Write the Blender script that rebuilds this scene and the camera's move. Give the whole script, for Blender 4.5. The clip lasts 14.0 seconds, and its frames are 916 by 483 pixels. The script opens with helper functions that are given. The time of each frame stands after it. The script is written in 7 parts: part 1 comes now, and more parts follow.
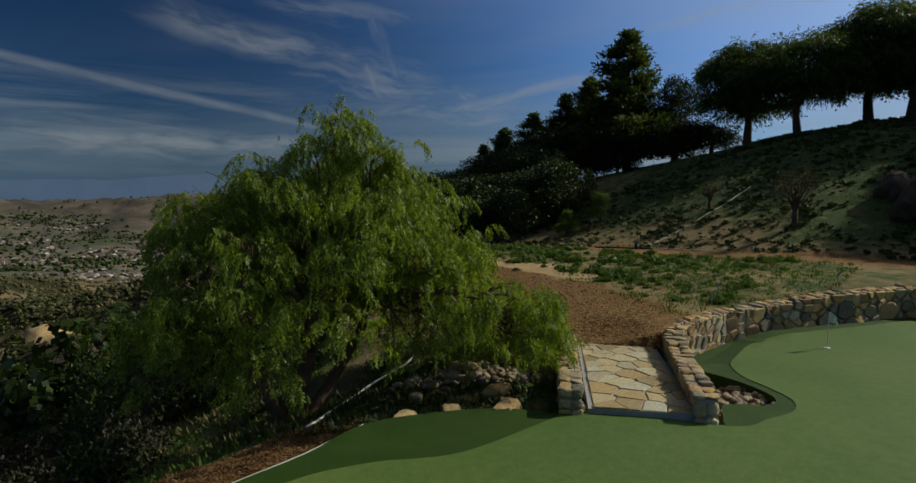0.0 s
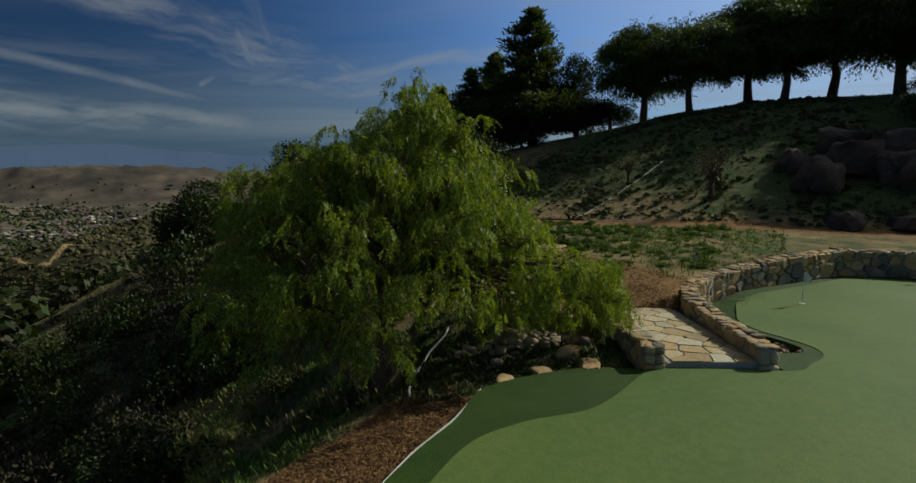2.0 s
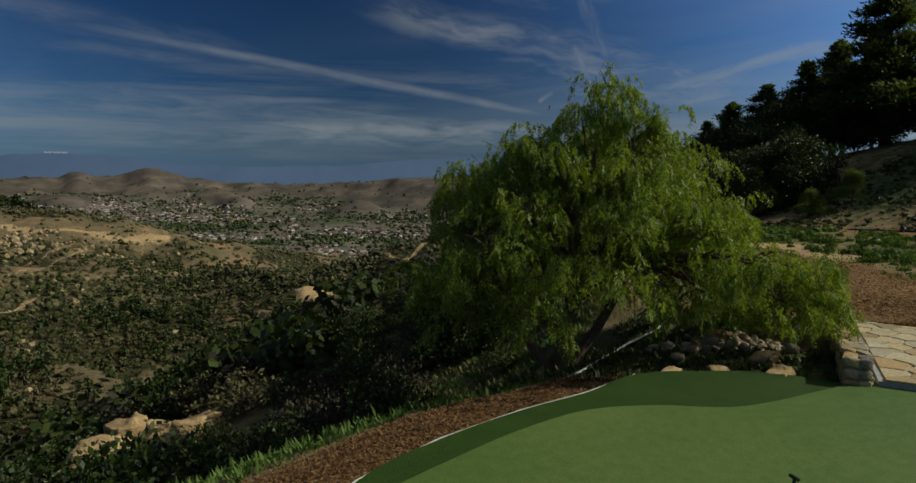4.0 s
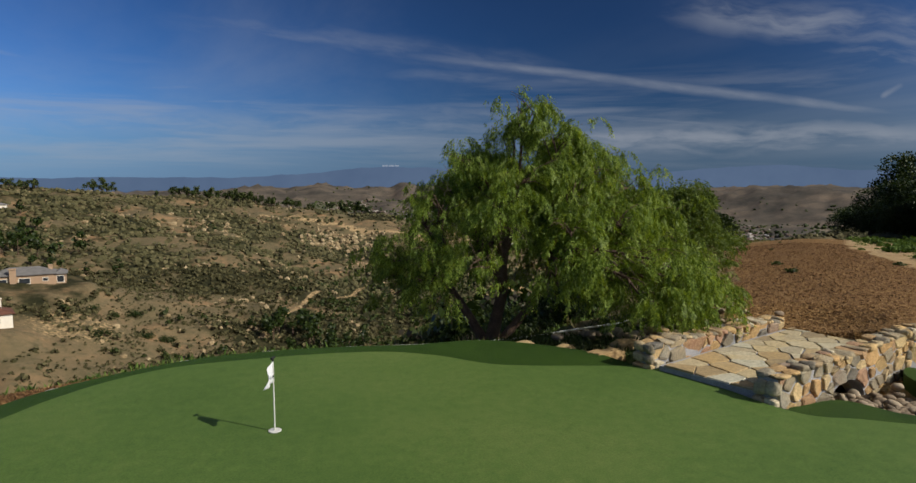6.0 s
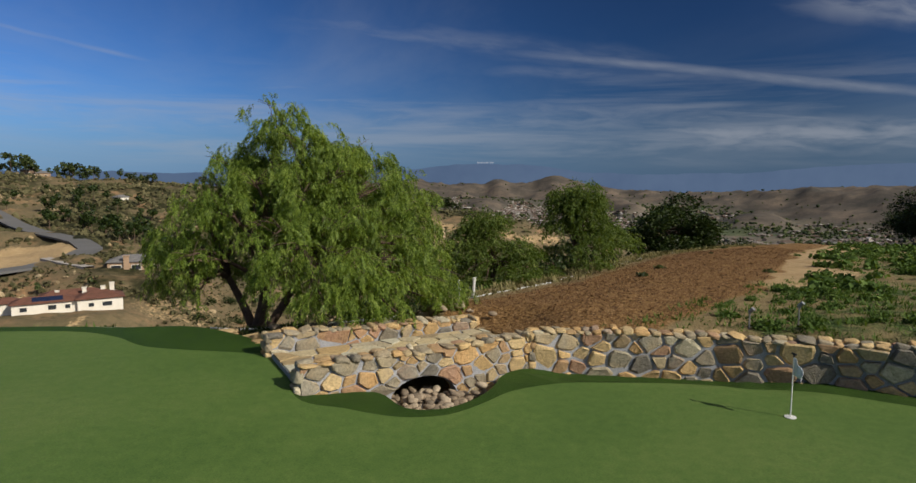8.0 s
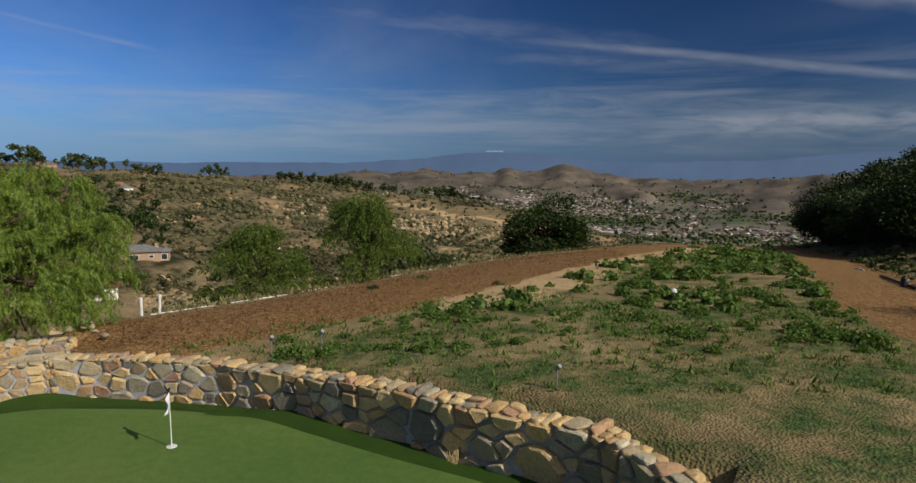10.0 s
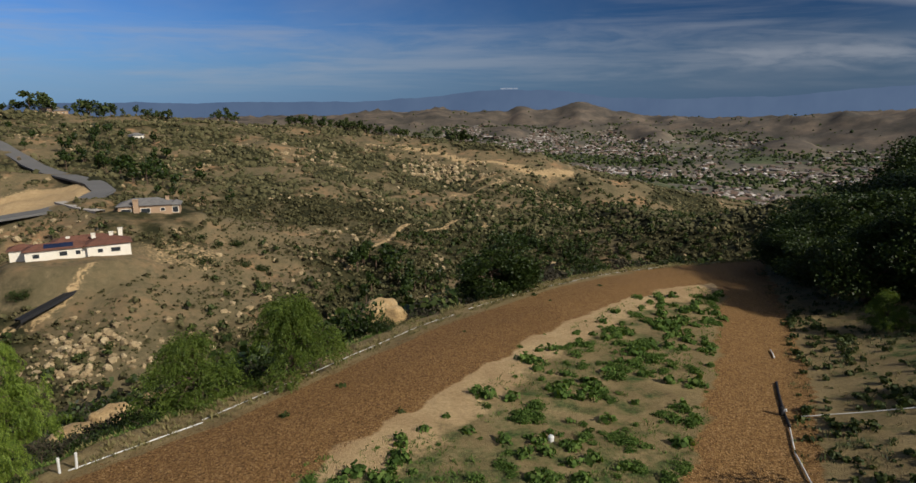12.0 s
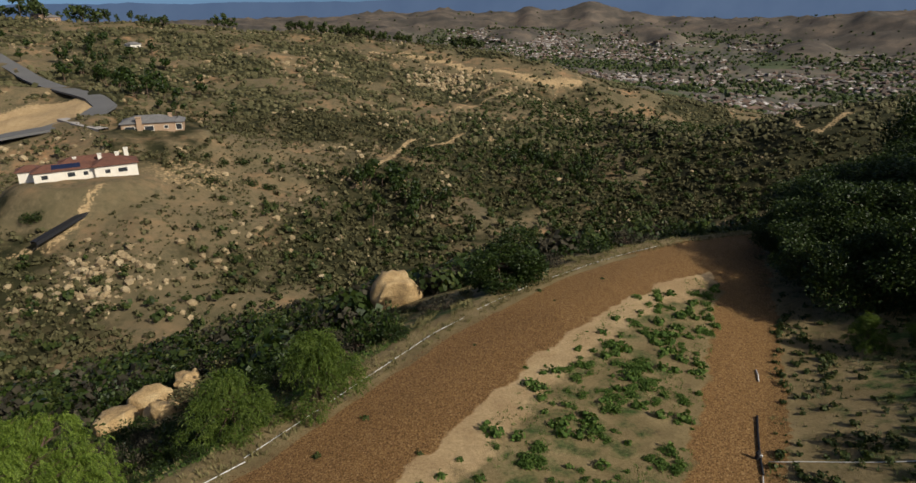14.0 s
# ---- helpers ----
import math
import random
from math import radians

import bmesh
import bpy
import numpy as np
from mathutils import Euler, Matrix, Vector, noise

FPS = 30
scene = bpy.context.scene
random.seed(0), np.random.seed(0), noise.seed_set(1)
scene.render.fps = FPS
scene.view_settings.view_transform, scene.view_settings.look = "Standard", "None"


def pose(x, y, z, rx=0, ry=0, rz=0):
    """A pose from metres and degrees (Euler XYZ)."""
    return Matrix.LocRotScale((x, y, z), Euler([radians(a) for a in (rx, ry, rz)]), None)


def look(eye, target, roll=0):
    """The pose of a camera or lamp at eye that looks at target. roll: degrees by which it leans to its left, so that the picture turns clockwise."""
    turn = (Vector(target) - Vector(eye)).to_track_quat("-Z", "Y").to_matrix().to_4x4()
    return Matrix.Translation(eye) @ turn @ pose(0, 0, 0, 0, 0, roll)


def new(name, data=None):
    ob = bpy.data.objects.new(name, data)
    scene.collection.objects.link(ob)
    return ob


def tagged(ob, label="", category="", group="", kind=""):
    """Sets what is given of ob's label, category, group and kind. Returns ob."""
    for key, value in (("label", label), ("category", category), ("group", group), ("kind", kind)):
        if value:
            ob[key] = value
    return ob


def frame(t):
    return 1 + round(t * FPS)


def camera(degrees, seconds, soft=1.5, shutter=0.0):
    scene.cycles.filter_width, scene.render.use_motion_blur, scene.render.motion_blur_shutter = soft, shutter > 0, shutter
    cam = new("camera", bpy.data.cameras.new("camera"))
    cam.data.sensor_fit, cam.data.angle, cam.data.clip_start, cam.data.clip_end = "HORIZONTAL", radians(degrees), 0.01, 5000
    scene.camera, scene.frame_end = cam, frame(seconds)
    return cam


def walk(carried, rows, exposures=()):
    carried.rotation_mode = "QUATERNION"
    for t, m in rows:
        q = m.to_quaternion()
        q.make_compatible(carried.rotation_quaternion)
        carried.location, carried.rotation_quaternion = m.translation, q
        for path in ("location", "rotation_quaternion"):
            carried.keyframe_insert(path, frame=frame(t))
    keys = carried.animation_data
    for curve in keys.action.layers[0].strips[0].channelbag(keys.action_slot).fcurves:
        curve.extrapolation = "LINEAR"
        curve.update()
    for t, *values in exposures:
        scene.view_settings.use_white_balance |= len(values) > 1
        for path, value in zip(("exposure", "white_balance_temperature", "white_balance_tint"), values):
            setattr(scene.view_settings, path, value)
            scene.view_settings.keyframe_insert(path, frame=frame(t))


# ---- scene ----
cam = camera(71.6, 14.0)
PATH = [
    (0, (-9.520, 6.935, 2.978), (-7.935, 8.144, 2.815), 0.7),
    (0.5, (-10.870, 8.683, 3.073), (-9.091, 9.568, 2.846), 1.0),
    (1, (-11.351, 9.347, 3.075), (-9.553, 10.188, 2.831), 1.1),
    (1.5, (-11.430, 9.367, 3.081), (-9.630, 10.205, 2.839), 1.0),
    (2, (-11.444, 9.300, 2.945), (-9.670, 10.192, 2.705), 0.9),
    (2.5, (-11.436, 9.262, 2.800), (-9.667, 10.164, 2.560), 0.9),
    (3, (-11.420, 8.931, 2.775), (-9.703, 9.928, 2.540), 0.7),
    (3.5, (-11.180, 8.167, 2.728), (-9.803, 9.600, 2.504), 0.4),
    (3.7, (-11.000, 7.800, 2.705), (-9.740, 9.337, 2.482), 0.4),
    (5.8, (-6.351, 2.683, 2.634), (-5.947, 4.633, 2.447), -0.5),
    (6, (-5.75, 2.401, 2.626), (-5.469, 4.372, 2.434), -0.1),
    (6.5, (-4.268, 1.927, 2.625), (-4.156, 3.914, 2.426), 0.3),
    (7, (-2.526, 1.582, 2.596), (-2.499, 3.572, 2.403), 0.2),
    (7.5, (-0.703, 1.321, 2.634), (-0.709, 3.311, 2.441), 0.3),
    (8, (1.161, 1.182, 2.733), (1.148, 3.171, 2.531), 0.3),
    (8.5, (3.134, 1.018, 2.786), (3.11, 3.008, 2.585), 0.2),
    (9, (5.169, 0.87, 2.816), (5.138, 2.86, 2.616), 0.2),
    (9.2, (5.974, 0.805, 2.828), (5.944, 2.795, 2.628), 0.2),
    (10.25, (10.05, 0.72, 4.05), (9.995, 2.703, 3.8), 0.0),
    (11.3, (12.386, 0.613, 7.156), (12.304, 2.589, 6.857), -0.3),
    (11.5, (12.491, 0.658, 7.92), (12.406, 2.627, 7.582), -0.3),
    (12, (12.564, 0.754, 9.583), (12.473, 2.706, 9.157), -0.4),
    (12.5, (12.559, 0.786, 11.234), (12.461, 2.716, 10.719), -0.4),
    (13, (12.513, 0.759, 12.842), (12.411, 2.664, 12.242), -0.6),
    (13.5, (12.437, 0.744, 14.095), (12.333, 2.622, 13.414), -0.7),
    (14, (12.364, 0.695, 15.103), (12.258, 2.563, 14.397), -0.6),
]
walk(cam, [(t, look(eye, target, roll)) for t, eye, target, roll in PATH], [(0.0, -0.39, 6620, 0), (3.7, -0.39, 6620, 0), (5.8, 0.06, 6500, 10), (14.0, 0.06, 6500, 10)])

# ---- world and sun ----
SUN_AZ, SUN_EL = radians(122), radians(35)
world = bpy.data.worlds.new("world")
scene.world = world
world.use_nodes = True


def build_world(tree):
    nodes, links = tree.nodes, tree.links
    nodes.clear()
    out = nodes.new("ShaderNodeOutputWorld")
    bg = nodes.new("ShaderNodeBackground")
    sky = nodes.new("ShaderNodeTexSky")
    sky.sky_type, sky.sun_disc = "NISHITA", False
    sky.sun_elevation, sky.sun_rotation = SUN_EL, SUN_AZ
    sky.altitude, sky.air_density, sky.dust_density, sky.ozone_density = 600, 1.0, 0.6, 2.5
    coord = nodes.new("ShaderNodeTexCoord")

    def math_node(op, a, b=None, c=None, clamp=False):
        n = nodes.new("ShaderNodeMath")
        n.operation, n.use_clamp = op, clamp
        for k, v in enumerate((a, b, c)):
            if v is None:
                continue
            if isinstance(v, (int, float)):
                n.inputs[k].default_value = v
            else:
                links.new(v, n.inputs[k])
        return n.outputs[0]

    def dot(v):
        n = nodes.new("ShaderNodeVectorMath")
        n.operation = "DOT_PRODUCT"
        links.new(coord.outputs["Generated"], n.inputs[0])
        n.inputs[1].default_value = v
        return n.outputs["Value"]

    def ramp(value, lo, hi):
        n = nodes.new("ShaderNodeMapRange")
        n.interpolation_type = "SMOOTHSTEP"
        links.new(value, n.inputs[0])
        n.inputs[1].default_value, n.inputs[2].default_value = lo, hi
        return n.outputs[0]

    def streaks(scale, detail, stretch, turn, seed):
        flat = nodes.new("ShaderNodeSeparateXYZ")
        links.new(coord.outputs["Generated"], flat.inputs[0])
        up = math_node("ADD", math_node("MAXIMUM", flat.outputs[2], 0.0), 0.06)
        plane = nodes.new("ShaderNodeCombineXYZ")
        links.new(math_node("DIVIDE", flat.outputs[0], up), plane.inputs[0])
        links.new(math_node("DIVIDE", flat.outputs[1], up), plane.inputs[1])
        m = nodes.new("ShaderNodeMapping")
        links.new(plane.outputs[0], m.inputs[0])
        m.inputs["Location"].default_value = (seed, seed * 0.7, 0)
        m.inputs["Rotation"].default_value = (0, 0, radians(turn))
        m.inputs["Scale"].default_value = (1, stretch, 1)
        n = nodes.new("ShaderNodeTexNoise")
        n.inputs["Scale"].default_value, n.inputs["Detail"].default_value = scale, detail
        n.inputs["Roughness"].default_value, n.inputs["Distortion"].default_value = 0.58, 0.5
        links.new(m.outputs[0], n.inputs["Vector"])
        return n.outputs[0]

    flat = nodes.new("ShaderNodeSeparateXYZ")
    links.new(coord.outputs["Generated"], flat.inputs[0])
    height = flat.outputs[2]
    sunward = dot((math.sin(SUN_AZ) * math.cos(SUN_EL), math.cos(SUN_AZ) * math.cos(SUN_EL), math.sin(SUN_EL)))
    wisps = ramp(streaks(0.30, 8, 0.36, 30, 3.1), 0.41, 0.66)
    veil = ramp(streaks(0.16, 6, 0.5, 12, 8.0), 0.38, 0.68)
    cover = math_node("MAXIMUM", math_node("MULTIPLY", wisps, 0.20), math_node("MULTIPLY", veil, math_node("MULTIPLY_ADD", math_node("MAXIMUM", sunward, 0.0), 1.1, 0.08)))
    band = nodes.new("ShaderNodeMapping")
    links.new(coord.outputs["Generated"], band.inputs[0])
    band.inputs["Rotation"].default_value = (0.03, -0.05, 0)
    band.inputs["Scale"].default_value = (2.2, 2.2, 26)
    layers = nodes.new("ShaderNodeTexNoise")
    layers.inputs["Scale"].default_value, layers.inputs["Detail"].default_value = 1.0, 7
    layers.inputs["Roughness"].default_value, layers.inputs["Distortion"].default_value = 0.6, 0.35
    links.new(band.outputs[0], layers.inputs["Vector"])
    low = math_node("MULTIPLY", math_node("MULTIPLY", ramp(height, 0.19, 0.09), ramp(layers.outputs[0], 0.40, 0.68)), math_node("MULTIPLY_ADD", math_node("MULTIPLY", sunward, sunward), 0.40, 0.34))
    cover = math_node("MAXIMUM", cover, low)

    def streamer(a, b, width, strength, fibre=0.6, seed=0.0, bend=0.006):
        """A streak of ice cloud between two directions of the sky; fibre: how far it is torn into threads."""
        a, b = Vector(a).normalized(), Vector(b).normalized()
        mid, span = (a + b).normalized(), a.angle(b)
        side = a.cross(b).normalized()
        ahead = math_node("MAXIMUM", dot(mid), 0.05)
        u = math_node("DIVIDE", dot(side.cross(mid)), ahead)
        v = math_node("DIVIDE", dot(side), ahead)
        place = nodes.new("ShaderNodeCombineXYZ")
        links.new(math_node("MULTIPLY", u, 9.0), place.inputs[0])
        links.new(math_node("MULTIPLY", v, 9.0), place.inputs[1])
        place.inputs[2].default_value = seed
        drift = nodes.new("ShaderNodeTexNoise")
        drift.inputs["Scale"].default_value, drift.inputs["Detail"].default_value = 1.0, 3
        links.new(place.outputs[0], drift.inputs["Vector"])
        v = math_node("MULTIPLY_ADD", math_node("SUBTRACT", drift.outputs[0], 0.5), bend * 2, v)
        thread = nodes.new("ShaderNodeCombineXYZ")
        links.new(math_node("MULTIPLY", u, 10.0), thread.inputs[0])
        links.new(math_node("MULTIPLY", v, 48.0), thread.inputs[1])
        thread.inputs[2].default_value = seed + 3.0
        torn = nodes.new("ShaderNodeTexNoise")
        torn.inputs["Scale"].default_value, torn.inputs["Detail"].default_value = 1.0, 6
        torn.inputs["Roughness"].default_value, torn.inputs["Distortion"].default_value = 0.55, 0.15
        links.new(thread.outputs[0], torn.inputs["Vector"])
        threads = math_node("MULTIPLY_ADD", ramp(torn.outputs[0], 0.34, 0.68), fibre, 1.0 - fibre)
        band = ramp(math_node("ABSOLUTE", v), width, 0.0)
        half = math.tan(span * 0.5)
        reach = ramp(math_node("ABSOLUTE", u), half * 1.25, half * 0.55)
        return math_node("MULTIPLY", math_node("MULTIPLY", band, reach), math_node("MULTIPLY", threads, strength))

    for k, (a, b, width, strength, fibre, bend) in enumerate((
        ((0.08, 0.978, 0.186), (0.70, 0.708, 0.076), 0.0115, 0.42, 0.45, 0.003),
        ((-0.26, 0.942, 0.222), (0.32, 0.935, 0.160), 0.028, 0.20, 0.75, 0.010),
        ((0.03, 0.985, 0.160), (0.40, 0.905, 0.140), 0.014, 0.20, 0.7, 0.008),
        ((-0.64, 0.745, 0.195), (-0.42, 0.893, 0.154), 0.0060, 0.30, 0.45, 0.003),
        ((0.3351, 0.9364, 0.098), (0.5166, 0.8529, 0.077), 0.0055, 0.28, 0.5, 0.003),
        ((-0.45, 0.89, 0.078), (0.34, 0.93, 0.078), 0.036, 0.30, 0.9, 0.016),
        ((-0.66, 0.75, 0.085), (0.00, 0.994, 0.080), 0.042, 0.32, 0.85, 0.016),
        ((0.02, 0.993, 0.105), (0.50, 0.862, 0.080), 0.018, 0.28, 0.85, 0.012),
        ((0.18, 0.980, 0.052), (0.64, 0.767, 0.046), 0.028, 0.40, 0.85, 0.012),
        ((0.26, 0.963, 0.062), (0.74, 0.670, 0.052), 0.036, 0.56, 0.85, 0.014),
        ((0.34, 0.936, 0.094), (0.53, 0.845, 0.076), 0.0055, 0.30, 0.5, 0.003),
        ((0.44, 0.868, 0.238), (0.76, 0.630, 0.160), 0.034, 0.46, 0.9, 0.024),
        ((0.60, 0.780, 0.172), (0.86, 0.500, 0.116), 0.048, 0.44, 0.92, 0.026),
        ((0.66, 0.745, 0.105), (0.89, 0.440, 0.114), 0.052, 0.40, 0.92, 0.022),
        ((0.75, 0.650, 0.108), (0.925, 0.345, 0.182), 0.022, 0.50, 0.85, 0.014),
        ((0.88, 0.43, 0.165), (0.960, 0.235, 0.182), 0.020, 0.42, 0.85, 0.010),
        ((0.90, 0.355, 0.238), (0.975, 0.090, 0.264), 0.024, 0.65, 0.8, 0.012),
        ((0.56, 0.785, 0.262), (0.73, 0.640, 0.246), 0.026, 0.32, 0.9, 0.016),
        ((0.684, 0.680, 0.262), (0.7255, 0.667, 0.166), 0.0190, 0.48, 0.85, 0.022),
        ((0.684, 0.706, 0.190), (0.7145, 0.688, 0.130), 0.0110, 0.50, 0.7, 0.016),
        ((0.655, 0.747, 0.105), (0.674, 0.729, 0.123), 0.0095, 0.42, 0.6, 0.010),
    )):
        cover = math_node("MAXIMUM", cover, streamer(a, b, width, strength, fibre, k * 1.7, bend))

    above = ramp(height, 0.0, 0.05)
    cover = math_node("MULTIPLY", cover, above, clamp=True)

    tint = nodes.new("ShaderNodeMix")
    tint.data_type, tint.blend_type = "RGBA", "MULTIPLY"
    tint.inputs[0].default_value = 1.0
    links.new(sky.outputs[0], tint.inputs[6])
    tint.inputs[7].default_value = (0.35, 0.70, 1.28, 1)
    # light scattered at right angles to the sun is polarised, and dimmed by the filter on the lens
    bearing = dot((math.sin(SUN_AZ) * math.cos(SUN_EL), math.cos(SUN_AZ) * math.cos(SUN_EL), math.sin(SUN_EL)))
    dim = nodes.new("ShaderNodeVectorMath")
    dim.operation = "SCALE"
    links.new(tint.outputs[2], dim.inputs[0])
    glare = math_node("POWER", math_node("MAXIMUM", bearing, 0.0), 3.0)
    links.new(math_node("MULTIPLY", math_node("MULTIPLY_ADD", math_node("MULTIPLY", bearing, bearing), 1.85, math_node("MULTIPLY_ADD", glare, 2.6, 0.40)), math_node("MULTIPLY_ADD", ramp(height, 0.26, 0.75), -0.65, 1.0)), dim.inputs["Scale"])
    haze = nodes.new("ShaderNodeMix")
    haze.data_type = "RGBA"
    links.new(math_node("MULTIPLY", ramp(height, 0.13, 0.0), 0.75), haze.inputs[0])
    links.new(dim.outputs[0], haze.inputs[6])
    pale = nodes.new("ShaderNodeVectorMath")
    pale.operation = "SCALE"
    pale.inputs[0].default_value = (2.0, 3.4, 5.6)
    links.new(math_node("MULTIPLY_ADD", math_node("MULTIPLY", bearing, bearing), 1.45, 0.67), pale.inputs["Scale"])
    links.new(pale.outputs[0], haze.inputs[7])
    # thin bright veil round the sun
    bright = nodes.new("ShaderNodeMix")
    bright.data_type = "RGBA"
    links.new(math_node("MULTIPLY", math_node("POWER", math_node("MAXIMUM", bearing, 0.0), 5.0), 1.9, clamp=True), bright.inputs[0])
    links.new(haze.outputs[2], bright.inputs[6])
    bright.inputs[7].default_value = (10.2, 10.9, 12.2, 1)
    mix = nodes.new("ShaderNodeMix")
    mix.data_type = "RGBA"
    links.new(cover, mix.inputs[0])
    links.new(bright.outputs[2], mix.inputs[6])
    mix.inputs[7].default_value = (6.4, 6.8, 7.6, 1)
    links.new(mix.outputs[2], bg.inputs[0])
    bg.inputs[1].default_value = SKY
    links.new(bg.outputs[0], out.inputs[0])


SKY = 0.052
build_world(world.node_tree)
sun = new("sun", bpy.data.lights.new("sun", "SUN"))
sun.data.energy, sun.data.angle, sun.data.color = 4.2, radians(0.5), (1.0, 0.93, 0.82)
sun.matrix_world = look((math.sin(SUN_AZ) * 60, math.cos(SUN_AZ) * 60, math.tan(SUN_EL) * 60), (0, 0, 0))

# ---- materials ----
def graph(name):
    m = bpy.data.materials.new(name)
    m.use_nodes = True
    m.node_tree.nodes.clear()
    return m, m.node_tree.nodes, m.node_tree.links


def noise_of(nodes, links, vector, scale, detail=4.0, rough=0.55, distort=0.0):
    n = nodes.new("ShaderNodeTexNoise")
    n.inputs["Scale"].default_value, n.inputs["Detail"].default_value = scale, detail
    n.inputs["Roughness"].default_value, n.inputs["Distortion"].default_value = rough, distort
    links.new(vector, n.inputs["Vector"])
    return n.outputs[0]


def ramp_of(nodes, links, value, stops):
    n = nodes.new("ShaderNodeValToRGB")
    ramp = n.color_ramp
    while len(ramp.elements) < len(stops):
        ramp.elements.new(0.5)
    for e, (at, colour) in zip(ramp.elements, stops):
        e.position, e.color = at, (*colour, 1)
    links.new(value, n.inputs[0])
    return n.outputs[0]


def blend_of(nodes, links, factor, a, b, kind="MIX"):
    n = nodes.new("ShaderNodeMix")
    n.data_type, n.blend_type = "RGBA", kind
    for slot, v in ((0, factor), (6, a), (7, b)):
        if isinstance(v, (int, float)):
            n.inputs[slot].default_value = v
        elif isinstance(v, tuple):
            n.inputs[slot].default_value = (*v, 1)
        else:
            links.new(v, n.inputs[slot])
    return n.outputs[2]


def range_of(nodes, links, value, lo, hi, to_lo=0.0, to_hi=1.0):
    n = nodes.new("ShaderNodeMapRange")
    links.new(value, n.inputs[0])
    for k, v in enumerate((lo, hi, to_lo, to_hi)):
        n.inputs[k + 1].default_value = v
    return n.outputs[0]


def finish(nodes, links, colour, rough, bump=None, strength=0.3, distance=0.02, metal=0.0, translucent=0.0, spec=0.3, leak=None):
    out = nodes.new("ShaderNodeOutputMaterial")
    b = nodes.new("ShaderNodeBsdfPrincipled")
    links.new(colour, b.inputs["Base Color"])
    b.inputs["Roughness"].default_value, b.inputs["Metallic"].default_value = rough, metal
    b.inputs["Specular IOR Level"].default_value = spec
    if bump is not None:
        n = nodes.new("ShaderNodeBump")
        n.inputs["Strength"].default_value, n.inputs["Distance"].default_value = strength, distance
        links.new(bump, n.inputs["Height"])
        links.new(n.outputs[0], b.inputs["Normal"])
    if translucent:
        t = nodes.new("ShaderNodeBsdfTranslucent")
        links.new(leak if leak is not None else colour, t.inputs[0])
        mix = nodes.new("ShaderNodeMixShader")
        mix.inputs[0].default_value = translucent
        links.new(b.outputs[0], mix.inputs[1])
        links.new(t.outputs[0], mix.inputs[2])
        links.new(mix.outputs[0], out.inputs[0])
    else:
        links.new(b.outputs[0], out.inputs[0])


def surface(name, stops, scale, fine, rough=0.85, strength=0.3, distance=0.02, metal=0.0, vary=0.0, islands=False, spec=0.3, speck=0.35):
    """Two scales of noise: a colour ramp by the coarse one, grain and relief by the fine one; vary shifts the ramp from piece to piece."""
    m, nodes, links = graph(name)
    geo = nodes.new("ShaderNodeNewGeometry")
    coarse = noise_of(nodes, links, geo.outputs["Position"], scale, 5)
    grain = noise_of(nodes, links, geo.outputs["Position"], fine, 6, 0.65)
    value = coarse
    if vary:
        if islands:
            rnd = geo.outputs["Random Per Island"]
        else:
            rnd = nodes.new("ShaderNodeObjectInfo").outputs["Random"]
        n = nodes.new("ShaderNodeMix")
        n.inputs[0].default_value = vary
        links.new(coarse, n.inputs[2])
        links.new(rnd, n.inputs[3])
        value = n.outputs[0]
    colour = ramp_of(nodes, links, value, stops)
    dark = range_of(nodes, links, grain, 0.3, 0.7, 1.0 - speck, 1.0 + speck * 0.6)
    shade = nodes.new("ShaderNodeVectorMath")
    shade.operation = "SCALE"
    links.new(colour, shade.inputs[0])
    links.new(dark, shade.inputs["Scale"])
    finish(nodes, links, shade.outputs[0], rough, grain, strength, distance, metal, spec=spec)
    return m


def leaf_material(name, dark, mid, light, through_light, leak=0.35, rough=0.5):
    """Leaves that differ one by one, with clumps of young and old growth, and let some light through."""
    m, nodes, links = graph(name)
    geo = nodes.new("ShaderNodeNewGeometry")
    clump = noise_of(nodes, links, geo.outputs["Position"], 1.3, 3)
    n = nodes.new("ShaderNodeMix")
    n.inputs[0].default_value = 0.5
    links.new(clump, n.inputs[2])
    links.new(geo.outputs["Random Per Island"], n.inputs[3])
    colour = ramp_of(nodes, links, n.outputs[0], [(0.2, dark), (0.5, mid), (0.82, light)])
    leaked = blend_of(nodes, links, 1.0, colour, through_light, "MULTIPLY")
    finish(nodes, links, colour, rough, translucent=leak, spec=0.25, leak=leaked)
    return m


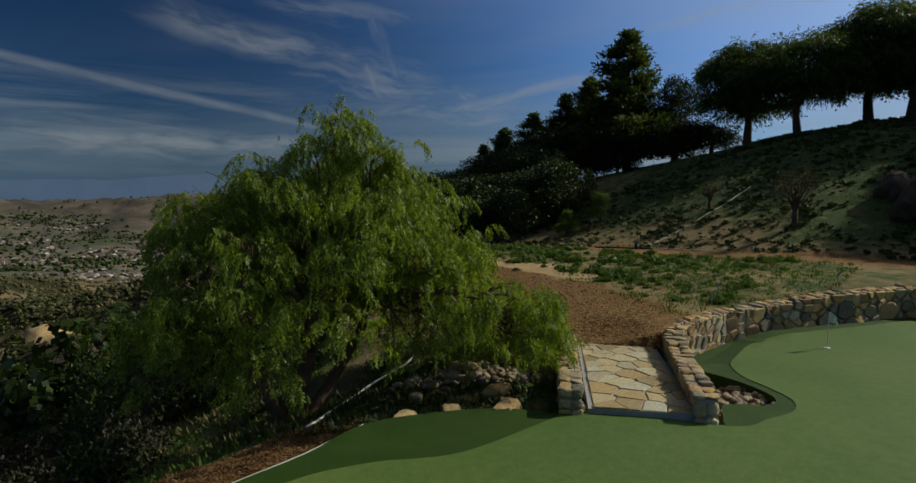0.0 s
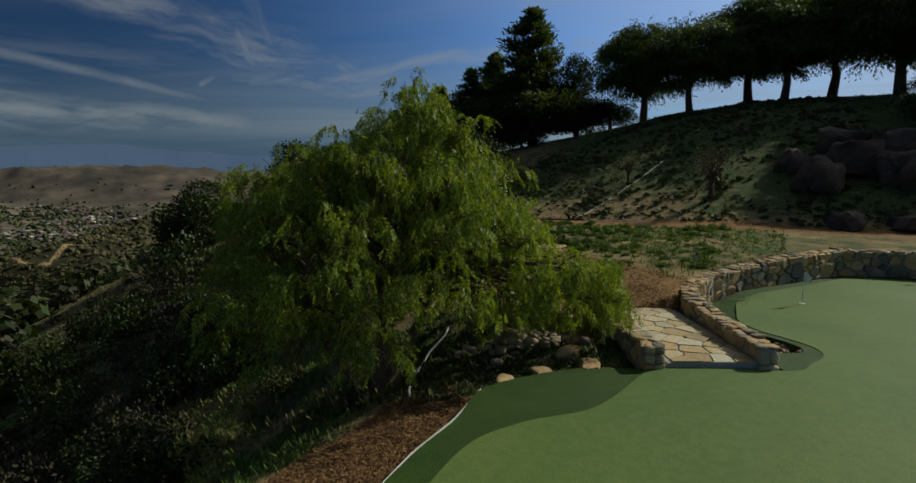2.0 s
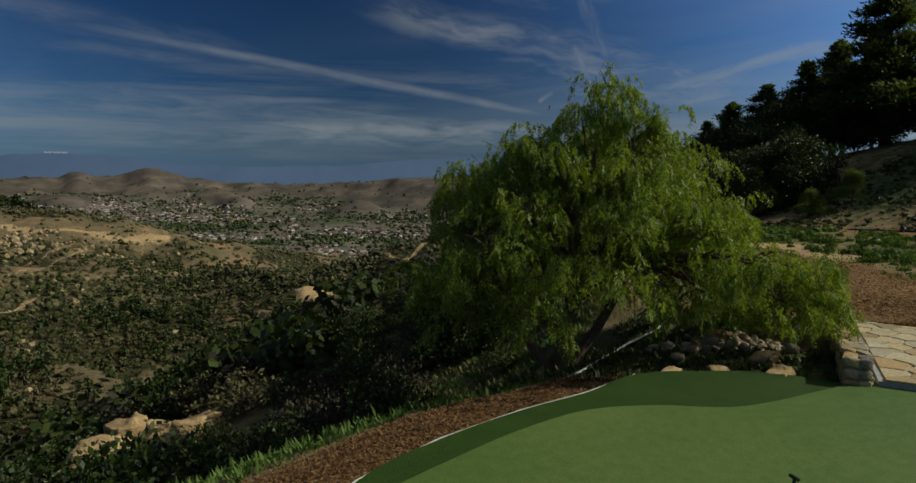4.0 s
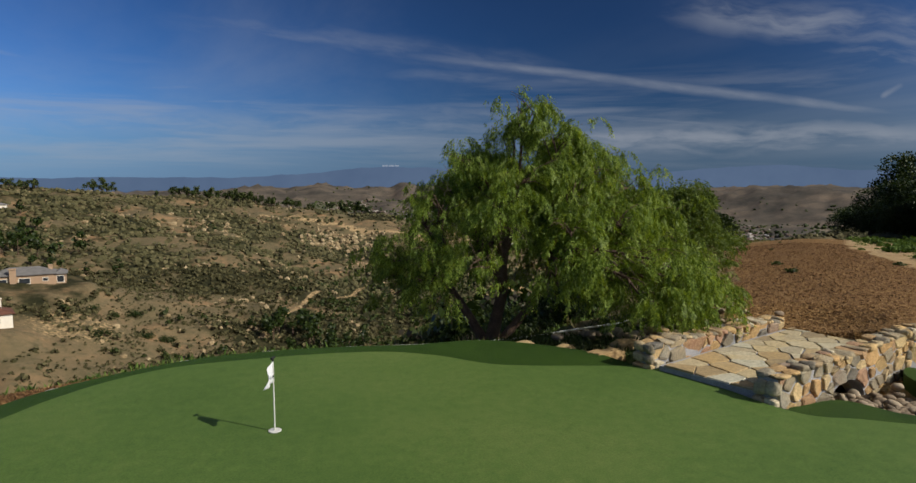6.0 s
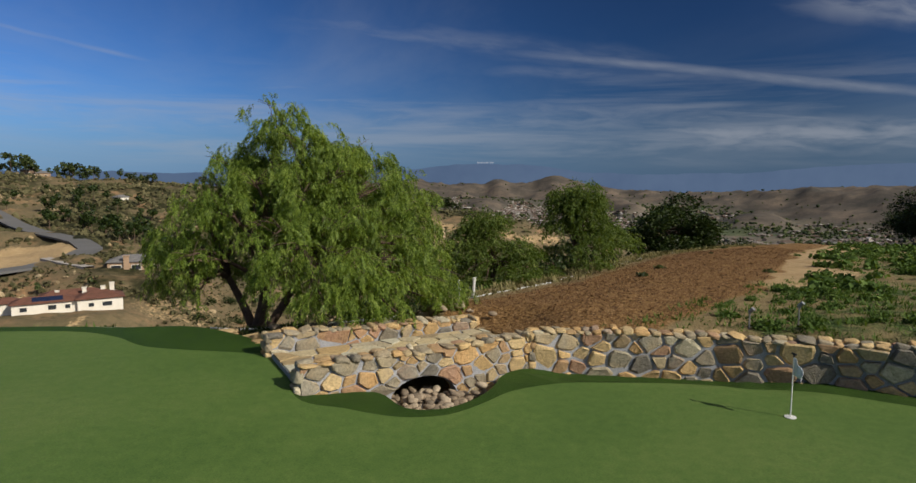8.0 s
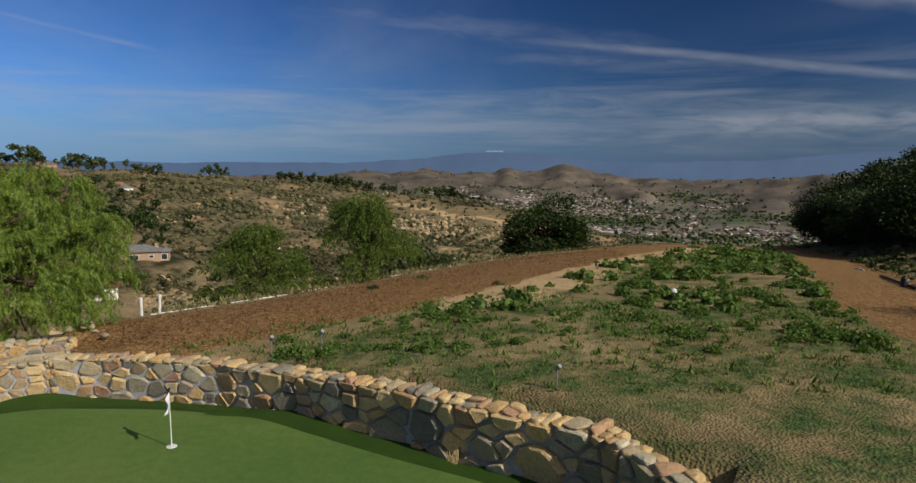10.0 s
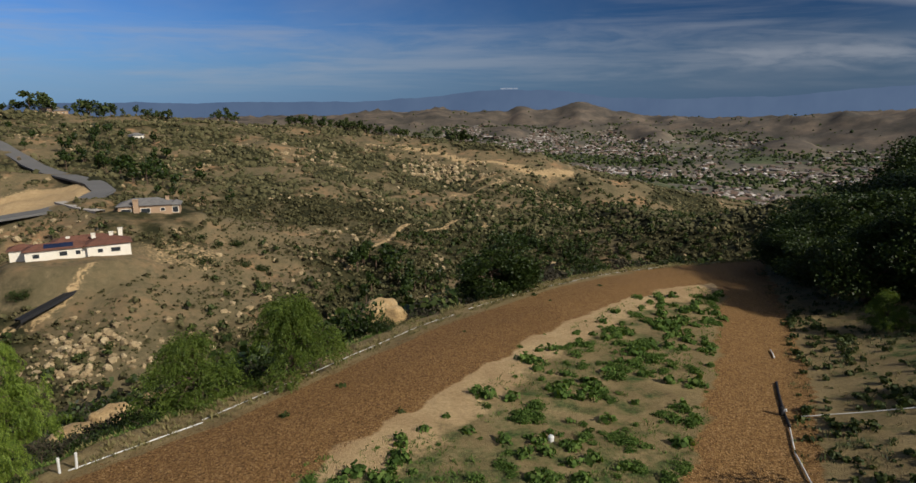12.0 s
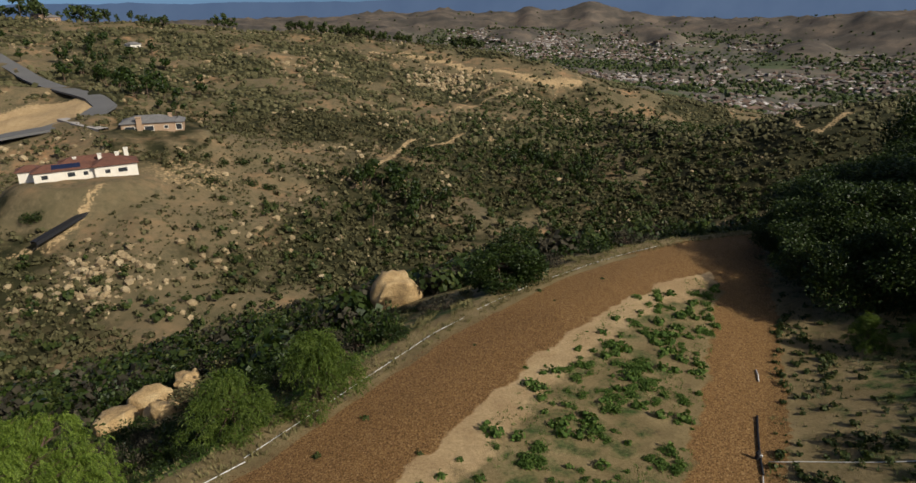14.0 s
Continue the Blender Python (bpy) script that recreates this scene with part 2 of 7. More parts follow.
STONE = surface("fieldstone", [(0.08, (0.17, 0.155, 0.125)), (0.20, (0.30, 0.25, 0.165)), (0.30, (0.52, 0.32, 0.135)), (0.40, (0.58, 0.40, 0.18)), (0.48, (0.31, 0.28, 0.21)), (0.55, (0.38, 0.225, 0.135)), (0.63, (0.48, 0.32, 0.145)), (0.74, (0.60, 0.44, 0.22)), (0.86, (0.30, 0.26, 0.18)), (0.95, (0.72, 0.62, 0.42))], 2.5, 28, 0.85, 0.7, 0.03, vary=0.85)
FLAG_STONE = surface("flagstone", [(0.1, (0.26, 0.21, 0.128)), (0.3, (0.46, 0.32, 0.145)), (0.5, (0.40, 0.35, 0.238)), (0.7, (0.52, 0.41, 0.221)), (0.9, (0.50, 0.48, 0.365))], 2.0, 22, 0.8, 0.35, 0.01, vary=0.8)
MORTAR = surface("mortar", [(0.2, (0.26, 0.262, 0.268)), (0.8, (0.42, 0.42, 0.425))], 6, 60, 0.95, 0.5, 0.01)
COBBLE = surface("cobble", [(0.0, (0.13, 0.105, 0.075)), (0.5, (0.29, 0.22, 0.145)), (1.0, (0.45, 0.37, 0.26))], 5, 40, 0.8, 0.3, 0.01, vary=0.7)
BOULDER = surface("granite_boulder", [(0.25, (0.22, 0.15, 0.075)), (0.5, (0.43, 0.29, 0.135)), (0.75, (0.54, 0.40, 0.21))], 0.9, 9, 0.9, 0.6, 0.06, speck=0.45)
BARK = surface("bark", [(0.2, (0.06, 0.04, 0.03)), (0.6, (0.14, 0.09, 0.06)), (0.9, (0.20, 0.14, 0.10))], 5, 30, 0.95, 0.8, 0.03)
WHITE_PIPE = surface("white_pipe", [(0.2, (0.55, 0.54, 0.50)), (0.8, (0.75, 0.74, 0.70))], 3, 40, 0.5, 0.05, 0.01, speck=0.12)
GREY_METAL = surface("grey_metal", [(0.2, (0.25, 0.25, 0.25)), (0.8, (0.4, 0.4, 0.39))], 8, 60, 0.45, 0.05, 0.01, metal=0.6, speck=0.1)
BLACK_RUBBER = surface("black_rubber", [(0.2, (0.012, 0.012, 0.013)), (0.8, (0.03, 0.03, 0.032))], 8, 60, 0.6, 0.05, 0.01)
FLAG_CLOTH = surface("flag_cloth", [(0.3, (0.62, 0.63, 0.66)), (0.7, (0.80, 0.80, 0.82))], 9, 90, 0.8, 0.1, 0.01, speck=0.08)


def ground_material():
    m, nodes, links = graph("ground")
    geo = nodes.new("ShaderNodeNewGeometry")
    at = geo.outputs["Position"]

    def mask(name, lo, hi, scale, amount):
        a = nodes.new("ShaderNodeAttribute")
        a.attribute_name = name
        n = noise_of(nodes, links, at, scale, 5, 0.6)
        s = nodes.new("ShaderNodeMath")
        s.operation = "MULTIPLY_ADD"
        links.new(range_of(nodes, links, n, 0.25, 0.75, -amount, amount), s.inputs[0])
        s.inputs[1].default_value = 1.0
        links.new(a.outputs["Fac"], s.inputs[2])
        return range_of(nodes, links, s.outputs[0], lo, hi)

    big = noise_of(nodes, links, at, 0.035, 6, 0.6)
    mid = noise_of(nodes, links, at, 0.5, 6, 0.62)
    fine = noise_of(nodes, links, at, 9, 6, 0.7)
    chips = nodes.new("ShaderNodeTexVoronoi")
    chips.inputs["Scale"].default_value = 26
    links.new(at, chips.inputs["Vector"])
    dry = ramp_of(nodes, links, mid, [(0.25, (0.14, 0.105, 0.049)), (0.5, (0.235, 0.175, 0.082)), (0.75, (0.33, 0.25, 0.123))])
    # hill tones carry extra blue in place of distance haze
    hill = ramp_of(nodes, links, big, [(0.30, (0.085, 0.075, 0.038)), (0.44, (0.135, 0.108, 0.056)), (0.54, (0.195, 0.140, 0.074)), (0.64, (0.31, 0.190, 0.096)), (0.74, (0.44, 0.250, 0.122))])
    patches = noise_of(nodes, links, at, 0.16, 5, 0.65)
    hill = blend_of(nodes, links, range_of(nodes, links, patches, 0.42, 0.62), hill, ramp_of(nodes, links, mid, [(0.3, (0.085, 0.076, 0.038)), (0.7, (0.205, 0.155, 0.086))]))
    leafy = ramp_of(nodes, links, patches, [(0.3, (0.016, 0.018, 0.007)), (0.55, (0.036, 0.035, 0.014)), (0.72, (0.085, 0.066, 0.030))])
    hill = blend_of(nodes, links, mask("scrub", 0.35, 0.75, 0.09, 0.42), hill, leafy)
    far = nodes.new("ShaderNodeAttribute")
    far.attribute_name = "far"
    colour = blend_of(nodes, links, far.outputs["Fac"], dry, hill)
    plots = nodes.new("ShaderNodeTexVoronoi")
    plots.inputs["Scale"].default_value = 0.007
    links.new(at, plots.inputs["Vector"])
    # field tones greyed, with the valley's haze put into the colour
    fields = ramp_of(nodes, links, plots.outputs["Color"], [(0.15, (0.095, 0.09, 0.078)), (0.4, (0.165, 0.142, 0.115)), (0.6, (0.125, 0.122, 0.098)), (0.75, (0.23, 0.19, 0.145)), (0.9, (0.10, 0.125, 0.065))])
    fields = blend_of(nodes, links, 0.35, fields, hill)
    valley = nodes.new("ShaderNodeAttribute")
    valley.attribute_name = "valley"
    colour = blend_of(nodes, links, valley.outputs["Fac"], colour, fields)
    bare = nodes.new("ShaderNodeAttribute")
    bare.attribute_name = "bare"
    # far slopes greyed a little to stand in for haze
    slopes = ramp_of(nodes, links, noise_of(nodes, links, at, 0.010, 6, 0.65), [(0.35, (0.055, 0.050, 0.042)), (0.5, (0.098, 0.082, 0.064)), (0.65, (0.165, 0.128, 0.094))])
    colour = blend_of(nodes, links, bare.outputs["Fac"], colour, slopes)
    grass = ramp_of(nodes, links, fine, [(0.3, (0.025, 0.045, 0.012)), (0.55, (0.06, 0.095, 0.025)), (0.8, (0.11, 0.13, 0.05))])
    colour = blend_of(nodes, links, mask("grass", 0.35, 0.75, 1.1, 0.45), colour, grass)
    sand = ramp_of(nodes, links, mid, [(0.3, (0.36, 0.24, 0.118)), (0.7, (0.51, 0.37, 0.195))])
    colour = blend_of(nodes, links, mask("sand", 0.4, 0.6, 0.8, 0.35), colour, sand)
    bark = ramp_of(nodes, links, chips.outputs["Color"], [(0.1, (0.086, 0.044, 0.015)), (0.4, (0.190, 0.103, 0.036)), (0.7, (0.280, 0.160, 0.060)), (0.95, (0.41, 0.26, 0.125))])
    colour = blend_of(nodes, links, mask("mulch", 0.44, 0.56, 0.5, 0.42), colour, bark)
    tone = range_of(nodes, links, fine, 0.3, 0.7, 0.72, 1.22)
    shade = nodes.new("ShaderNodeVectorMath")
    shade.operation = "SCALE"
    links.new(colour, shade.inputs[0])
    links.new(tone, shade.inputs["Scale"])
    relief = nodes.new("ShaderNodeMath")
    relief.operation = "ADD"
    links.new(fine, relief.inputs[0])
    links.new(chips.outputs["Distance"], relief.inputs[1])
    finish(nodes, links, shade.outputs[0], 0.95, relief.outputs[0], 0.6, 0.05, spec=0.15)
    return m


def turf_material(name, stops, blotch, fine, strength):
    m, nodes, links = graph(name)
    geo = nodes.new("ShaderNodeNewGeometry")
    a = noise_of(nodes, links, geo.outputs["Position"], blotch, 4, 0.5)
    b = noise_of(nodes, links, geo.outputs["Position"], fine, 3, 0.7)
    c = noise_of(nodes, links, geo.outputs["Position"], 7.0, 4, 0.6)
    n = nodes.new("ShaderNodeMix")
    n.inputs[0].default_value = 0.35
    links.new(a, n.inputs[2])
    links.new(c, n.inputs[3])
    colour = ramp_of(nodes, links, n.outputs[0], stops)
    shade = nodes.new("ShaderNodeVectorMath")
    shade.operation = "SCALE"
    links.new(colour, shade.inputs[0])
    links.new(range_of(nodes, links, b, 0.25, 0.75, 0.7, 1.3), shade.inputs["Scale"])
    finish(nodes, links, shade.outputs[0], 0.75, b, strength, 0.01, spec=0.2)
    return m


GROUND = ground_material()
TURF = turf_material("short_turf", [(0.32, (0.054, 0.104, 0.021)), (0.5, (0.080, 0.135, 0.029)), (0.68, (0.118, 0.164, 0.042))], 0.30, 55, 0.25)
FRINGE = turf_material("long_turf", [(0.3, (0.018, 0.045, 0.004)), (0.7, (0.033, 0.070, 0.007))], 2.0, 90, 0.9)
PEPPER_LEAF = leaf_material("pepper_leaf", (0.055, 0.090, 0.014), (0.152, 0.228, 0.034), (0.315, 0.395, 0.074), (1.35, 1.25, 0.45), 0.42)
# the pepper leaf again, all three tones darker
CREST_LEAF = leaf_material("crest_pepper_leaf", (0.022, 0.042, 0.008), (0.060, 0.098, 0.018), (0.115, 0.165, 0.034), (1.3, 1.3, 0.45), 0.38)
YOUNG_LEAF = leaf_material("young_pepper_leaf", (0.040, 0.066, 0.010), (0.092, 0.140, 0.022), (0.18, 0.225, 0.045), (1.3, 1.25, 0.5), 0.42)
# oak leaf tones lowered, so deep foliage shade is partly in the colour
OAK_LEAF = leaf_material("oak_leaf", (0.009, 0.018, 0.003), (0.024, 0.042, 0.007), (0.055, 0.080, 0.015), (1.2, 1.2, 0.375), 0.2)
PINE_LEAF = leaf_material("pine_needle", (0.022, 0.036, 0.009), (0.058, 0.085, 0.020), (0.11, 0.14, 0.034), (1.3, 1.3, 0.5), 0.42)
WEED_LEAF = leaf_material("weed_leaf", (0.036, 0.070, 0.012), (0.082, 0.142, 0.026), (0.160, 0.222, 0.052), (1.3, 1.3, 0.375), 0.25, 0.8)
SHRUB_LEAF = leaf_material("chaparral_leaf", (0.044, 0.043, 0.017), (0.088, 0.082, 0.034), (0.145, 0.124, 0.058), (1.2, 1.2, 0.6), 0.1, 0.8)


# ---- making meshes ----
def mesh_of(name, verts, faces, mat=None, smooth=False):
    me = bpy.data.meshes.new(name)
    me.from_pydata([tuple(v) for v in verts], [], [tuple(f) for f in faces])
    if mat:
        me.materials.append(mat)
    if smooth:
        me.polygons.foreach_set("use_smooth", [True] * len(me.polygons))
    me.update()
    return me


def quads_mesh(name, corners, mat):
    """corners: an array of quads, n x 4 x 3."""
    n = len(corners)
    me = bpy.data.meshes.new(name)
    me.vertices.add(4 * n)
    me.vertices.foreach_set("co", np.asarray(corners, np.float32).reshape(-1))
    me.loops.add(4 * n)
    me.loops.foreach_set("vertex_index", np.arange(4 * n, dtype=np.int32))
    me.polygons.add(n)
    me.polygons.foreach_set("loop_start", np.arange(0, 4 * n, 4, dtype=np.int32))
    me.polygons.foreach_set("loop_total", np.full(n, 4, np.int32))
    me.materials.append(mat)
    me.update(calc_edges=True)
    return me


def bm_mesh(name, bm, mat, smooth=False):
    me = bpy.data.meshes.new(name)
    bm.to_mesh(me)
    bm.free()
    if mat:
        me.materials.append(mat)
    if smooth:
        me.polygons.foreach_set("use_smooth", [True] * len(me.polygons))
    return me


def child(name, mesh, parent, m=None, label=""):
    ob = new(name, mesh)
    ob.parent = parent
    if m is not None:
        ob.matrix_basis = m
    if label:
        tagged(ob, label)
    return ob


def tube(points, radii, sides=8, cap=True):
    """Verts and faces of a round tube along points."""
    pts = [Vector(p) for p in points]
    verts, faces = [], []
    side = Vector((1, 0, 0))
    for k, p in enumerate(pts):
        way = (pts[min(k + 1, len(pts) - 1)] - pts[max(k - 1, 0)]).normalized()
        side = (side - way * side.dot(way))
        side = side.normalized() if side.length > 1e-4 else way.orthogonal().normalized()
        up = way.cross(side)
        for a in range(sides):
            ang = 2 * math.pi * a / sides
            verts.append(p + (side * math.cos(ang) + up * math.sin(ang)) * radii[k])
        if k:
            b = (k - 1) * sides
            faces += [(b + a, b + (a + 1) % sides, b + sides + (a + 1) % sides, b + sides + a) for a in range(sides)]
    if cap:
        faces += [tuple(range(sides))[::-1], tuple(range(len(verts) - sides, len(verts)))]
    return verts, faces


def joined(pieces):
    verts, faces = [], []
    for v, f in pieces:
        n = len(verts)
        verts += list(v)
        faces += [tuple(i + n for i in q) for q in f]
    return verts, faces


# ---- the lie of the land ----
def step(lo, hi, v):
    t = np.clip((v - lo) / (hi - lo), 0, 1)
    return t * t * (3 - 2 * t)


def beside(x, y, line):
    """Signed distance to a polyline (positive on its left), and the height along it when it has heights."""
    best, sign, level = np.full(x.shape, 1e9), np.ones(x.shape), np.zeros(x.shape)
    for a, b in zip(line, line[1:]):
        dx, dy = b[0] - a[0], b[1] - a[1]
        t = np.clip(((x - a[0]) * dx + (y - a[1]) * dy) / (dx * dx + dy * dy), 0, 1)
        ex, ey = x - a[0] - t * dx, y - a[1] - t * dy
        d = np.hypot(ex, ey)
        near = d < best - 1e-9
        best = np.where(near, d, best)
        sign = np.where(near, np.where(dx * ey - dy * ex >= 0, 1, -1), sign)
        if len(a) > 2:
            level = np.where(near, a[2] + t * (b[2] - a[2]), level)
    return best * sign, level


BRINK = [(-14, -40), (-12.4, 4), (-11.2, 9.4), (-10.0, 11.1), (-8.5, 12.1), (-6.6, 12.6), (-4.0, 12.8), (-2.4, 13.2), (-0.5, 15.0), (1.1, 15.8), (3.6, 18.8), (9.7, 29.3), (16, 37.5), (22.5, 43.6), (27.6, 47.8), (31.4, 49.6), (36, 51.2), (45, 56), (60, 66), (140, 82), (700, 60)]
WALL_LINE = [(2.25, 10.62), (2.9, 10.76), (4.2, 10.66), (5.05, 10.52), (6.42, 9.96), (8.11, 8.93), (9.2, 8.27), (10.48, 7.58), (11.03, 6.5), (11.3, 4.5), (11.4, 0.0), (11.0, -5), (8.5, -11)]
GREEN_SIDE = [(-4.0, 12.9), (-2.2, 11.7), (-1.2, 10.4), (-0.2, 9.6)] + WALL_LINE
CREEK = [(0.95, 8.9, -0.36), (0.55, 10.6, -0.58), (0.05, 12.2, -0.56), (-0.3, 13.6, -0.42), (-1.4, 15.0, -0.8), (-2.6, 18, -2.3)]
RIDGES = (
    ([(-900, 420, 20), (-600, 560, 8), (-433, 665, 0), (-287, 724, -8), (-209, 770, -20), (-17, 831, -42), (65, 856, -73), (149, 904, -95)], 0.118),
    ([(-420, 330, -26), (-245, 408, -37), (-205, 320, -37), (-160, 303, -40), (-146, 243, -49), (-118, 215, -57), (-100, 180, -66)], 0.28),
    ([(-160, 300, -41), (-112, 262, -52), (-80, 262, -68)], 0.28),
    ([(-209, 770, -20), (-90, 735, -32), (25, 700, -38), (70, 675, -48), (106, 645, -59), (127, 570, -84)], 0.225),
    ([(-150, 560, -46), (-75, 400, -66), (-55, 330, -76)], 0.28),
    ([(420, 330, -20), (300, 380, -42), (195, 395, -53), (146, 420, -68), (112, 470, -69), (96, 520, -80)], 0.27),
    ([(500, 560, -40), (240, 480, -61), (190, 530, -84)], 0.32),
)


def toe(y):
    return np.interp(y, [-60, 6, 12, 16.5, 24, 31.5, 39, 46, 60, 120], [18.4, 18.6, 19.0, 20.6, 23.9, 26.8, 29.3, 31.5, 37.0, 70.0])


def terrain(x, y):
    """The height of the ground, without its roughness."""
    x, y = np.asarray(x, float), np.asarray(y, float)
    out, _ = beside(x, y, BRINK)
    green, _ = beside(x, y, GREEN_SIDE)
    yy = np.maximum(y - 12, 0)
    shelf = 0.36 - 0.034 * yy - 0.0006 * yy * yy + 0.16 * step(5.5, 9, x) * step(16, 11, y) - 0.3 * step(4, -0.3, -out) - 0.27 * step(1.7, 0.5, np.hypot(x - 1.5, y - 12.2)) - 0.30 * step(0.9, -0.5, x) - 0.065 * np.clip(x - 20, 0, 9) * step(17, 26, y)
    pad = np.where(green < 0.29, -0.22 - 0.14 * step(-4, 4, x), shelf)
    rise = np.interp(y, [-60, 20, 34, 70, 120], [11.2, 9.8, 8.6, 4.3, 0.0]) * (1 - np.exp(-(np.maximum(x - toe(y), 0) / 21.0) ** 1.45))
    home = pad + rise
    home = home - 0.42 * np.maximum(out - 0.6, 0) * step(-0.5, 4, out) - 0.10 * step(-0.4, 0.6, out)
    home = home - 0.25 * np.maximum(x - 130, 0) - 0.25 * np.maximum(-30 - y, 0) * 0.3
    u, v = (x + 1.70) * 0.874 + (y - 10.56) * 0.486, (x + 1.70) * 0.486 - (y - 10.56) * 0.874
    under = (u > -0.05) & (u < 3.6) & (v > -0.3) & (v < 1.65)
    home = np.where(under, np.minimum(home, -0.30), home)
    creek, bed = beside(x, y, CREEK)
    home = home + np.minimum(bed - home, 0) * step(0.95, 0.55, np.abs(creek))
    r = np.hypot(x, y)
    ravine = -92 - 0.085 * np.maximum(r - 420, 0)
    floor = np.maximum(ravine, -134) + 44 * step(1400, 3200, r) - 70 * step(3300, 4300, r)
    soft = 5.0
    land = np.exp(np.clip((floor + 60) / soft, -60, 60))
    for line, slope in RIDGES:
        d, level = beside(x, y, line)
        land = land + np.exp(np.clip((level - slope * np.abs(d) + 60) / soft, -60, 60))
    far = -60 + soft * np.log(land)
    for cx, cy, level, reach in ((-150.5, 239, -48.6, 21), (-154, 307, -43.0, 20)):
        near = step(reach + 14, reach, np.hypot(x - cx, y - cy))
        far = far + (level - far) * near
    return np.where(home > far, home + 0 * far, far)


def far_hills(x, y):
    """Dry hills on the far side of the valley."""
    r, az = np.hypot(x, y), np.degrees(np.arctan2(x, y))
    crest = np.interp(az, [-40, -14, -9.5, -7, -4.2, -1.5, 0.6, 2.0, 3.2, 4.8, 6.3, 8.1, 9.8, 11.5, 14, 19, 24, 28.5, 33, 38, 44, 60], [30, 40, 64, 50, 74, 50, 58, 52, 76, 52, 64, 98, 68, 46, 32, 30, 44, 68, 80, 86, 76, 50])
    dist = np.interp(az, [13, 28, 44], [3000, 2450, 2200])
    up = crest * np.exp(-((r - dist) / np.where(r < dist, 360, 500)) ** 2)
    spur = np.exp(-((r - dist + 620 + 60 * np.sin(az * 0.9)) / 190) ** 2) * 30 * np.clip(np.sin(az * 0.55 + 0.4), 0, 1)
    return np.maximum(up, spur) * step(1500, 1900, r)


def scrub_cover(x, y):
    """How thickly shrubs cover the far slopes, 0 to 1."""
    big = np.array([noise.fractal(Vector((a, b, 2)), 0.8, 2.0, 3) for a, b in zip(np.ravel(x) * 0.016, np.ravel(y) * 0.016)]).reshape(np.shape(x))
    spur, _ = beside(x, y, [(-90, 735), (25, 690), (106, 640), (127, 570)])
    homes = np.minimum(np.hypot((x + 160) / 90, (y - 240) / 75), np.hypot((x + 105) / 50, (y - 195) / 60))
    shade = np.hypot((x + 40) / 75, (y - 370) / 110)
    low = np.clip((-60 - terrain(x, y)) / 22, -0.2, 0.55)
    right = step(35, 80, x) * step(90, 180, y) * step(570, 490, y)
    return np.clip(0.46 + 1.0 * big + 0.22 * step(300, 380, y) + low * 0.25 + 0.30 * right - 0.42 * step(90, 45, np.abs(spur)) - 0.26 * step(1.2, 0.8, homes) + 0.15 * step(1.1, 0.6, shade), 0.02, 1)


def rough_ground(x, y):
    z = terrain(x, y) + far_hills(x, y)
    r = np.hypot(x - 4, y - 14)
    out, _ = beside(x, y, BRINK)
    wild = np.maximum(step(0.5, 12, out), step(1.0, 9, x - toe(y)))
    amp = 0.012 + wild * (0.10 + np.clip(r - 30, 0, 400) * 0.010)
    amp2 = 22.0 * step(1500, 2600, r)
    low = np.array([noise.fractal(Vector((a, b, 0)), 0.9, 2.1, 4) for a, b in zip(np.ravel(x) * 0.021, np.ravel(y) * 0.021)]).reshape(np.shape(x))
    fine = np.array([noise.fractal(Vector((a, b, 3)), 0.9, 2.1, 3) for a, b in zip(np.ravel(x) * 0.35, np.ravel(y) * 0.35)]).reshape(np.shape(x))
    hills = np.array([noise.ridged_multi_fractal(Vector((a, b, 7)), 1.0, 2.0, 4, 1.0, 2.0) for a, b in zip(np.ravel(x) * 0.0052, np.ravel(y) * 0.0052)]).reshape(np.shape(x))
    return z + low * amp * 1.2 + fine * (0.02 + 0.10 * wild) + (hills - 1.0) * (amp2 + 2.2 * step(120, 420, r) * step(1500, 900, r)) * (far_hills(x, y) > 3.0) + (hills - 1.0) * 2.4 * step(150, 420, r) * step(1300, 900, r)


def height(x, y):
    return float(rough_ground(np.array([float(x)]), np.array([float(y)]))[0])


TRAILS = ([(-32, 492), (-6, 529), (19, 580), (31, 606), (21, 613), (-7, 563), (-26, 528)], [(5, 428), (13, 444), (9, 454), (-8, 453), (-36, 372), (-47, 316), (-52, 283)], [(-150, 192), (-140, 196), (-136, 210), (-134, 224)], [(229, 488), (205, 430), (191, 384), (198, 370), (236, 400)])
CUT_BANK = [(-113, 694), (-75, 695), (-36, 678), (-10, 652), (25, 643), (60, 638), (95, 636)]


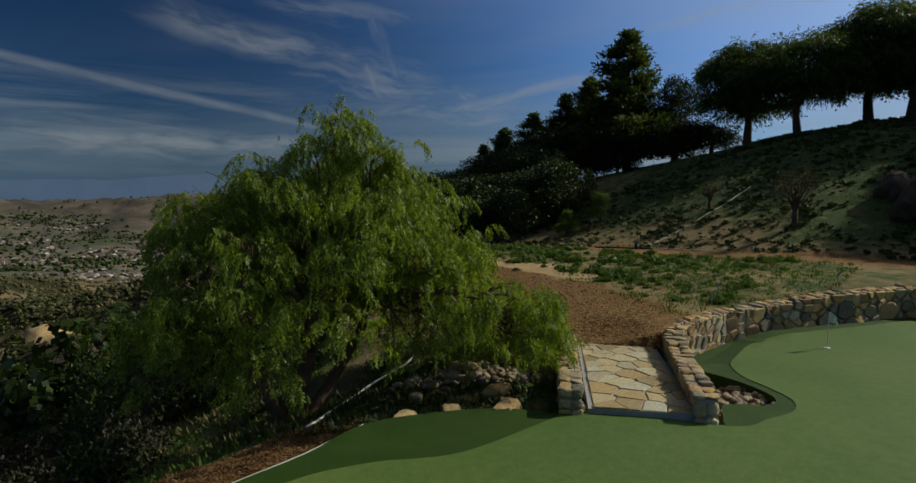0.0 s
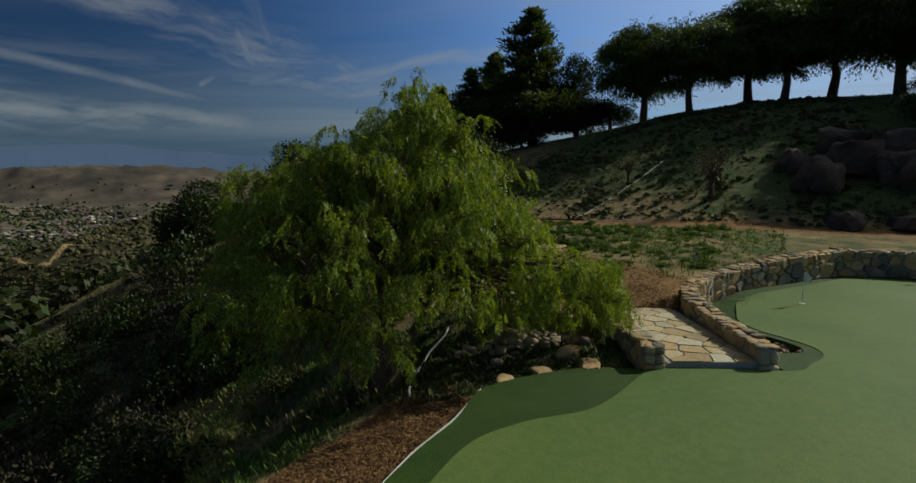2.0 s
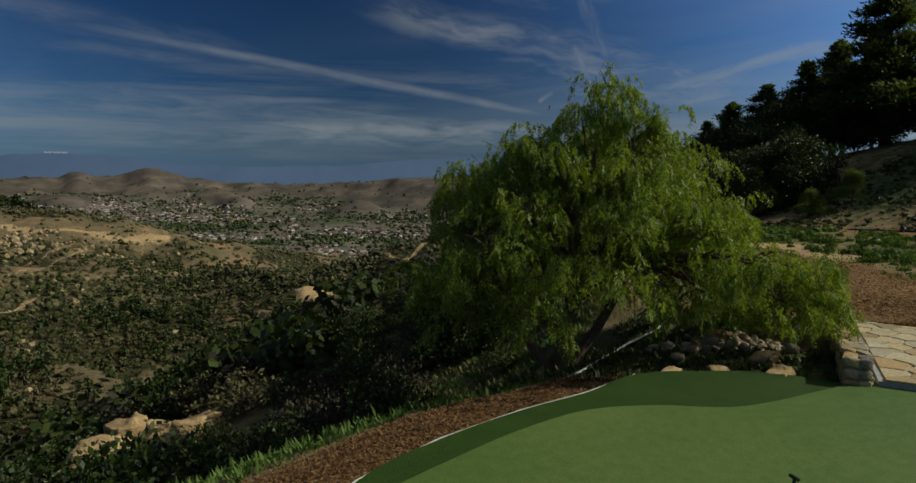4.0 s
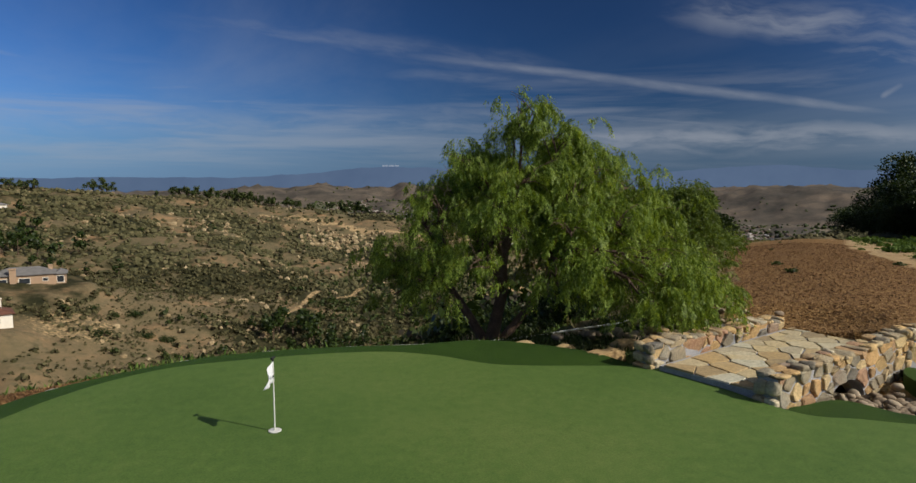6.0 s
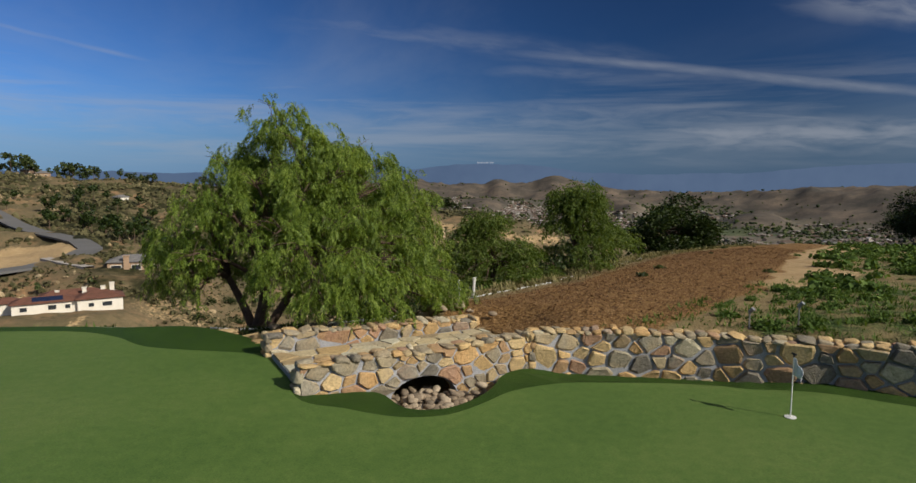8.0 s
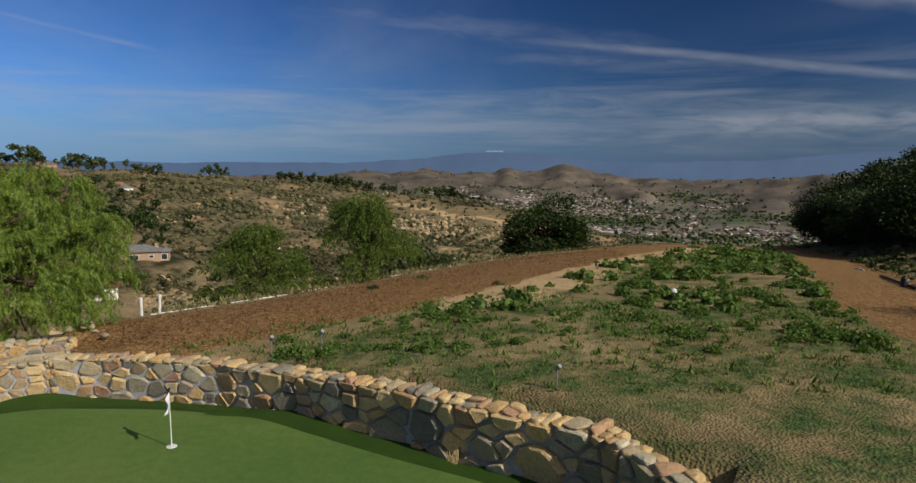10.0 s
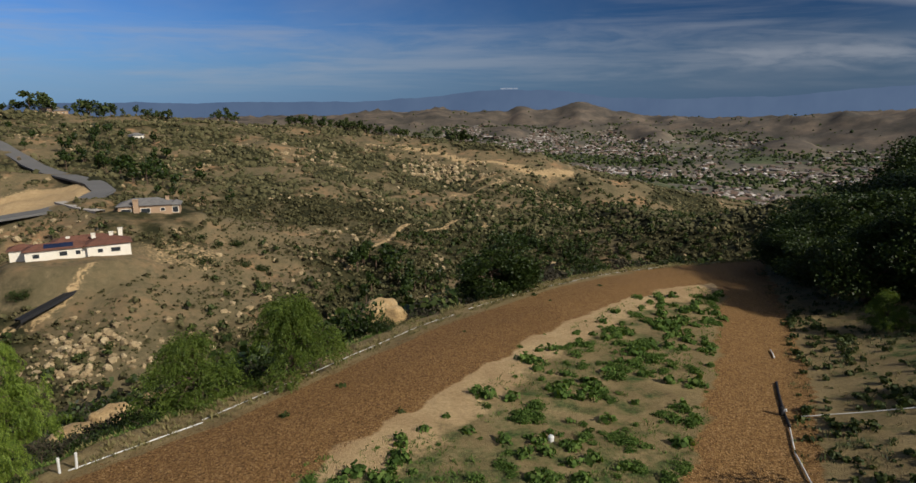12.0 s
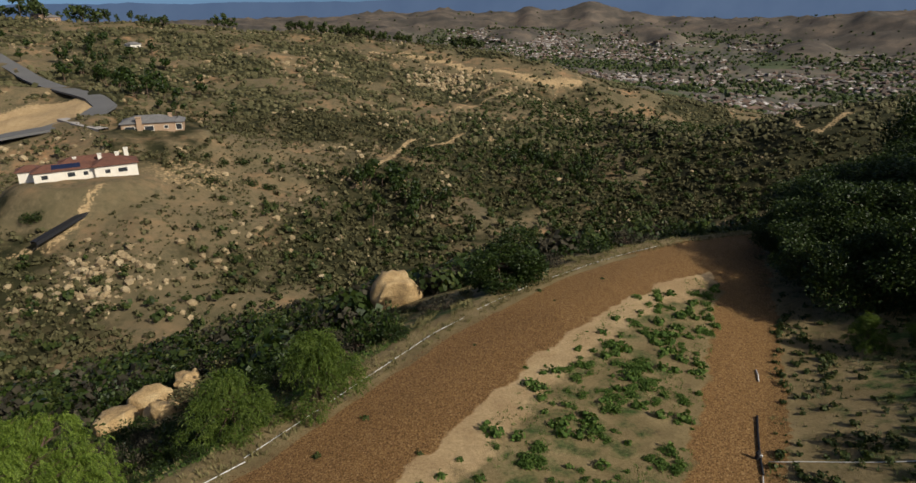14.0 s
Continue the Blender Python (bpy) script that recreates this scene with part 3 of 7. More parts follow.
def build_ground():
    angles = np.radians(np.concatenate([np.arange(-52, 128, 0.36), np.arange(128, 308, 4.0)]))
    radii = np.concatenate([[0.0], np.geomspace(0.5, 4950, 520)])
    a, r = np.meshgrid(angles, radii[1:])
    x, y = 4 + r * np.sin(a), 14 + r * np.cos(a)
    z = rough_ground(x, y)
    n, rings = len(angles), len(radii) - 1
    verts = np.stack([x.ravel(), y.ravel(), z.ravel()], -1)
    idx = np.arange(n * rings).reshape(rings, n)
    nxt = np.roll(idx, -1, axis=1)
    faces = np.stack([idx[:-1].ravel(), idx[1:].ravel(), nxt[1:].ravel(), nxt[:-1].ravel()], -1)
    me = bpy.data.meshes.new("ground")
    verts = np.concatenate([verts, [[4, 14, height(4, 14)]]])
    me.from_pydata(verts.tolist(), [], faces.tolist() + [(int(idx[0, k]), int(nxt[0, k]), n * rings) for k in range(n)])
    me.polygons.foreach_set("use_smooth", [True] * len(me.polygons))
    x, y = verts[:, 0], verts[:, 1]
    out, _ = beside(x, y, BRINK)
    green, _ = beside(x, y, GREEN_SIDE)
    away = np.hypot(x - 4, y - 14)
    shelf = (green > 0) & (x < toe(y) + 1) & (out < 0)
    strip = shelf * step(0.5, 1.1, -out) * step(6.4, 4.6, -out) * step(0.4, 1.3, x)
    strip = np.maximum(strip, shelf * step(-3.6, -1.4, x - toe(y)) * step(1.6, 0.2, x - toe(y)))
    strip = np.maximum(strip, shelf * step(41, 44, y))
    bed = (out > -0.6) & (x < -3.4) & (y > 4)
    strip = np.maximum(strip, bed * step(1.5, 1.0, out) * step(-3.4, -4.0, x))
    sand = shelf * step(4.7, 5.4, -out) * step(8.6, 6.2, -out) * 0.70 * step(13.5, 17, y) + shelf * 0.10
    lush = shelf * step(24, 15, y) * step(3, 6.5, x) * step(5.0, 7.5, -out) * 0.52
    creekside = step(-4.2, -3.2, x) * step(0.9, 0.1, x) * step(10.8, 11.4, y) * step(17, 15, y) * 0.72
    weedy = shelf * step(5.8, 8.0, -out) * step(-2.8, -4.5, x - toe(y)) * 0.42 * step(44, 40, y)
    # dim lays a darker ground tone 9 to 110 m beyond the brink
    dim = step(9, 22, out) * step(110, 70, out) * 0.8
    bank = step(0.8, 2.2, out) * step(16, 6, out) * step(60, 30, y) * 0.62 + 0.25 * step(5, 12, out) * step(90, 40, out)
    # hillside grass, its dark tone also standing in for the crest trees' shadow
    slope = step(0, 2, x - toe(y)) * step(90, 60, away) * (0.28 + 0.55 * step(2.5, 8, x - toe(y)) * step(34, 24, y))
    # stronger by the near toe, to put the shadow band into the colour
    slope = np.maximum(slope, 0.82 * step(0.5, 3, x - toe(y)) * step(17, 11, y) * step(90, 60, away))
    for line in TRAILS:
        d, _ = beside(x, y, line)
        sand = np.maximum(sand, 0.60 * step(3.2, 1.0, np.abs(d)))
    d, _ = beside(x, y, CUT_BANK)
    sand = np.maximum(sand, 0.75 * step(9.0, 4.0, np.abs(d)))
    sand = np.maximum(sand, step(1.25, 0.8, np.hypot((x + 240) / 38, (y - 335) / 42)))
    sand = np.maximum(sand, 0.45 * step(30, 10, np.hypot(x + 120, y - 262)))
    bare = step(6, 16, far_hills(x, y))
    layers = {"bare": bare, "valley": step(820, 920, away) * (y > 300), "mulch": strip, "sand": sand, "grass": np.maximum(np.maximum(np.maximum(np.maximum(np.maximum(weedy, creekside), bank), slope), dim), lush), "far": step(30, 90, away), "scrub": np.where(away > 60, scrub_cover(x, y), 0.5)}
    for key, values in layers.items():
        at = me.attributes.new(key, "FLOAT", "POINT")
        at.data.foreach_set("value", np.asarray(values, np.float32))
    me.materials.append(GROUND)
    return tagged(new("ground", me), "dry chaparral hillside with mulched terrace and valley", "ground", kind="structure")


ground = build_ground()

# ---- the putting green ----
GREEN_EDGE = [(-9.9, 9.6), (-9.5, 10.55), (-9.0, 11.2), (-8.4, 11.6), (-7.4, 11.85), (-6.5, 12.02), (-5.5, 12.06), (-4.7, 11.75), (-3.85, 11.15), (-2.3, 10.9), (-1.6, 10.76), (-0.95, 9.0),
              (-0.25, 8.66), (0.42, 8.46), (0.99, 8.58), (1.44, 9.0), (1.87, 9.5), (2.6, 9.87), (3.5, 9.95), (4.7, 10.02), (5.62, 9.86), (6.74, 9.20), (8.04, 8.46), (9.44, 7.75), (10.26, 7.12), (10.64, 5.5), (10.6, 0), (9.8, -5), (6, -9), (-2, -10), (-9, -6), (-11.6, 0), (-11.2, 6)]
FRINGE_EDGE = [(-10.4, 9.5), (-9.75, 10.9), (-8.4, 11.95), (-7.3, 12.3), (-6.05, 12.48), (-5, 12.52), (-3.9, 12.68), (-2.9, 12.2), (-2.25, 11.6), (-1.95, 10.95), (-1.6, 10.76), (-1.0, 9.2),
               (-0.72, 9.12), (0.02, 9.30), (0.46, 8.80), (0.92, 8.80), (1.3, 9.14), (1.58, 9.62), (1.8, 10.25), (2.25, 10.62), (2.9, 10.8), (4.2, 10.76), (5.1, 10.62), (6.5, 10.05), (8.2, 9.0), (9.3, 8.36), (10.55, 7.66), (11.08, 6.6), (11.2, 4.5), (11.3, 0), (10.9, -5), (8.4, -11), (-2, -12), (-11, -8), (-12.2, 0), (-11.6, 6)]


def rounded_loop(points, per=6):
    """A smooth closed curve through the points."""
    n, out = len(points), []
    for k in range(n):
        p0, p1, p2, p3 = (np.array(points[(k + j) % n], float) for j in (-1, 0, 1, 2))
        for t in np.linspace(0, 1, per, endpoint=False):
            out.append(0.5 * (2 * p1 + (p2 - p0) * t + (2 * p0 - 5 * p1 + 4 * p2 - p3) * t * t + (3 * p1 - p0 - 3 * p2 + p3) * t ** 3))
    return np.array(out)


def inside(px, py, loop):
    hit = np.zeros(px.shape, bool)
    for (x0, y0), (x1, y1) in zip(loop, np.roll(loop, -1, axis=0)):
        cross = (y0 > py) != (y1 > py)
        with np.errstate(divide="ignore", invalid="ignore"):
            hit ^= cross & (px < (x1 - x0) * (py - y0) / (y1 - y0) + x0)
    return hit


def lawn(x, y):
    """The lie of the green."""
    x, y = np.asarray(x, float), np.asarray(y, float)
    wall, _ = beside(x, y, WALL_LINE[:6])
    dip = step(0.80, 0.15, np.abs(wall)) * step(2.0, 2.9, x) * step(6.4, 5.0, x)
    return -0.155 * step(-4, 4, x) + 0.025 * np.sin(x * 0.7 + 1) * np.cos(y * 0.5) - 0.14 * dip


def sheet(name, loop, lift, mat, spacing=0.35, skirt=0.1):
    from mathutils.geometry import delaunay_2d_cdt
    gx, gy = np.meshgrid(np.arange(-13, 12.5, spacing), np.arange(-13, 14, spacing))
    gx, gy = gx.ravel() + 0.01, gy.ravel() + 0.013
    keep = inside(gx, gy, loop)
    pts = [Vector(p) for p in loop.tolist()] + [Vector(p) for p in zip(gx[keep], gy[keep])]
    n = len(loop)
    verts, _, tris, *_ = delaunay_2d_cdt(pts, [(k, (k + 1) % n) for k in range(n)], [list(range(n))], 1, 1e-5)
    v = np.array([tuple(p) for p in verts])
    z = lawn(v[:, 0], v[:, 1]) + lift
    co = [(a, b, c) for (a, b), c in zip(v, z)]
    base = len(co)
    co += [(a, b, float(lawn(a, b)) + lift - skirt) for a, b in loop]
    rim = [int(np.argmin(np.hypot(v[:, 0] - a, v[:, 1] - b))) for a, b in loop]
    faces = [tuple(t) for t in tris] + [(rim[k], rim[(k + 1) % n], base + (k + 1) % n, base + k) for k in range(n)]
    return new(name, mesh_of(name, co, faces, mat))


green_loop, fringe_loop = rounded_loop(GREEN_EDGE), rounded_loop(FRINGE_EDGE)
putting_green = tagged(sheet("putting_green", green_loop, 0.0, TURF), "short clipped green artificial turf putting green", "putting green", kind="structure")
fringe = tagged(sheet("fringe", fringe_loop, -0.014, FRINGE, 0.6, 0.25), "darker longer turf collar round the putting green", "turf", kind="structure")


# ---- stones ----
def stone_mesh(name, seed, mat, cuts=3, rough=0.16, square=0.55):
    """A rounded, uneven block about one unit across."""
    bm = bmesh.new()
    bmesh.ops.create_cube(bm, size=1.0)
    bmesh.ops.subdivide_edges(bm, edges=bm.edges[:], cuts=cuts, use_grid_fill=True)
    for v in bm.verts:
        ball = v.co.normalized() * 0.62
        p = v.co * square + ball * (1 - square)
        n = noise.noise_vector(v.co * 1.3 + Vector((seed * 7.1, seed * 3.3, seed)))
        v.co = p + n * rough + noise.noise_vector(v.co * 3.7 + Vector((seed, 5, 2))) * rough * 0.35
    return bm_mesh(name, bm, mat, True)


def hewn_mesh(name, seed, mat):
    """An angular, broken stone with worn edges, about one unit across."""
    rng = random.Random(seed * 13 + 5)
    bm = bmesh.new()
    for sx in (-0.5, 0.5):
        for sy in (-0.5, 0.5):
            for sz in (-0.5, 0.5):
                bm.verts.new((sx * (1 - rng.uniform(0, 0.58)), sy * (1 - rng.uniform(0, 0.3)), sz * (1 - rng.uniform(0, 0.58))))
    for axis in range(3):
        for sign in (-1, 1):
            p = [rng.uniform(-0.22, 0.22) for _ in range(3)]
            p[axis] = sign * rng.uniform(0.5, 0.56)
            bm.verts.new(p)
    got = bmesh.ops.convex_hull(bm, input=bm.verts[:])
    bmesh.ops.delete(bm, geom=[v for v in got["geom_interior"] if isinstance(v, bmesh.types.BMVert)], context="VERTS")
    bmesh.ops.bevel(bm, geom=bm.edges[:], offset=0.06, segments=2, profile=0.6, affect="EDGES", clamp_overlap=True)
    return bm_mesh(name, bm, mat, True)


WALL_STONES = [hewn_mesh("stone", s, STONE) for s in range(18)]
COBBLES = [stone_mesh("cobble", s + 40, COBBLE, 2, 0.12, 0.1) for s in range(8)]
BOULDERS = [stone_mesh("boulder", s + 80, BOULDER, 9, 0.22, 0.35) for s in range(7)]


def along(line):
    """Arc length, and a function from it to place, tangent and left-hand normal."""
    pts = [Vector((p[0], p[1], 0)) for p in line]
    lengths = [0.0]
    for a, b in zip(pts, pts[1:]):
        lengths.append(lengths[-1] + (b - a).length)

    def at(s):
        s = min(max(s, 0.0), lengths[-1])
        k = min(max(int(np.searchsorted(lengths, s, "right")) - 1, 0), len(pts) - 2)
        t = (s - lengths[k]) / (lengths[k + 1] - lengths[k])
        before = (pts[k] - pts[max(k - 1, 0)]).normalized() if k else (pts[1] - pts[0]).normalized()
        here = (pts[k + 1] - pts[k]).normalized()
        after = (pts[min(k + 2, len(pts) - 1)] - pts[k + 1]).normalized() if k + 2 < len(pts) else here
        way = (here + (before * (1 - t) + after * t)).normalized()
        return pts[k].lerp(pts[k + 1], t), way, Vector((-way.y, way.x, 0))

    return lengths[-1], at


def masonry_wall(name, line, thick, foot, top, seed, label, sides=("right",), gap=None, size=lambda s: 0.132, proud=lambda s: 0.032, joint=0.013):
    """A mortar core along a line, thick to its left, with stones of uneven size laid in its faces and along its top."""
    rng = random.Random(seed)
    total, at = along(line)
    thing = tagged(new(name), label, "stone wall", kind="structure")
    steps = max(2, int(total / 0.08))
    verts, faces = [], []
    for k in range(steps + 1):
        s = total * k / steps
        p, way, left = at(s)
        low, high = foot(s), top(s) - 0.05
        if gap:
            low = max(low, gap(s))
        for off in (0.045, thick - 0.045):
            for z in (low, high):
                verts.append(p + left * off + Vector((0, 0, z)))
        if k:
            b, c = 4 * (k - 1), 4 * k
            faces += [(b, c, c + 1, b + 1), (b + 2, b + 3, c + 3, c + 2), (b + 1, c + 1, c + 3, b + 3), (b, b + 2, c + 2, c)]
    faces += [(0, 1, 3, 2), (4 * steps, 4 * steps + 2, 4 * steps + 3, 4 * steps + 1)]
    child("mortar", mesh_of("mortar", verts, faces, MORTAR), thing, label="grey cement mortar core")

    def piece(poly, sign, plane, bulge):
        """One stone fitted into the face: its outline in arc length and height, its rounded front proud of the mortar."""
        cut_ = []
        for (ax, az), (bx, bz) in zip(poly, poly[1:] + poly[:1]):
            cut_ += [(ax * 0.89 + bx * 0.11, az * 0.89 + bz * 0.11), (ax * 0.11 + bx * 0.89, az * 0.11 + bz * 0.89)]
        n = len(cut_)
        cx, cz = sum(q[0] for q in cut_) / n, sum(q[1] for q in cut_) / n
        mean = sum(math.hypot(q[0] - cx, q[1] - cz) for q in cut_) / n
        snug = max(0.6, 1 - joint / mean)
        tx, tz = rng.uniform(-0.20, 0.20), rng.uniform(-0.06, 0.26)
        wob = [rng.uniform(0.93, 1.05) for _ in cut_]
        verts = []
        for k_, out_ in ((0.95, -0.09), (1.0, 0.0), (0.955, bulge * 0.66), (0.83, bulge)):
            for (qx, qz), g in zip(cut_, wob):
                f = snug * k_ * g
                qs, qz_ = cx + (qx - cx) * f, cz + (qz - cz) * f
                d = out_ + (tx * (qs - cx) + tz * (qz_ - cz) + rng.uniform(-0.008, 0.008) if out_ > 0 else 0.0)
                p, way, left = at(qs)
                verts.append(p + left * (plane + sign * d) + Vector((0, 0, qz_)))
        faces = [tuple(range(3 * n, 4 * n)) if sign < 0 else tuple(range(3 * n, 4 * n))[::-1]]
        for r in range(3):
            for k in range(n):
                j = (k + 1) % n
                q = (r * n + k, r * n + j, r * n + n + j, r * n + n + k)
                faces.append(q if sign < 0 else q[::-1])
        child("stone", mesh_of("stone", verts, faces, STONE), thing)

    def lay(s, z, w, h, off, left_sign, depth, flat=0.0):
        p, way, left = at(s)
        out = left * left_sign
        rot = Matrix((way * left_sign * -1, -out * -1, Vector((0, 0, 1)))).transposed()
        m = Matrix.Translation(p + left * off + Vector((0, 0, z))) @ rot.to_4x4() @ Euler((rng.uniform(-0.09, 0.09), rng.uniform(-0.22, 0.22), rng.uniform(-0.09, 0.09))).to_matrix().to_4x4()
        flip = Euler((rng.choice((0, math.pi)), 0, rng.choice((0, math.pi)))).to_matrix().to_4x4()
        m = m @ Matrix.Diagonal((w, depth, h, 1)) @ flip
        child("stone", rng.choice(WALL_STONES), thing, m)

    for side in sides:
        sign, off = (-1, 0.045) if side == "right" else (1, thick - 0.045)
        lowest = min(foot(total * k / 40) for k in range(41))
        highest = max(top(total * k / 40) for k in range(41)) - 0.05
        seeds = []
        for _ in range(int(total * 900)):
            a, b = rng.uniform(0, total), rng.uniform(lowest, highest)
            r = size(a) * rng.choice((0.55, 0.7, 0.85, 1.0, 1.0, 1.25, 1.6))
            if b < foot(a) - 0.03 or b > top(a) - 0.04:
                continue
            if all(math.hypot((a - q[0]) / 1.25, b - q[1]) > (r + q[2]) * 0.80 for q in seeds):
                seeds.append((a, b, r))
        for a, b, r in seeds:
            if gap and b < gap(a) + 0.03:
                continue
            poly = [(max(0.0, a - 0.6), max(foot(a) - 0.02, b - 0.6)), (min(total, a + 0.6), max(foot(a) - 0.02, b - 0.6)), (min(total, a + 0.6), min(top(a) - 0.03, b + 0.6)), (max(0.0, a - 0.6), min(top(a) - 0.03, b + 0.6))]
            for u, v, w in seeds:
                if (u, v) == (a, b) or abs(u - a) > 1.3:
                    continue
                dx, dz = (u - a) / 1.5625, v - b
                level = (u * u - a * a) / 1.5625 + v * v - b * b - w * w + r * r
                cut_ = []
                for (px, pz), (qx, qz) in zip(poly, poly[1:] + poly[:1]):
                    da, db = 2 * (px * dx + pz * dz) - level, 2 * (qx * dx + qz * dz) - level
                    if da <= 0:
                        cut_.append((px, pz))
                    if da * db < 0:
                        t = da / (da - db)
                        cut_.append((px + t * (qx - px), pz + t * (qz - pz)))
                poly = cut_
                if len(poly) < 3:
                    break
            if len(poly) < 3:
                continue
            if gap:
                poly = [(px, max(pz, gap(px) + 0.005)) for px, pz in poly]
            if max(q[0] for q in poly) - min(q[0] for q in poly) > 0.05 and max(q[1] for q in poly) - min(q[1] for q in poly) > 0.04:
                piece(poly, sign, off, proud(a) * rng.uniform(0.6, 1.25))
    s = 0.0
    while s < total - 0.06:
        w = rng.uniform(0.09, 0.26)
        w = min(w, total - s)
        rows = rng.choice((1, 2, 2))
        for r in range(rows):
            lay(s + w / 2, top(s + w / 2) - 0.035 + rng.uniform(-0.025, 0.015), w * 1.06, rng.uniform(0.045, 0.12), thick * (r + 0.5) / rows, -1, thick / rows * rng.uniform(1.0, 1.12))
        s += w
    for s, way_sign in ((0.02, -1), (total - 0.02, 1)):
        p, way, left = at(s)
        z = foot(s) + 0.06
        while z < top(s) - 0.09:
            h = rng.uniform(0.11, 0.2)
            for k in range(2):
                m = Matrix.Translation(p + way * way_sign * 0.02 + left * thick * (0.28 + 0.44 * k) + Vector((0, 0, z + h / 2))) @ Matrix((way, left, Vector((0, 0, 1)))).transposed().to_4x4()
                child("stone", rng.choice(WALL_STONES), thing, m @ Matrix.Diagonal((0.14, thick * 0.5, h * 1.02, 1)))
            z += h
    return thing


LEFT_PARAPET = [(-1.78, 10.66), (-0.2, 11.55), (1.45, 12.42)]
RIGHT_PARAPET = [(-0.92, 9.12), (0.2, 9.68), (1.3, 10.2), (2.25, 10.66)]
DECK_Z = 0.055


def arch(s):
    """The underside of the culvert's arch."""
    t = (s - 1.75) / 0.52
    return -0.42 + 0.345 * math.sqrt(max(0.0, 1 - t * t)) if abs(t) < 1 else -9.0


# ---- flagstone deck ----
def flag_cells(seed, length, width, count):
    """Uneven polygons that fill a rectangle."""
    rng = random.Random(seed)
    seeds = []
    while len(seeds) < count:
        p = (rng.uniform(0, length), rng.uniform(0, width))
        if all(math.hypot((p[0] - q[0]) * 0.75, p[1] - q[1]) > 0.26 for q in seeds) or rng.random() < 0.03:
            seeds.append(p)
    for k, (x, y) in enumerate(seeds):
        poly = [(0, 0), (length, 0), (length, width), (0, width)]
        for n, (u, v) in enumerate(seeds):
            if n == k:
                continue
            mx, my, dx, dy = (x + u) / 2, (y + v) / 2, u - x, v - y
            cut = []
            for (ax, ay), (bx, by) in zip(poly, poly[1:] + poly[:1]):
                da, db = (ax - mx) * dx + (ay - my) * dy, (bx - mx) * dx + (by - my) * dy
                if da <= 0:
                    cut.append((ax, ay))
                if da * db < 0:
                    t = da / (da - db)
                    cut.append((ax + t * (bx - ax), ay + t * (by - ay)))
            poly = cut
        if len(poly) > 2:
            cx, cy = sum(p[0] for p in poly) / len(poly), sum(p[1] for p in poly) / len(poly)
            yield [(cx + (a - cx) * 0.94 + rng.uniform(-0.008, 0.008), cy + (b - cy) * 0.925 + rng.uniform(-0.008, 0.008)) for a, b in poly]


def slab_mesh(poly, thick, rng, mat):
    lift = rng.uniform(-0.006, 0.010)
    n = len(poly)
    cx, cy = sum(p[0] for p in poly) / n, sum(p[1] for p in poly) / n
    low = [(a, b, -thick) for a, b in poly]
    mid = [(a, b, lift - 0.008) for a, b in poly]
    high = [(cx + (a - cx) * 0.965, cy + (b - cy) * 0.965, lift + rng.uniform(-0.003, 0.003)) for a, b in poly]
    faces = [tuple(range(2 * n, 3 * n))]
    for k in range(n):
        j = (k + 1) % n
        faces += [(k, j, n + j, n + k), (n + k, n + j, 2 * n + j, 2 * n + k)]
    return mesh_of("flagstone", low + mid + high, faces, mat)


def build_bridge():
    rng = random.Random(12)
    thing = tagged(new("footbridge"), "stone footbridge deck paved with tan flagstones over a dry creek", "bridge", kind="structure")
    origin, way = Vector((-1.70, 10.56, DECK_Z)), Vector((0.874, 0.486, 0)).normalized()
    across = Vector((way.y, -way.x, 0))
    frame_m = Matrix((way, across, Vector((0, 0, 1)))).transposed().to_4x4()
    place = Matrix.Translation(origin) @ frame_m
    length, width = 3.75, 1.34
    verts, faces = [], []
    for k in range(31):
        s = length * k / 30
        low = -0.5 if not 0.95 < s < 2.65 else -0.42 + 0.36 * math.sqrt(max(0, 1 - ((s - 1.8) / 0.85) ** 2))
        for b in (-0.06, width + 0.06):
            for z in (low, -0.022):
                verts.append(place @ Vector((s, b, z)))
        if k:
            p, q = 4 * (k - 1), 4 * k
            faces += [(p, p + 1, q + 1, q), (p + 2, q + 2, q + 3, p + 3), (p + 1, p + 3, q + 3, q + 1), (p, q, q + 2, p + 2)]
    faces += [(0, 2, 3, 1), (120, 121, 123, 122)]
    child("bed", mesh_of("bed", verts, faces, MORTAR), thing, label="grey mortar bed")
    for poly in flag_cells(4, length, width, 46):
        flipped = [(a, b) for a, b in poly][::-1]
        child("flagstone", slab_mesh(flipped[::-1], 0.03, rng, FLAG_STONE), thing, place)
    return thing


build_bridge()
masonry_wall("parapet_left", LEFT_PARAPET, 0.34, lambda s: -0.14 if not 0.7 < s < 2.4 else -0.5, lambda s: 0.33 - 0.030 * s + 0.015 * math.sin(s * 3), 21, "low stone parapet of the footbridge in tan and grey fieldstone", ("right", "left"), lambda s: arch(s))
masonry_wall("parapet_right", RIGHT_PARAPET, 0.34, lambda s: -0.20 if s < 1.0 else -0.5, lambda s: 0.295 + 0.018 * s + 0.015 * math.sin(s * 2.3), 22, "low stone parapet of the footbridge with an arched culvert", ("right", "left"), lambda s: arch(s))
WALL_TOP = lambda s: 0.40 + 0.20 * float(step(3.2, 7.0, s)) + 0.012 * math.sin(s * 5.1)
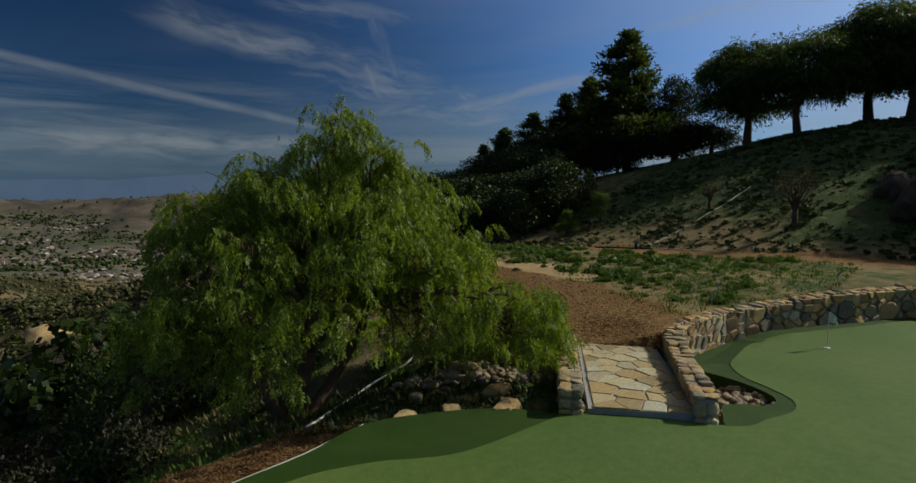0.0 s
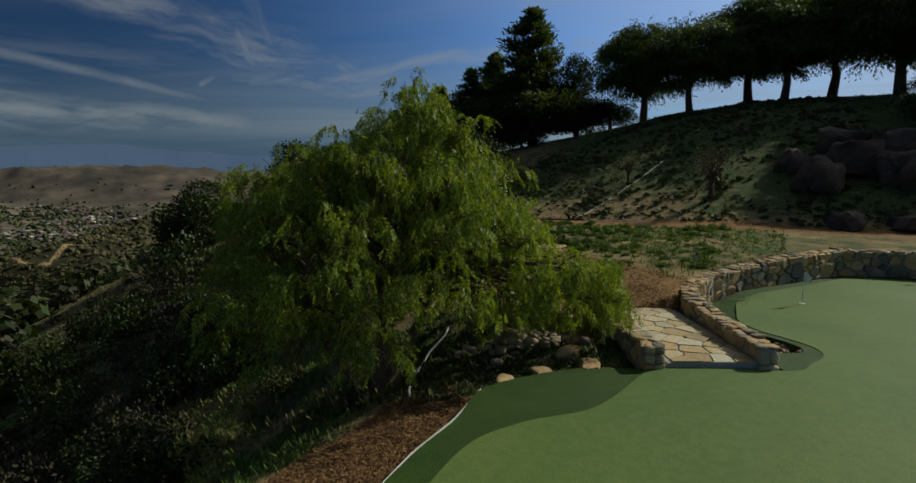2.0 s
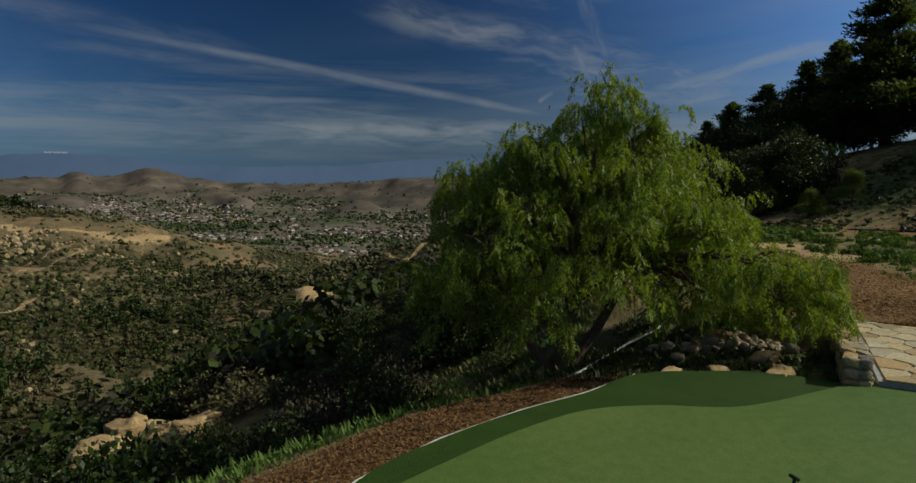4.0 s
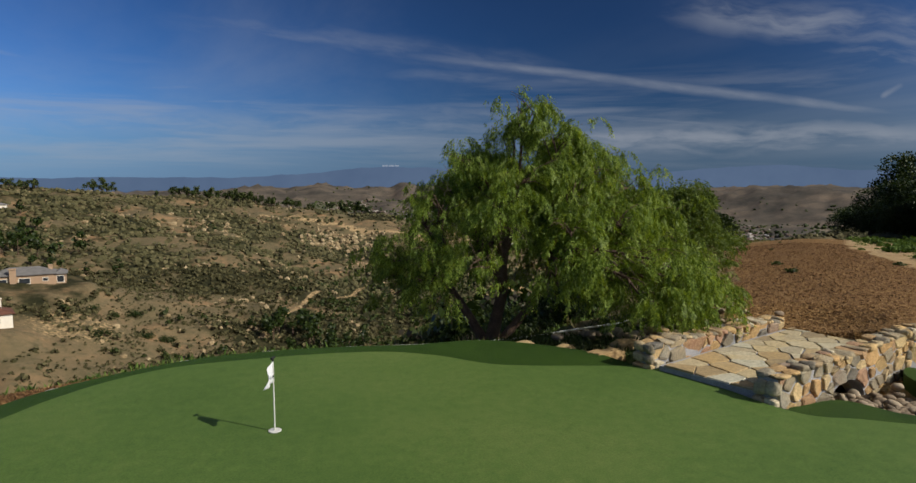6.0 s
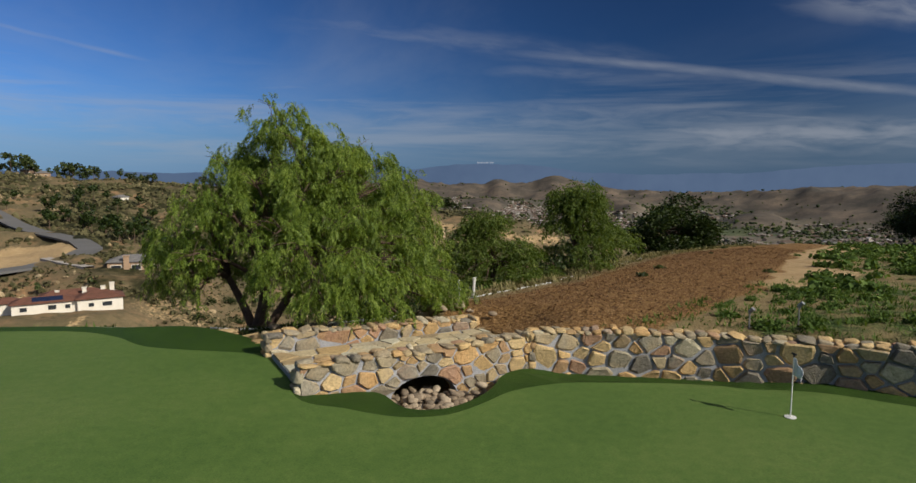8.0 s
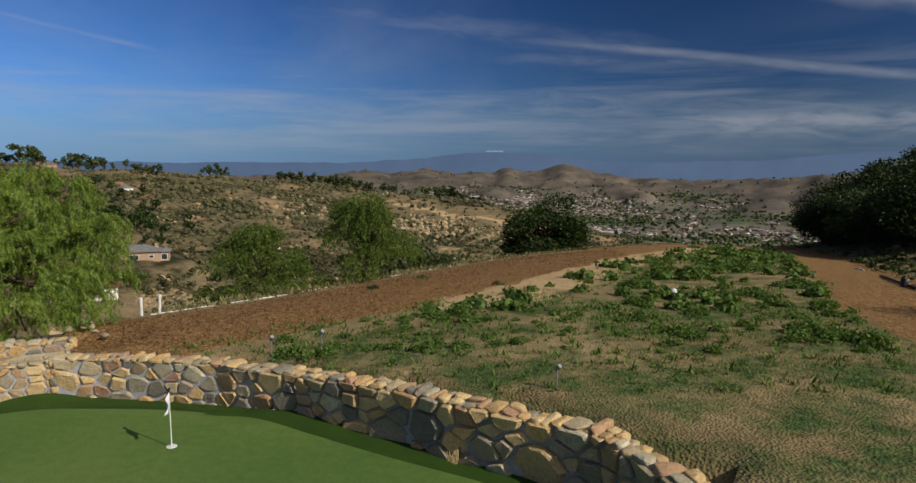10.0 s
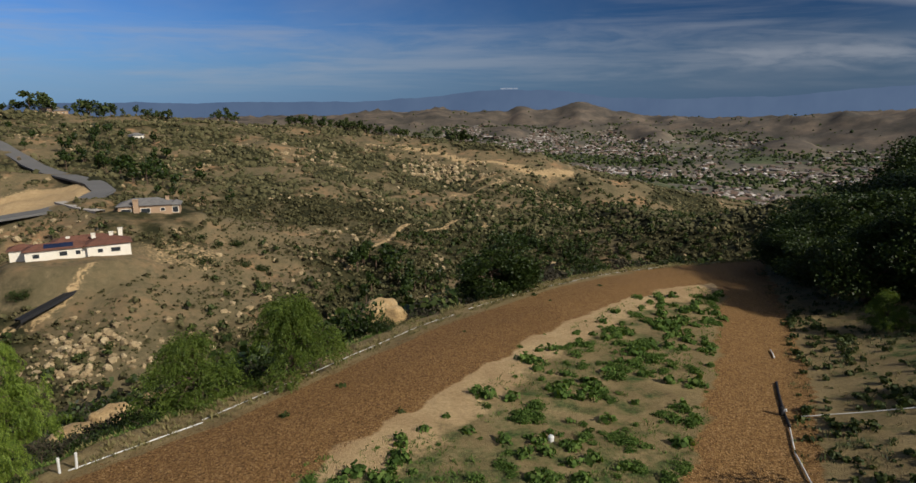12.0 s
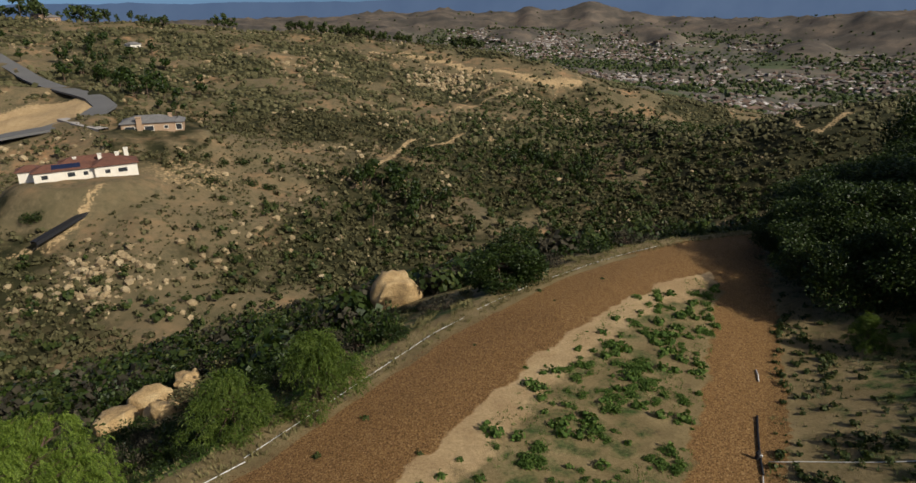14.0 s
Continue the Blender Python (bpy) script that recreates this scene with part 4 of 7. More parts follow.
masonry_wall("retaining_wall", WALL_LINE, 0.34, lambda s: -0.24 - 0.16 * float(step(4.4, 3.2, s)), WALL_TOP, 23, "curved dry-look fieldstone retaining wall of rounded tan boulders", ("right",), None, lambda s: 0.150 + 0.030 * float(step(1.5, 5.0, s)), lambda s: 0.035 + 0.045 * float(step(2.5, 5.0, s)), 0.021)


# ---- cobbles in the dry creek ----
def cobble_bed(name, spots, seed, label):
    rng = random.Random(seed)
    thing = tagged(new(name), label, "cobbles", kind="structure")
    for x0, y0, spread_x, spread_y, turn, count, small, large, lift in spots:
        c, s = math.cos(turn), math.sin(turn)
        for _ in range(count):
            a, b = rng.gauss(0, 0.42) * spread_x, rng.gauss(0, 0.42) * spread_y
            x, y = x0 + a * c - b * s, y0 + a * s + b * c
            size = rng.uniform(small, large)
            m = Matrix.Translation((x, y, height(x, y) + size * 0.22 + rng.uniform(0, lift))) @ Euler((rng.uniform(-0.5, 0.5), rng.uniform(-0.5, 0.5), rng.uniform(0, 6.3))).to_matrix().to_4x4()
            child("cobble", rng.choice(COBBLES), thing, m @ Matrix.Diagonal((size * 1.35, size, size * 0.72, 1)))
    return thing


cobble_bed("creek_cobbles", [(1.0, 9.25, 1.0, 0.62, 0.35, 215, 0.05, 0.11, 0.15), (0.72, 9.8, 0.75, 0.5, 0.45, 85, 0.06, 0.12, 0.2)], 31, "rounded grey and tan river cobbles by the culvert mouth")
cobble_bed("creek_cobbles", [(-0.35, 13.35, 1.6, 1.2, -0.6, 290, 0.06, 0.15, 0.12)], 32, "heap of pale river cobbles in the dry creek bed")


# ---- flags ----
def cup_mesh():
    v1, f1 = tube([(0, 0, 0.004), (0, 0, 0.012)], [0.068, 0.066], 20)
    return mesh_of("cup_rim", v1, f1, WHITE_PIPE)


def flag(x, y, turn, tall=0.8):
    z = float(lawn(x, y))
    thing = tagged(new("practice_flag"), "white practice golf flag on a thin pole in its cup", "golf flag", "practice flags on the green")
    thing.matrix_basis = pose(x, y, z, 0, 0, turn)
    child("pole", mesh_of("pole", *tube([(0, 0, 0), (0, 0, tall - 0.03)], [0.008, 0.007], 8), WHITE_PIPE), thing)
    child("cup_rim", cup_mesh(), thing, label="white plastic cup rim")
    v, f = joined([tube([(0, 0, tall - 0.05), (0, 0, tall - 0.02)], [0.010, 0.010], 8), tube([(-0.035, 0, tall - 0.012), (0.035, 0, tall - 0.012)], [0.013, 0.013], 8)])
    child("grip", mesh_of("grip", v, f, BLACK_RUBBER), thing, label="black T-shaped lifting grip")
    rows, cols = 9, 12
    verts, faces = [], []
    for j in range(rows):
        for i in range(cols):
            u, w = i / (cols - 1), j / (rows - 1)
            slump = u * u * 0.10
            out = u * (0.13 + 0.03 * w)
            verts.append((0.009 + out, 0.030 * math.sin(u * 8 + w * 2.5) * u, tall - 0.05 - w * 0.22 - slump * (1.4 - w)))
    for j in range(rows - 1):
        for i in range(cols - 1):
            a = j * cols + i
            faces.append((a, a + 1, a + cols + 1, a + cols))
    cloth = child("cloth", mesh_of("cloth", verts, faces, FLAG_CLOTH, True), thing, label="limp white pennant with a small dark emblem")
    mod = cloth.modifiers.new("thick", "SOLIDIFY")
    mod.thickness = 0.003
    v, f = tube([(0.055, 0.026, tall - 0.19), (0.055, 0.030, tall - 0.19)], [0.014, 0.014], 6)
    child("emblem", mesh_of("emblem", v, f, BLACK_RUBBER), thing)
    return thing


flag(-6.75, 9.08, -110)
flag(5.15, 8.65, -80)
flag(10.45, 5.5, -90)


# ---- foliage ----
def strands(rng, starts, ways, steps, pace, droop, leaf, width, per=2, spread=0.8):
    """Hanging twigs set with narrow leaves: quads, n x 4 x 3."""
    n = len(starts)
    p, d = starts.copy(), ways / np.linalg.norm(ways, axis=1, keepdims=True)
    quads = []
    lengths = rng.uniform(0.45, 1.0, n) * steps
    for k in range(steps):
        d = d + np.array([0, 0, -droop]) + rng.normal(0, 0.07, (n, 3))
        d /= np.linalg.norm(d, axis=1, keepdims=True)
        p = p + d * pace
        alive = lengths > k
        q, w = p[alive], d[alive]
        for _ in range(per):
            m = len(q)
            side = rng.normal(0, 1, (m, 3))
            side /= np.linalg.norm(side, axis=1, keepdims=True)
            way = w * 0.7 + side * spread + np.array([0, 0, -0.55])
            way /= np.linalg.norm(way, axis=1, keepdims=True)
            flat = np.cross(way, rng.normal(0, 1, (m, 3)))
            flat /= np.linalg.norm(flat, axis=1, keepdims=True) + 1e-9
            size = rng.uniform(0.6, 1.25, (m, 1))
            root = q + rng.normal(0, pace * 0.25, (m, 3))
            mid = root + way * leaf * size * 0.45
            tip = root + way * leaf * size
            quads.append(np.stack([root, mid - flat * width * size, tip, mid + flat * width * size], 1))
    return np.concatenate(quads)


def weeping_crown(seed, lobes, count, steps, pace, droop, leaf, width, per=2, spread=0.8):
    """lobes: rows of centre, radius, count share. Twigs spring from the upper side of each lobe."""
    rng = np.random.default_rng(seed)
    weights = np.array([l[4] for l in lobes], float)
    pick = rng.choice(len(lobes), count, p=weights / weights.sum())
    centre = np.array([l[:3] for l in lobes])[pick]
    radius = np.array([l[3] for l in lobes])[pick][:, None]
    way = rng.normal(0, 1, (count, 3))
    way[:, 2] = np.abs(way[:, 2]) * 0.9 - 0.15
    way /= np.linalg.norm(way, axis=1, keepdims=True)
    start = centre + way * radius * (rng.uniform(0.25, 1.0, (count, 1)) ** 0.6) * np.array([1, 1, 0.75])
    lean = way * np.array([1, 1, 0.35]) + np.array([0, 0, 0.12])
    return strands(rng, start, lean, steps, pace, droop, leaf, width, per, spread)


def feathery_crown(seed, lobes, count, steps, pace, droop):
    """Short arching twigs on the upper side of each lobe, hung with pinnate leaves of narrow leaflets."""
    rng = np.random.default_rng(seed)
    weights = np.array([l[4] for l in lobes], float)
    pick = rng.choice(len(lobes), count, p=weights / weights.sum())
    centre, radius = np.array([l[:3] for l in lobes])[pick], np.array([l[3] for l in lobes])[pick][:, None]
    way = rng.normal(0, 1, (count, 3))
    way[:, 2] = np.abs(way[:, 2]) * 0.9 - 0.2
    way /= np.linalg.norm(way, axis=1, keepdims=True)
    p = centre + way * radius * (rng.uniform(0.15, 1.0, (count, 1)) ** 0.6) * np.array([1, 1, 0.8])
    d = way * np.array([1, 1, 0.5]) + np.array([0, 0, 0.15])
    d /= np.linalg.norm(d, axis=1, keepdims=True)
    lengths = rng.uniform(0.35, 1.0, count) * steps
    unit = lambda a: a / (np.linalg.norm(a, axis=1, keepdims=True) + 1e-9)
    quads = []
    for k in range(steps):
        d = unit(d + np.array([0, 0, -droop]) + rng.normal(0, 0.10, (count, 3)))
        p = p + d * pace
        q, w = p[lengths > k], d[lengths > k]
        for _ in range(2):
            m = len(q)
            stem = unit(w * 0.4 + unit(rng.normal(0, 1, (m, 3))) * 0.6 + np.array([0, 0, -0.95]))
            long_ = rng.uniform(0.10, 0.21, (m, 1))
            flat = unit(np.cross(stem, rng.normal(0, 1, (m, 3))))
            face = unit(np.cross(stem, flat))
            for j in range(6):
                root = q + stem * long_ * (j + 0.5) / 6
                lie_ = unit(stem * 0.9 + flat * (0.5 if j % 2 else -0.5) + rng.normal(0, 0.16, (m, 3)))
                size = 0.056 * rng.uniform(0.7, 1.25, (m, 1))
                wide = unit(np.cross(lie_, face)) * size * 0.17
                mid = root + lie_ * size * 0.45
                quads.append(np.stack([root, mid - wide, root + lie_ * size, mid + wide], 1))
    return np.concatenate(quads)


def limb_path(a, b, sag, seed, parts=7):
    rng = random.Random(seed)
    a, b = Vector(a), Vector(b)
    pts = []
    for k in range(parts + 1):
        t = k / parts
        p = a.lerp(b, t) + Vector((0, 0, sag * math.sin(math.pi * t)))
        if 0 < k < parts:
            p += Vector((rng.uniform(-1, 1), rng.uniform(-1, 1), rng.uniform(-0.6, 0.6))) * (b - a).length * 0.035
        pts.append(p)
    return pts


def big_pepper_tree():
    """The tall weeping tree by the footbridge."""
    base = (-3.3, 14.8)
    z0 = height(*base)
    thing = tagged(new("pepper_tree"), "large weeping pepper tree with feathery bright green foliage", "tree")
    thing.location = (base[0], base[1], z0)
    rng = random.Random(3)
    pieces = [tube([(0, 0, -0.25), (0.0, 0.0, 0.1), (0.12, 0.04, 0.6), (0.22, -0.05, 1.1), (0.18, -0.15, 1.7), (0.35, -0.2, 2.4)], [0.22, 0.15, 0.12, 0.11, 0.10, 0.08], 10),
              tube([(-0.1, 0.1, -0.25), (-0.16, 0.15, 0.1), (-0.45, 0.35, 0.6), (-0.8, 0.5, 1.15), (-1.1, 0.5, 1.9)], [0.16, 0.11, 0.09, 0.07, 0.05], 8),
              tube([(0.1, -0.02, -0.2), (0.25, -0.05, 0.15), (0.65, -0.2, 0.7), (1.05, -0.35, 1.4), (1.2, -0.4, 2.2)], [0.15, 0.10, 0.085, 0.07, 0.05], 8)]
    lobes = []
    # hanging clusters: place, radius, fullness
    tips = [(0.75, -0.30, 4.42, 0.38, 0.8), (0.45, 0.10, 4.05, 0.50, 1.0), (1.10, -0.50, 3.95, 0.50, 1.0), (0.05, 0.35, 3.6, 0.50, 0.8), (1.55, 0.10, 3.7, 0.50, 0.9), (1.95, -0.50, 3.55, 0.50, 0.9), (-0.55, -0.05, 3.5, 0.48, 0.9),
            (-0.95, 0.40, 3.05, 0.50, 0.8), (0.40, -1.05, 3.3, 0.55, 1.0), (1.35, -1.20, 3.1, 0.55, 1.0), (2.65, -0.35, 3.15, 0.50, 1.0), (2.35, 0.55, 3.1, 0.55, 1.0), (1.2, 1.05, 3.3, 0.60, 1.0), (0.2, 1.2, 3.1, 0.55, 0.9),
            (3.15, 0.10, 2.75, 0.50, 0.9), (2.95, -0.95, 2.55, 0.55, 1.1), (2.15, -1.45, 2.55, 0.55, 1.0), (1.0, -1.95, 2.45, 0.50, 0.9), (-0.25, -1.45, 2.75, 0.50, 0.9), (-1.35, -0.35, 2.8, 0.48, 0.9), (-1.75, 0.45, 2.6, 0.48, 0.8),
            (-2.25, -0.05, 2.25, 0.42, 0.7), (-1.5, 1.25, 2.35, 0.55, 0.8), (-0.4, 1.95, 2.45, 0.55, 0.9), (1.0, 2.1, 2.4, 0.6, 0.9), (2.3, 1.75, 2.3, 0.6, 0.9), (3.2, 1.0, 2.2, 0.55, 0.9), (3.75, -0.3, 1.95, 0.50, 1.0), (3.5, -1.2, 1.7, 0.50, 1.0),
            (4.15, -0.9, 1.25, 0.42, 0.7), (2.6, -2.05, 1.75, 0.50, 0.8), (-0.75, -1.85, 1.95, 0.40, 0.5), (-1.75, -0.95, 1.95, 0.42, 0.6), (-2.45, 0.75, 1.75, 0.45, 0.6), (-1.9, 1.8, 1.6, 0.5, 0.6), (0.2, 2.7, 1.7, 0.55, 0.7), (1.9, 2.7, 1.6, 0.55, 0.7), (3.3, 2.1, 1.4, 0.5, 0.6),
            (0.9, -1.6, 1.5, 0.45, 0.5), (-1.3, 0.3, 1.5, 0.5, 0.6), (1.9, -1.7, 1.35, 0.5, 0.8), (3.4, 0.6, 1.3, 0.55, 0.8), (2.9, -0.2, 1.2, 0.6, 0.8), (2.4, 1.4, 1.1, 0.6, 0.7), (1.3, 1.7, 1.3, 0.6, 0.7), (-0.6, 1.7, 1.3, 0.6, 0.6), (3.2, -1.5, 0.95, 0.4, 0.6),
            (-0.7, 2.2, 3.25, 0.45, 0.8), (-0.3, 1.6, 3.5, 0.5, 0.9), (-1.3, 1.8, 2.9, 0.45, 0.7), (0.6, 2.3, 3.15, 0.5, 0.8), (3.4, -2.0, 1.5, 0.42, 0.7), (3.9, -1.7, 1.2, 0.40, 0.6),
            (0.5, 0.2, 2.9, 0.95, 2.4), (1.5, -0.3, 2.7, 0.95, 2.4), (1.9, 0.8, 2.3, 0.8, 1.4), (-0.7, 0.7, 2.3, 0.6, 0.6), (0.2, -0.9, 2.3, 0.55, 0.5), (2.6, -1.1, 1.6, 0.5, 0.6),
            (2.5, -2.75, 1.95, 0.42, 0.8), (3.0, -2.4, 1.6, 0.42, 0.8), (2.1, -3.0, 1.45, 0.40, 0.7), (1.5, -2.75, 2.05, 0.42, 0.7), (3.3, -2.6, 1.15, 0.36, 0.6), (2.9, 1.5, 3.2, 0.46, 0.9), (2.4, 1.8, 3.6, 0.44, 0.9), (3.4, 0.9, 2.9, 0.46, 0.9), (1.9, 1.3, 3.8, 0.46, 0.9), (3.1, 2.1, 2.6, 0.46, 0.8), (-1.7, -0.35, 1.35, 0.42, 0.8), (-2.5, 0.2, 1.15, 0.42, 0.8), (-1.3, -0.7, 1.05, 0.36, 0.6), (-2.9, 0.6, 1.5, 0.40, 0.7)]
    for k, (x, y, z, r, share) in enumerate(tips):
        x, y, z = x * (0.78 if x < 0 else 1.0), y * (0.85 if y > 0 else 1.0), z + 0.15 * max(0.0, z - 2.4)
        start = rng.choice([(0.18, -0.15, 1.7), (0.3, -0.18, 2.2), (0.22, -0.05, 1.1)]) if x < 0.9 else (1.12, -0.37, 1.8)
        if x < -0.8:
            start = (-0.8, 0.5, 1.15)
        path = limb_path(start, (x, y, z - 0.1), 0.22, k)
        pieces.append(tube(path, [0.050 * (1 - 0.85 * i / 7) + 0.006 for i in range(8)], 6))
        for j in range(5):
            a = rng.uniform(0, 6.3)
            end = (x + math.cos(a) * r * 0.9, y + math.sin(a) * r * 0.9, z + rng.uniform(-0.4, 0.3))
            pieces.append(tube(limb_path(path[rng.choice((4, 5, 6))], end, 0.12, k * 9 + j, 4), [0.016, 0.012, 0.009, 0.006, 0.004], 4))
        lobes.append((x, y, z, r * 0.74, share * rng.uniform(0.75, 1.35) * (1.5 if z > 3.7 else 1.0) * (0.8 if x < -0.6 else 1.0) * (0.65 if y > 1.2 and z < 2.4 else 1.0)))
    # lower sprays that hang from the outer boughs
    for x, y, z, r, share in list(lobes):
        if z > 1.5 and (x > 0.9 or y > 1.2 or x < -1.0):
            lobes.append((x * 1.04, y * 1.04, z - 0.55, r * 0.75, share * 0.6))
    # thin sprigs that stand out of the crown
    for x, y, z, r, share in list(lobes[:40]):
        for _ in range(2):
            a, lift = rng.uniform(0, 6.3), rng.uniform(0.05, 0.5)
            px, py, pz = x + math.cos(a) * (r + 0.22), y + math.sin(a) * (r + 0.22), z + r * 0.5 + lift * 0.6 - 0.15
            pieces.append(tube(limb_path((x, y, z - 0.1), (px, py, pz), 0.06, int(a * 100), 3), [0.010, 0.007, 0.005, 0.003], 4))
            lobes.append((px, py, pz, 0.14, 0.11))
    child("trunk", mesh_of("trunk", *joined(pieces), BARK, True), thing, label="forked reddish-brown trunk and limbs")
    quads = feathery_crown(17, lobes, 5600, 9, 0.066, 0.31)
    # open round the stems, and a hem that ends higher on some sides than on others
    c = quads.mean(1)
    side = np.arctan2(c[:, 1], c[:, 0])
    hem = 0.50 + 0.22 * np.sin(side * 3 + 0.6) + 0.16 * np.sin(side * 8 + 2.0)
    away = np.hypot(c[:, 0] - 0.1, c[:, 1] + 0.1)
    hem = np.maximum(hem, 1.55 - 1.2 * np.maximum(away - 0.55, 0) + 0.25 * np.sin(side * 6))
    clump = np.array([noise.noise(Vector(v) * 1.45) + 0.5 * noise.noise(Vector(v) * 3.3) for v in c.tolist()])
    core = step(2.0, 1.0, np.hypot(np.hypot(c[:, 0] - 0.9, c[:, 1] - 0.2), (c[:, 2] - 2.6) * 0.9))
    quads = quads[(c[:, 2] > np.maximum(hem, 0.15)) & (clump > -0.17 - 0.6 * core)]
    child("crown", quads_mesh("crown", quads, PEPPER_LEAF), thing, label="feathery drooping green foliage")
    return thing


big_pepper_tree()


# ---- trees and shrubs ----
def pepper_mesh(seed, tall, wide, twigs, leaf, steps, mat, cone=0.0):
    """Trunk and crown meshes of a smaller weeping tree, its foot at the origin."""
    rng = random.Random(seed)
    pieces = [tube([(0, 0, -0.4), (0.03 * wide, 0, tall * 0.2), (-0.03 * wide, 0.02 * wide, tall * 0.45), (0, 0, tall * 0.7)], [0.035 * tall, 0.026 * tall, 0.02 * tall, 0.01 * tall], 8)]
    lobes = []
    for k in range(26):
        a, t = rng.uniform(0, 6.283), rng.uniform(-0.95, 1.0)
        u = (math.sqrt(max(0.05, 1 - t * t)) * (1 - cone) + cone * (0.95 - 0.75 * t) * 0.9) * rng.uniform(0.45, 1.05)
        x, y = math.cos(a) * wide * 0.40 * u, math.sin(a) * wide * 0.40 * u
        z = tall * ((0.55 if cone == 0 else 0.54) + (0.33 if cone == 0 else 0.42) * t + rng.uniform(-0.03, 0.03))
        lobes.append((x, y, z, wide * rng.uniform(0.09, 0.15), rng.uniform(0.6, 1.4)))
        pieces.append(tube(limb_path((0, 0, tall * rng.uniform(0.25, 0.5)), (x, y, z), 0.05 * tall, seed * 31 + k, 5), [0.012 * tall, 0.010 * tall, 0.008 * tall, 0.006 * tall, 0.004 * tall, 0.002 * tall], 5))
    quads = weeping_crown(seed + 5, lobes, twigs, steps, tall * 0.022, 0.22, leaf, leaf * 0.14, 2)
    quads = quads[quads[:, :, 2].min(1) > 0.12 * tall]
    return mesh_of("trunk", *joined(pieces), BARK, True), quads_mesh("crown", quads, mat)


def bush_quads(rng, lobes, count, leaf):
    """Leaves over and within rounded lobes."""
    weights = np.array([l[3] ** 2 for l in lobes])
    pick = rng.choice(len(lobes), count, p=weights / weights.sum())
    centre, radius = np.array([l[:3] for l in lobes])[pick], np.array([l[3] for l in lobes])[pick][:, None]
    way = rng.normal(0, 1, (count, 3))
    way /= np.linalg.norm(way, axis=1, keepdims=True)
    p = centre + way * radius * rng.uniform(0.55, 1.08, (count, 1)) * np.array([1, 1, 0.85])
    a = way * 0.6 + rng.normal(0, 0.6, (count, 3))
    a /= np.linalg.norm(a, axis=1, keepdims=True)
    b = np.cross(a, rng.normal(0, 1, (count, 3)))
    b /= np.linalg.norm(b, axis=1, keepdims=True)
    size = leaf * rng.uniform(0.6, 1.3, (count, 1))
    return np.stack([p, p + a * size * 0.5 - b * size * 0.3, p + a * size, p + a * size * 0.5 + b * size * 0.3], 1)


def oak_mesh(seed, tall, wide, leaves, leaf, mat, skirt=0.25):
    rng, nrng = random.Random(seed), np.random.default_rng(seed)
    lobes, pieces = [], [tube([(0, 0, -0.4), (0.02 * wide, 0.01, tall * 0.25), (0, 0, tall * 0.55)], [0.05 * tall, 0.038 * tall, 0.02 * tall], 8)]
    for k in range(22):
        a, u = rng.uniform(0, 6.283), rng.random() ** 0.5
        z = tall * rng.uniform(skirt, 0.86)
        squeeze = math.sqrt(max(0.08, 1 - ((z / tall - 0.5) / 0.55) ** 2))
        x, y = math.cos(a) * wide * 0.36 * u * squeeze, math.sin(a) * wide * 0.36 * u * squeeze
        lobes.append((x, y, z, wide * rng.uniform(0.12, 0.2)))
        pieces.append(tube(limb_path((0, 0, tall * rng.uniform(0.15, 0.5)), (x, y, z), 0, seed * 17 + k, 4), [0.016 * tall, 0.012 * tall, 0.009 * tall, 0.006 * tall, 0.003 * tall], 5))
    return mesh_of("trunk", *joined(pieces), BARK, True), quads_mesh("crown", bush_quads(nrng, lobes, leaves, leaf), mat)


def conifer_mesh(seed, tall, wide, leaf):
    rng = np.random.default_rng(seed)
    pieces = [tube([(0, 0, -0.4), (0.05, 0.02, tall * 0.5), (0, 0, tall)], [0.02 * tall, 0.013 * tall, 0.003 * tall], 8)]
    quads = []
    count = int(tall * 11)
    for k in range(count):
        t = 0.13 + 0.85 * k / count
        a = rng.uniform(0, 6.283)
        reach = wide * 0.5 * (1 - t) ** 0.75 * rng.uniform(0.45, 1.15) + 0.12
        z = tall * t
        way = np.array([math.cos(a), math.sin(a), rng.uniform(0.0, 0.35)])
        end = np.array([0, 0, z]) + way * reach
        pieces.append(tube([(0, 0, z), tuple(end)], [0.004 * tall, 0.001 * tall], 3, False))
        n = int(40 + reach * 55)
        u = rng.uniform(0.25, 1.05, (n, 1))
        p = np.array([0, 0, z]) + way * reach * u + rng.normal(0, 0.10 + 0.05 * reach, (n, 3))
        d = way * 0.6 + rng.normal(0, 0.6, (n, 3)) + np.array([0, 0, 0.35])
        d /= np.linalg.norm(d, axis=1, keepdims=True)
        b = np.cross(d, rng.normal(0, 1, (n, 3)))
        b /= np.linalg.norm(b, axis=1, keepdims=True)
        s = leaf * rng.uniform(0.6, 1.3, (n, 1))
        quads.append(np.stack([p, p + d * s * 0.5 - b * s * 0.16, p + d * s, p + d * s * 0.5 + b * s * 0.16], 1))
    return mesh_of("trunk", *joined(pieces), BARK, True), quads_mesh("crown", np.concatenate(quads), PINE_LEAF)


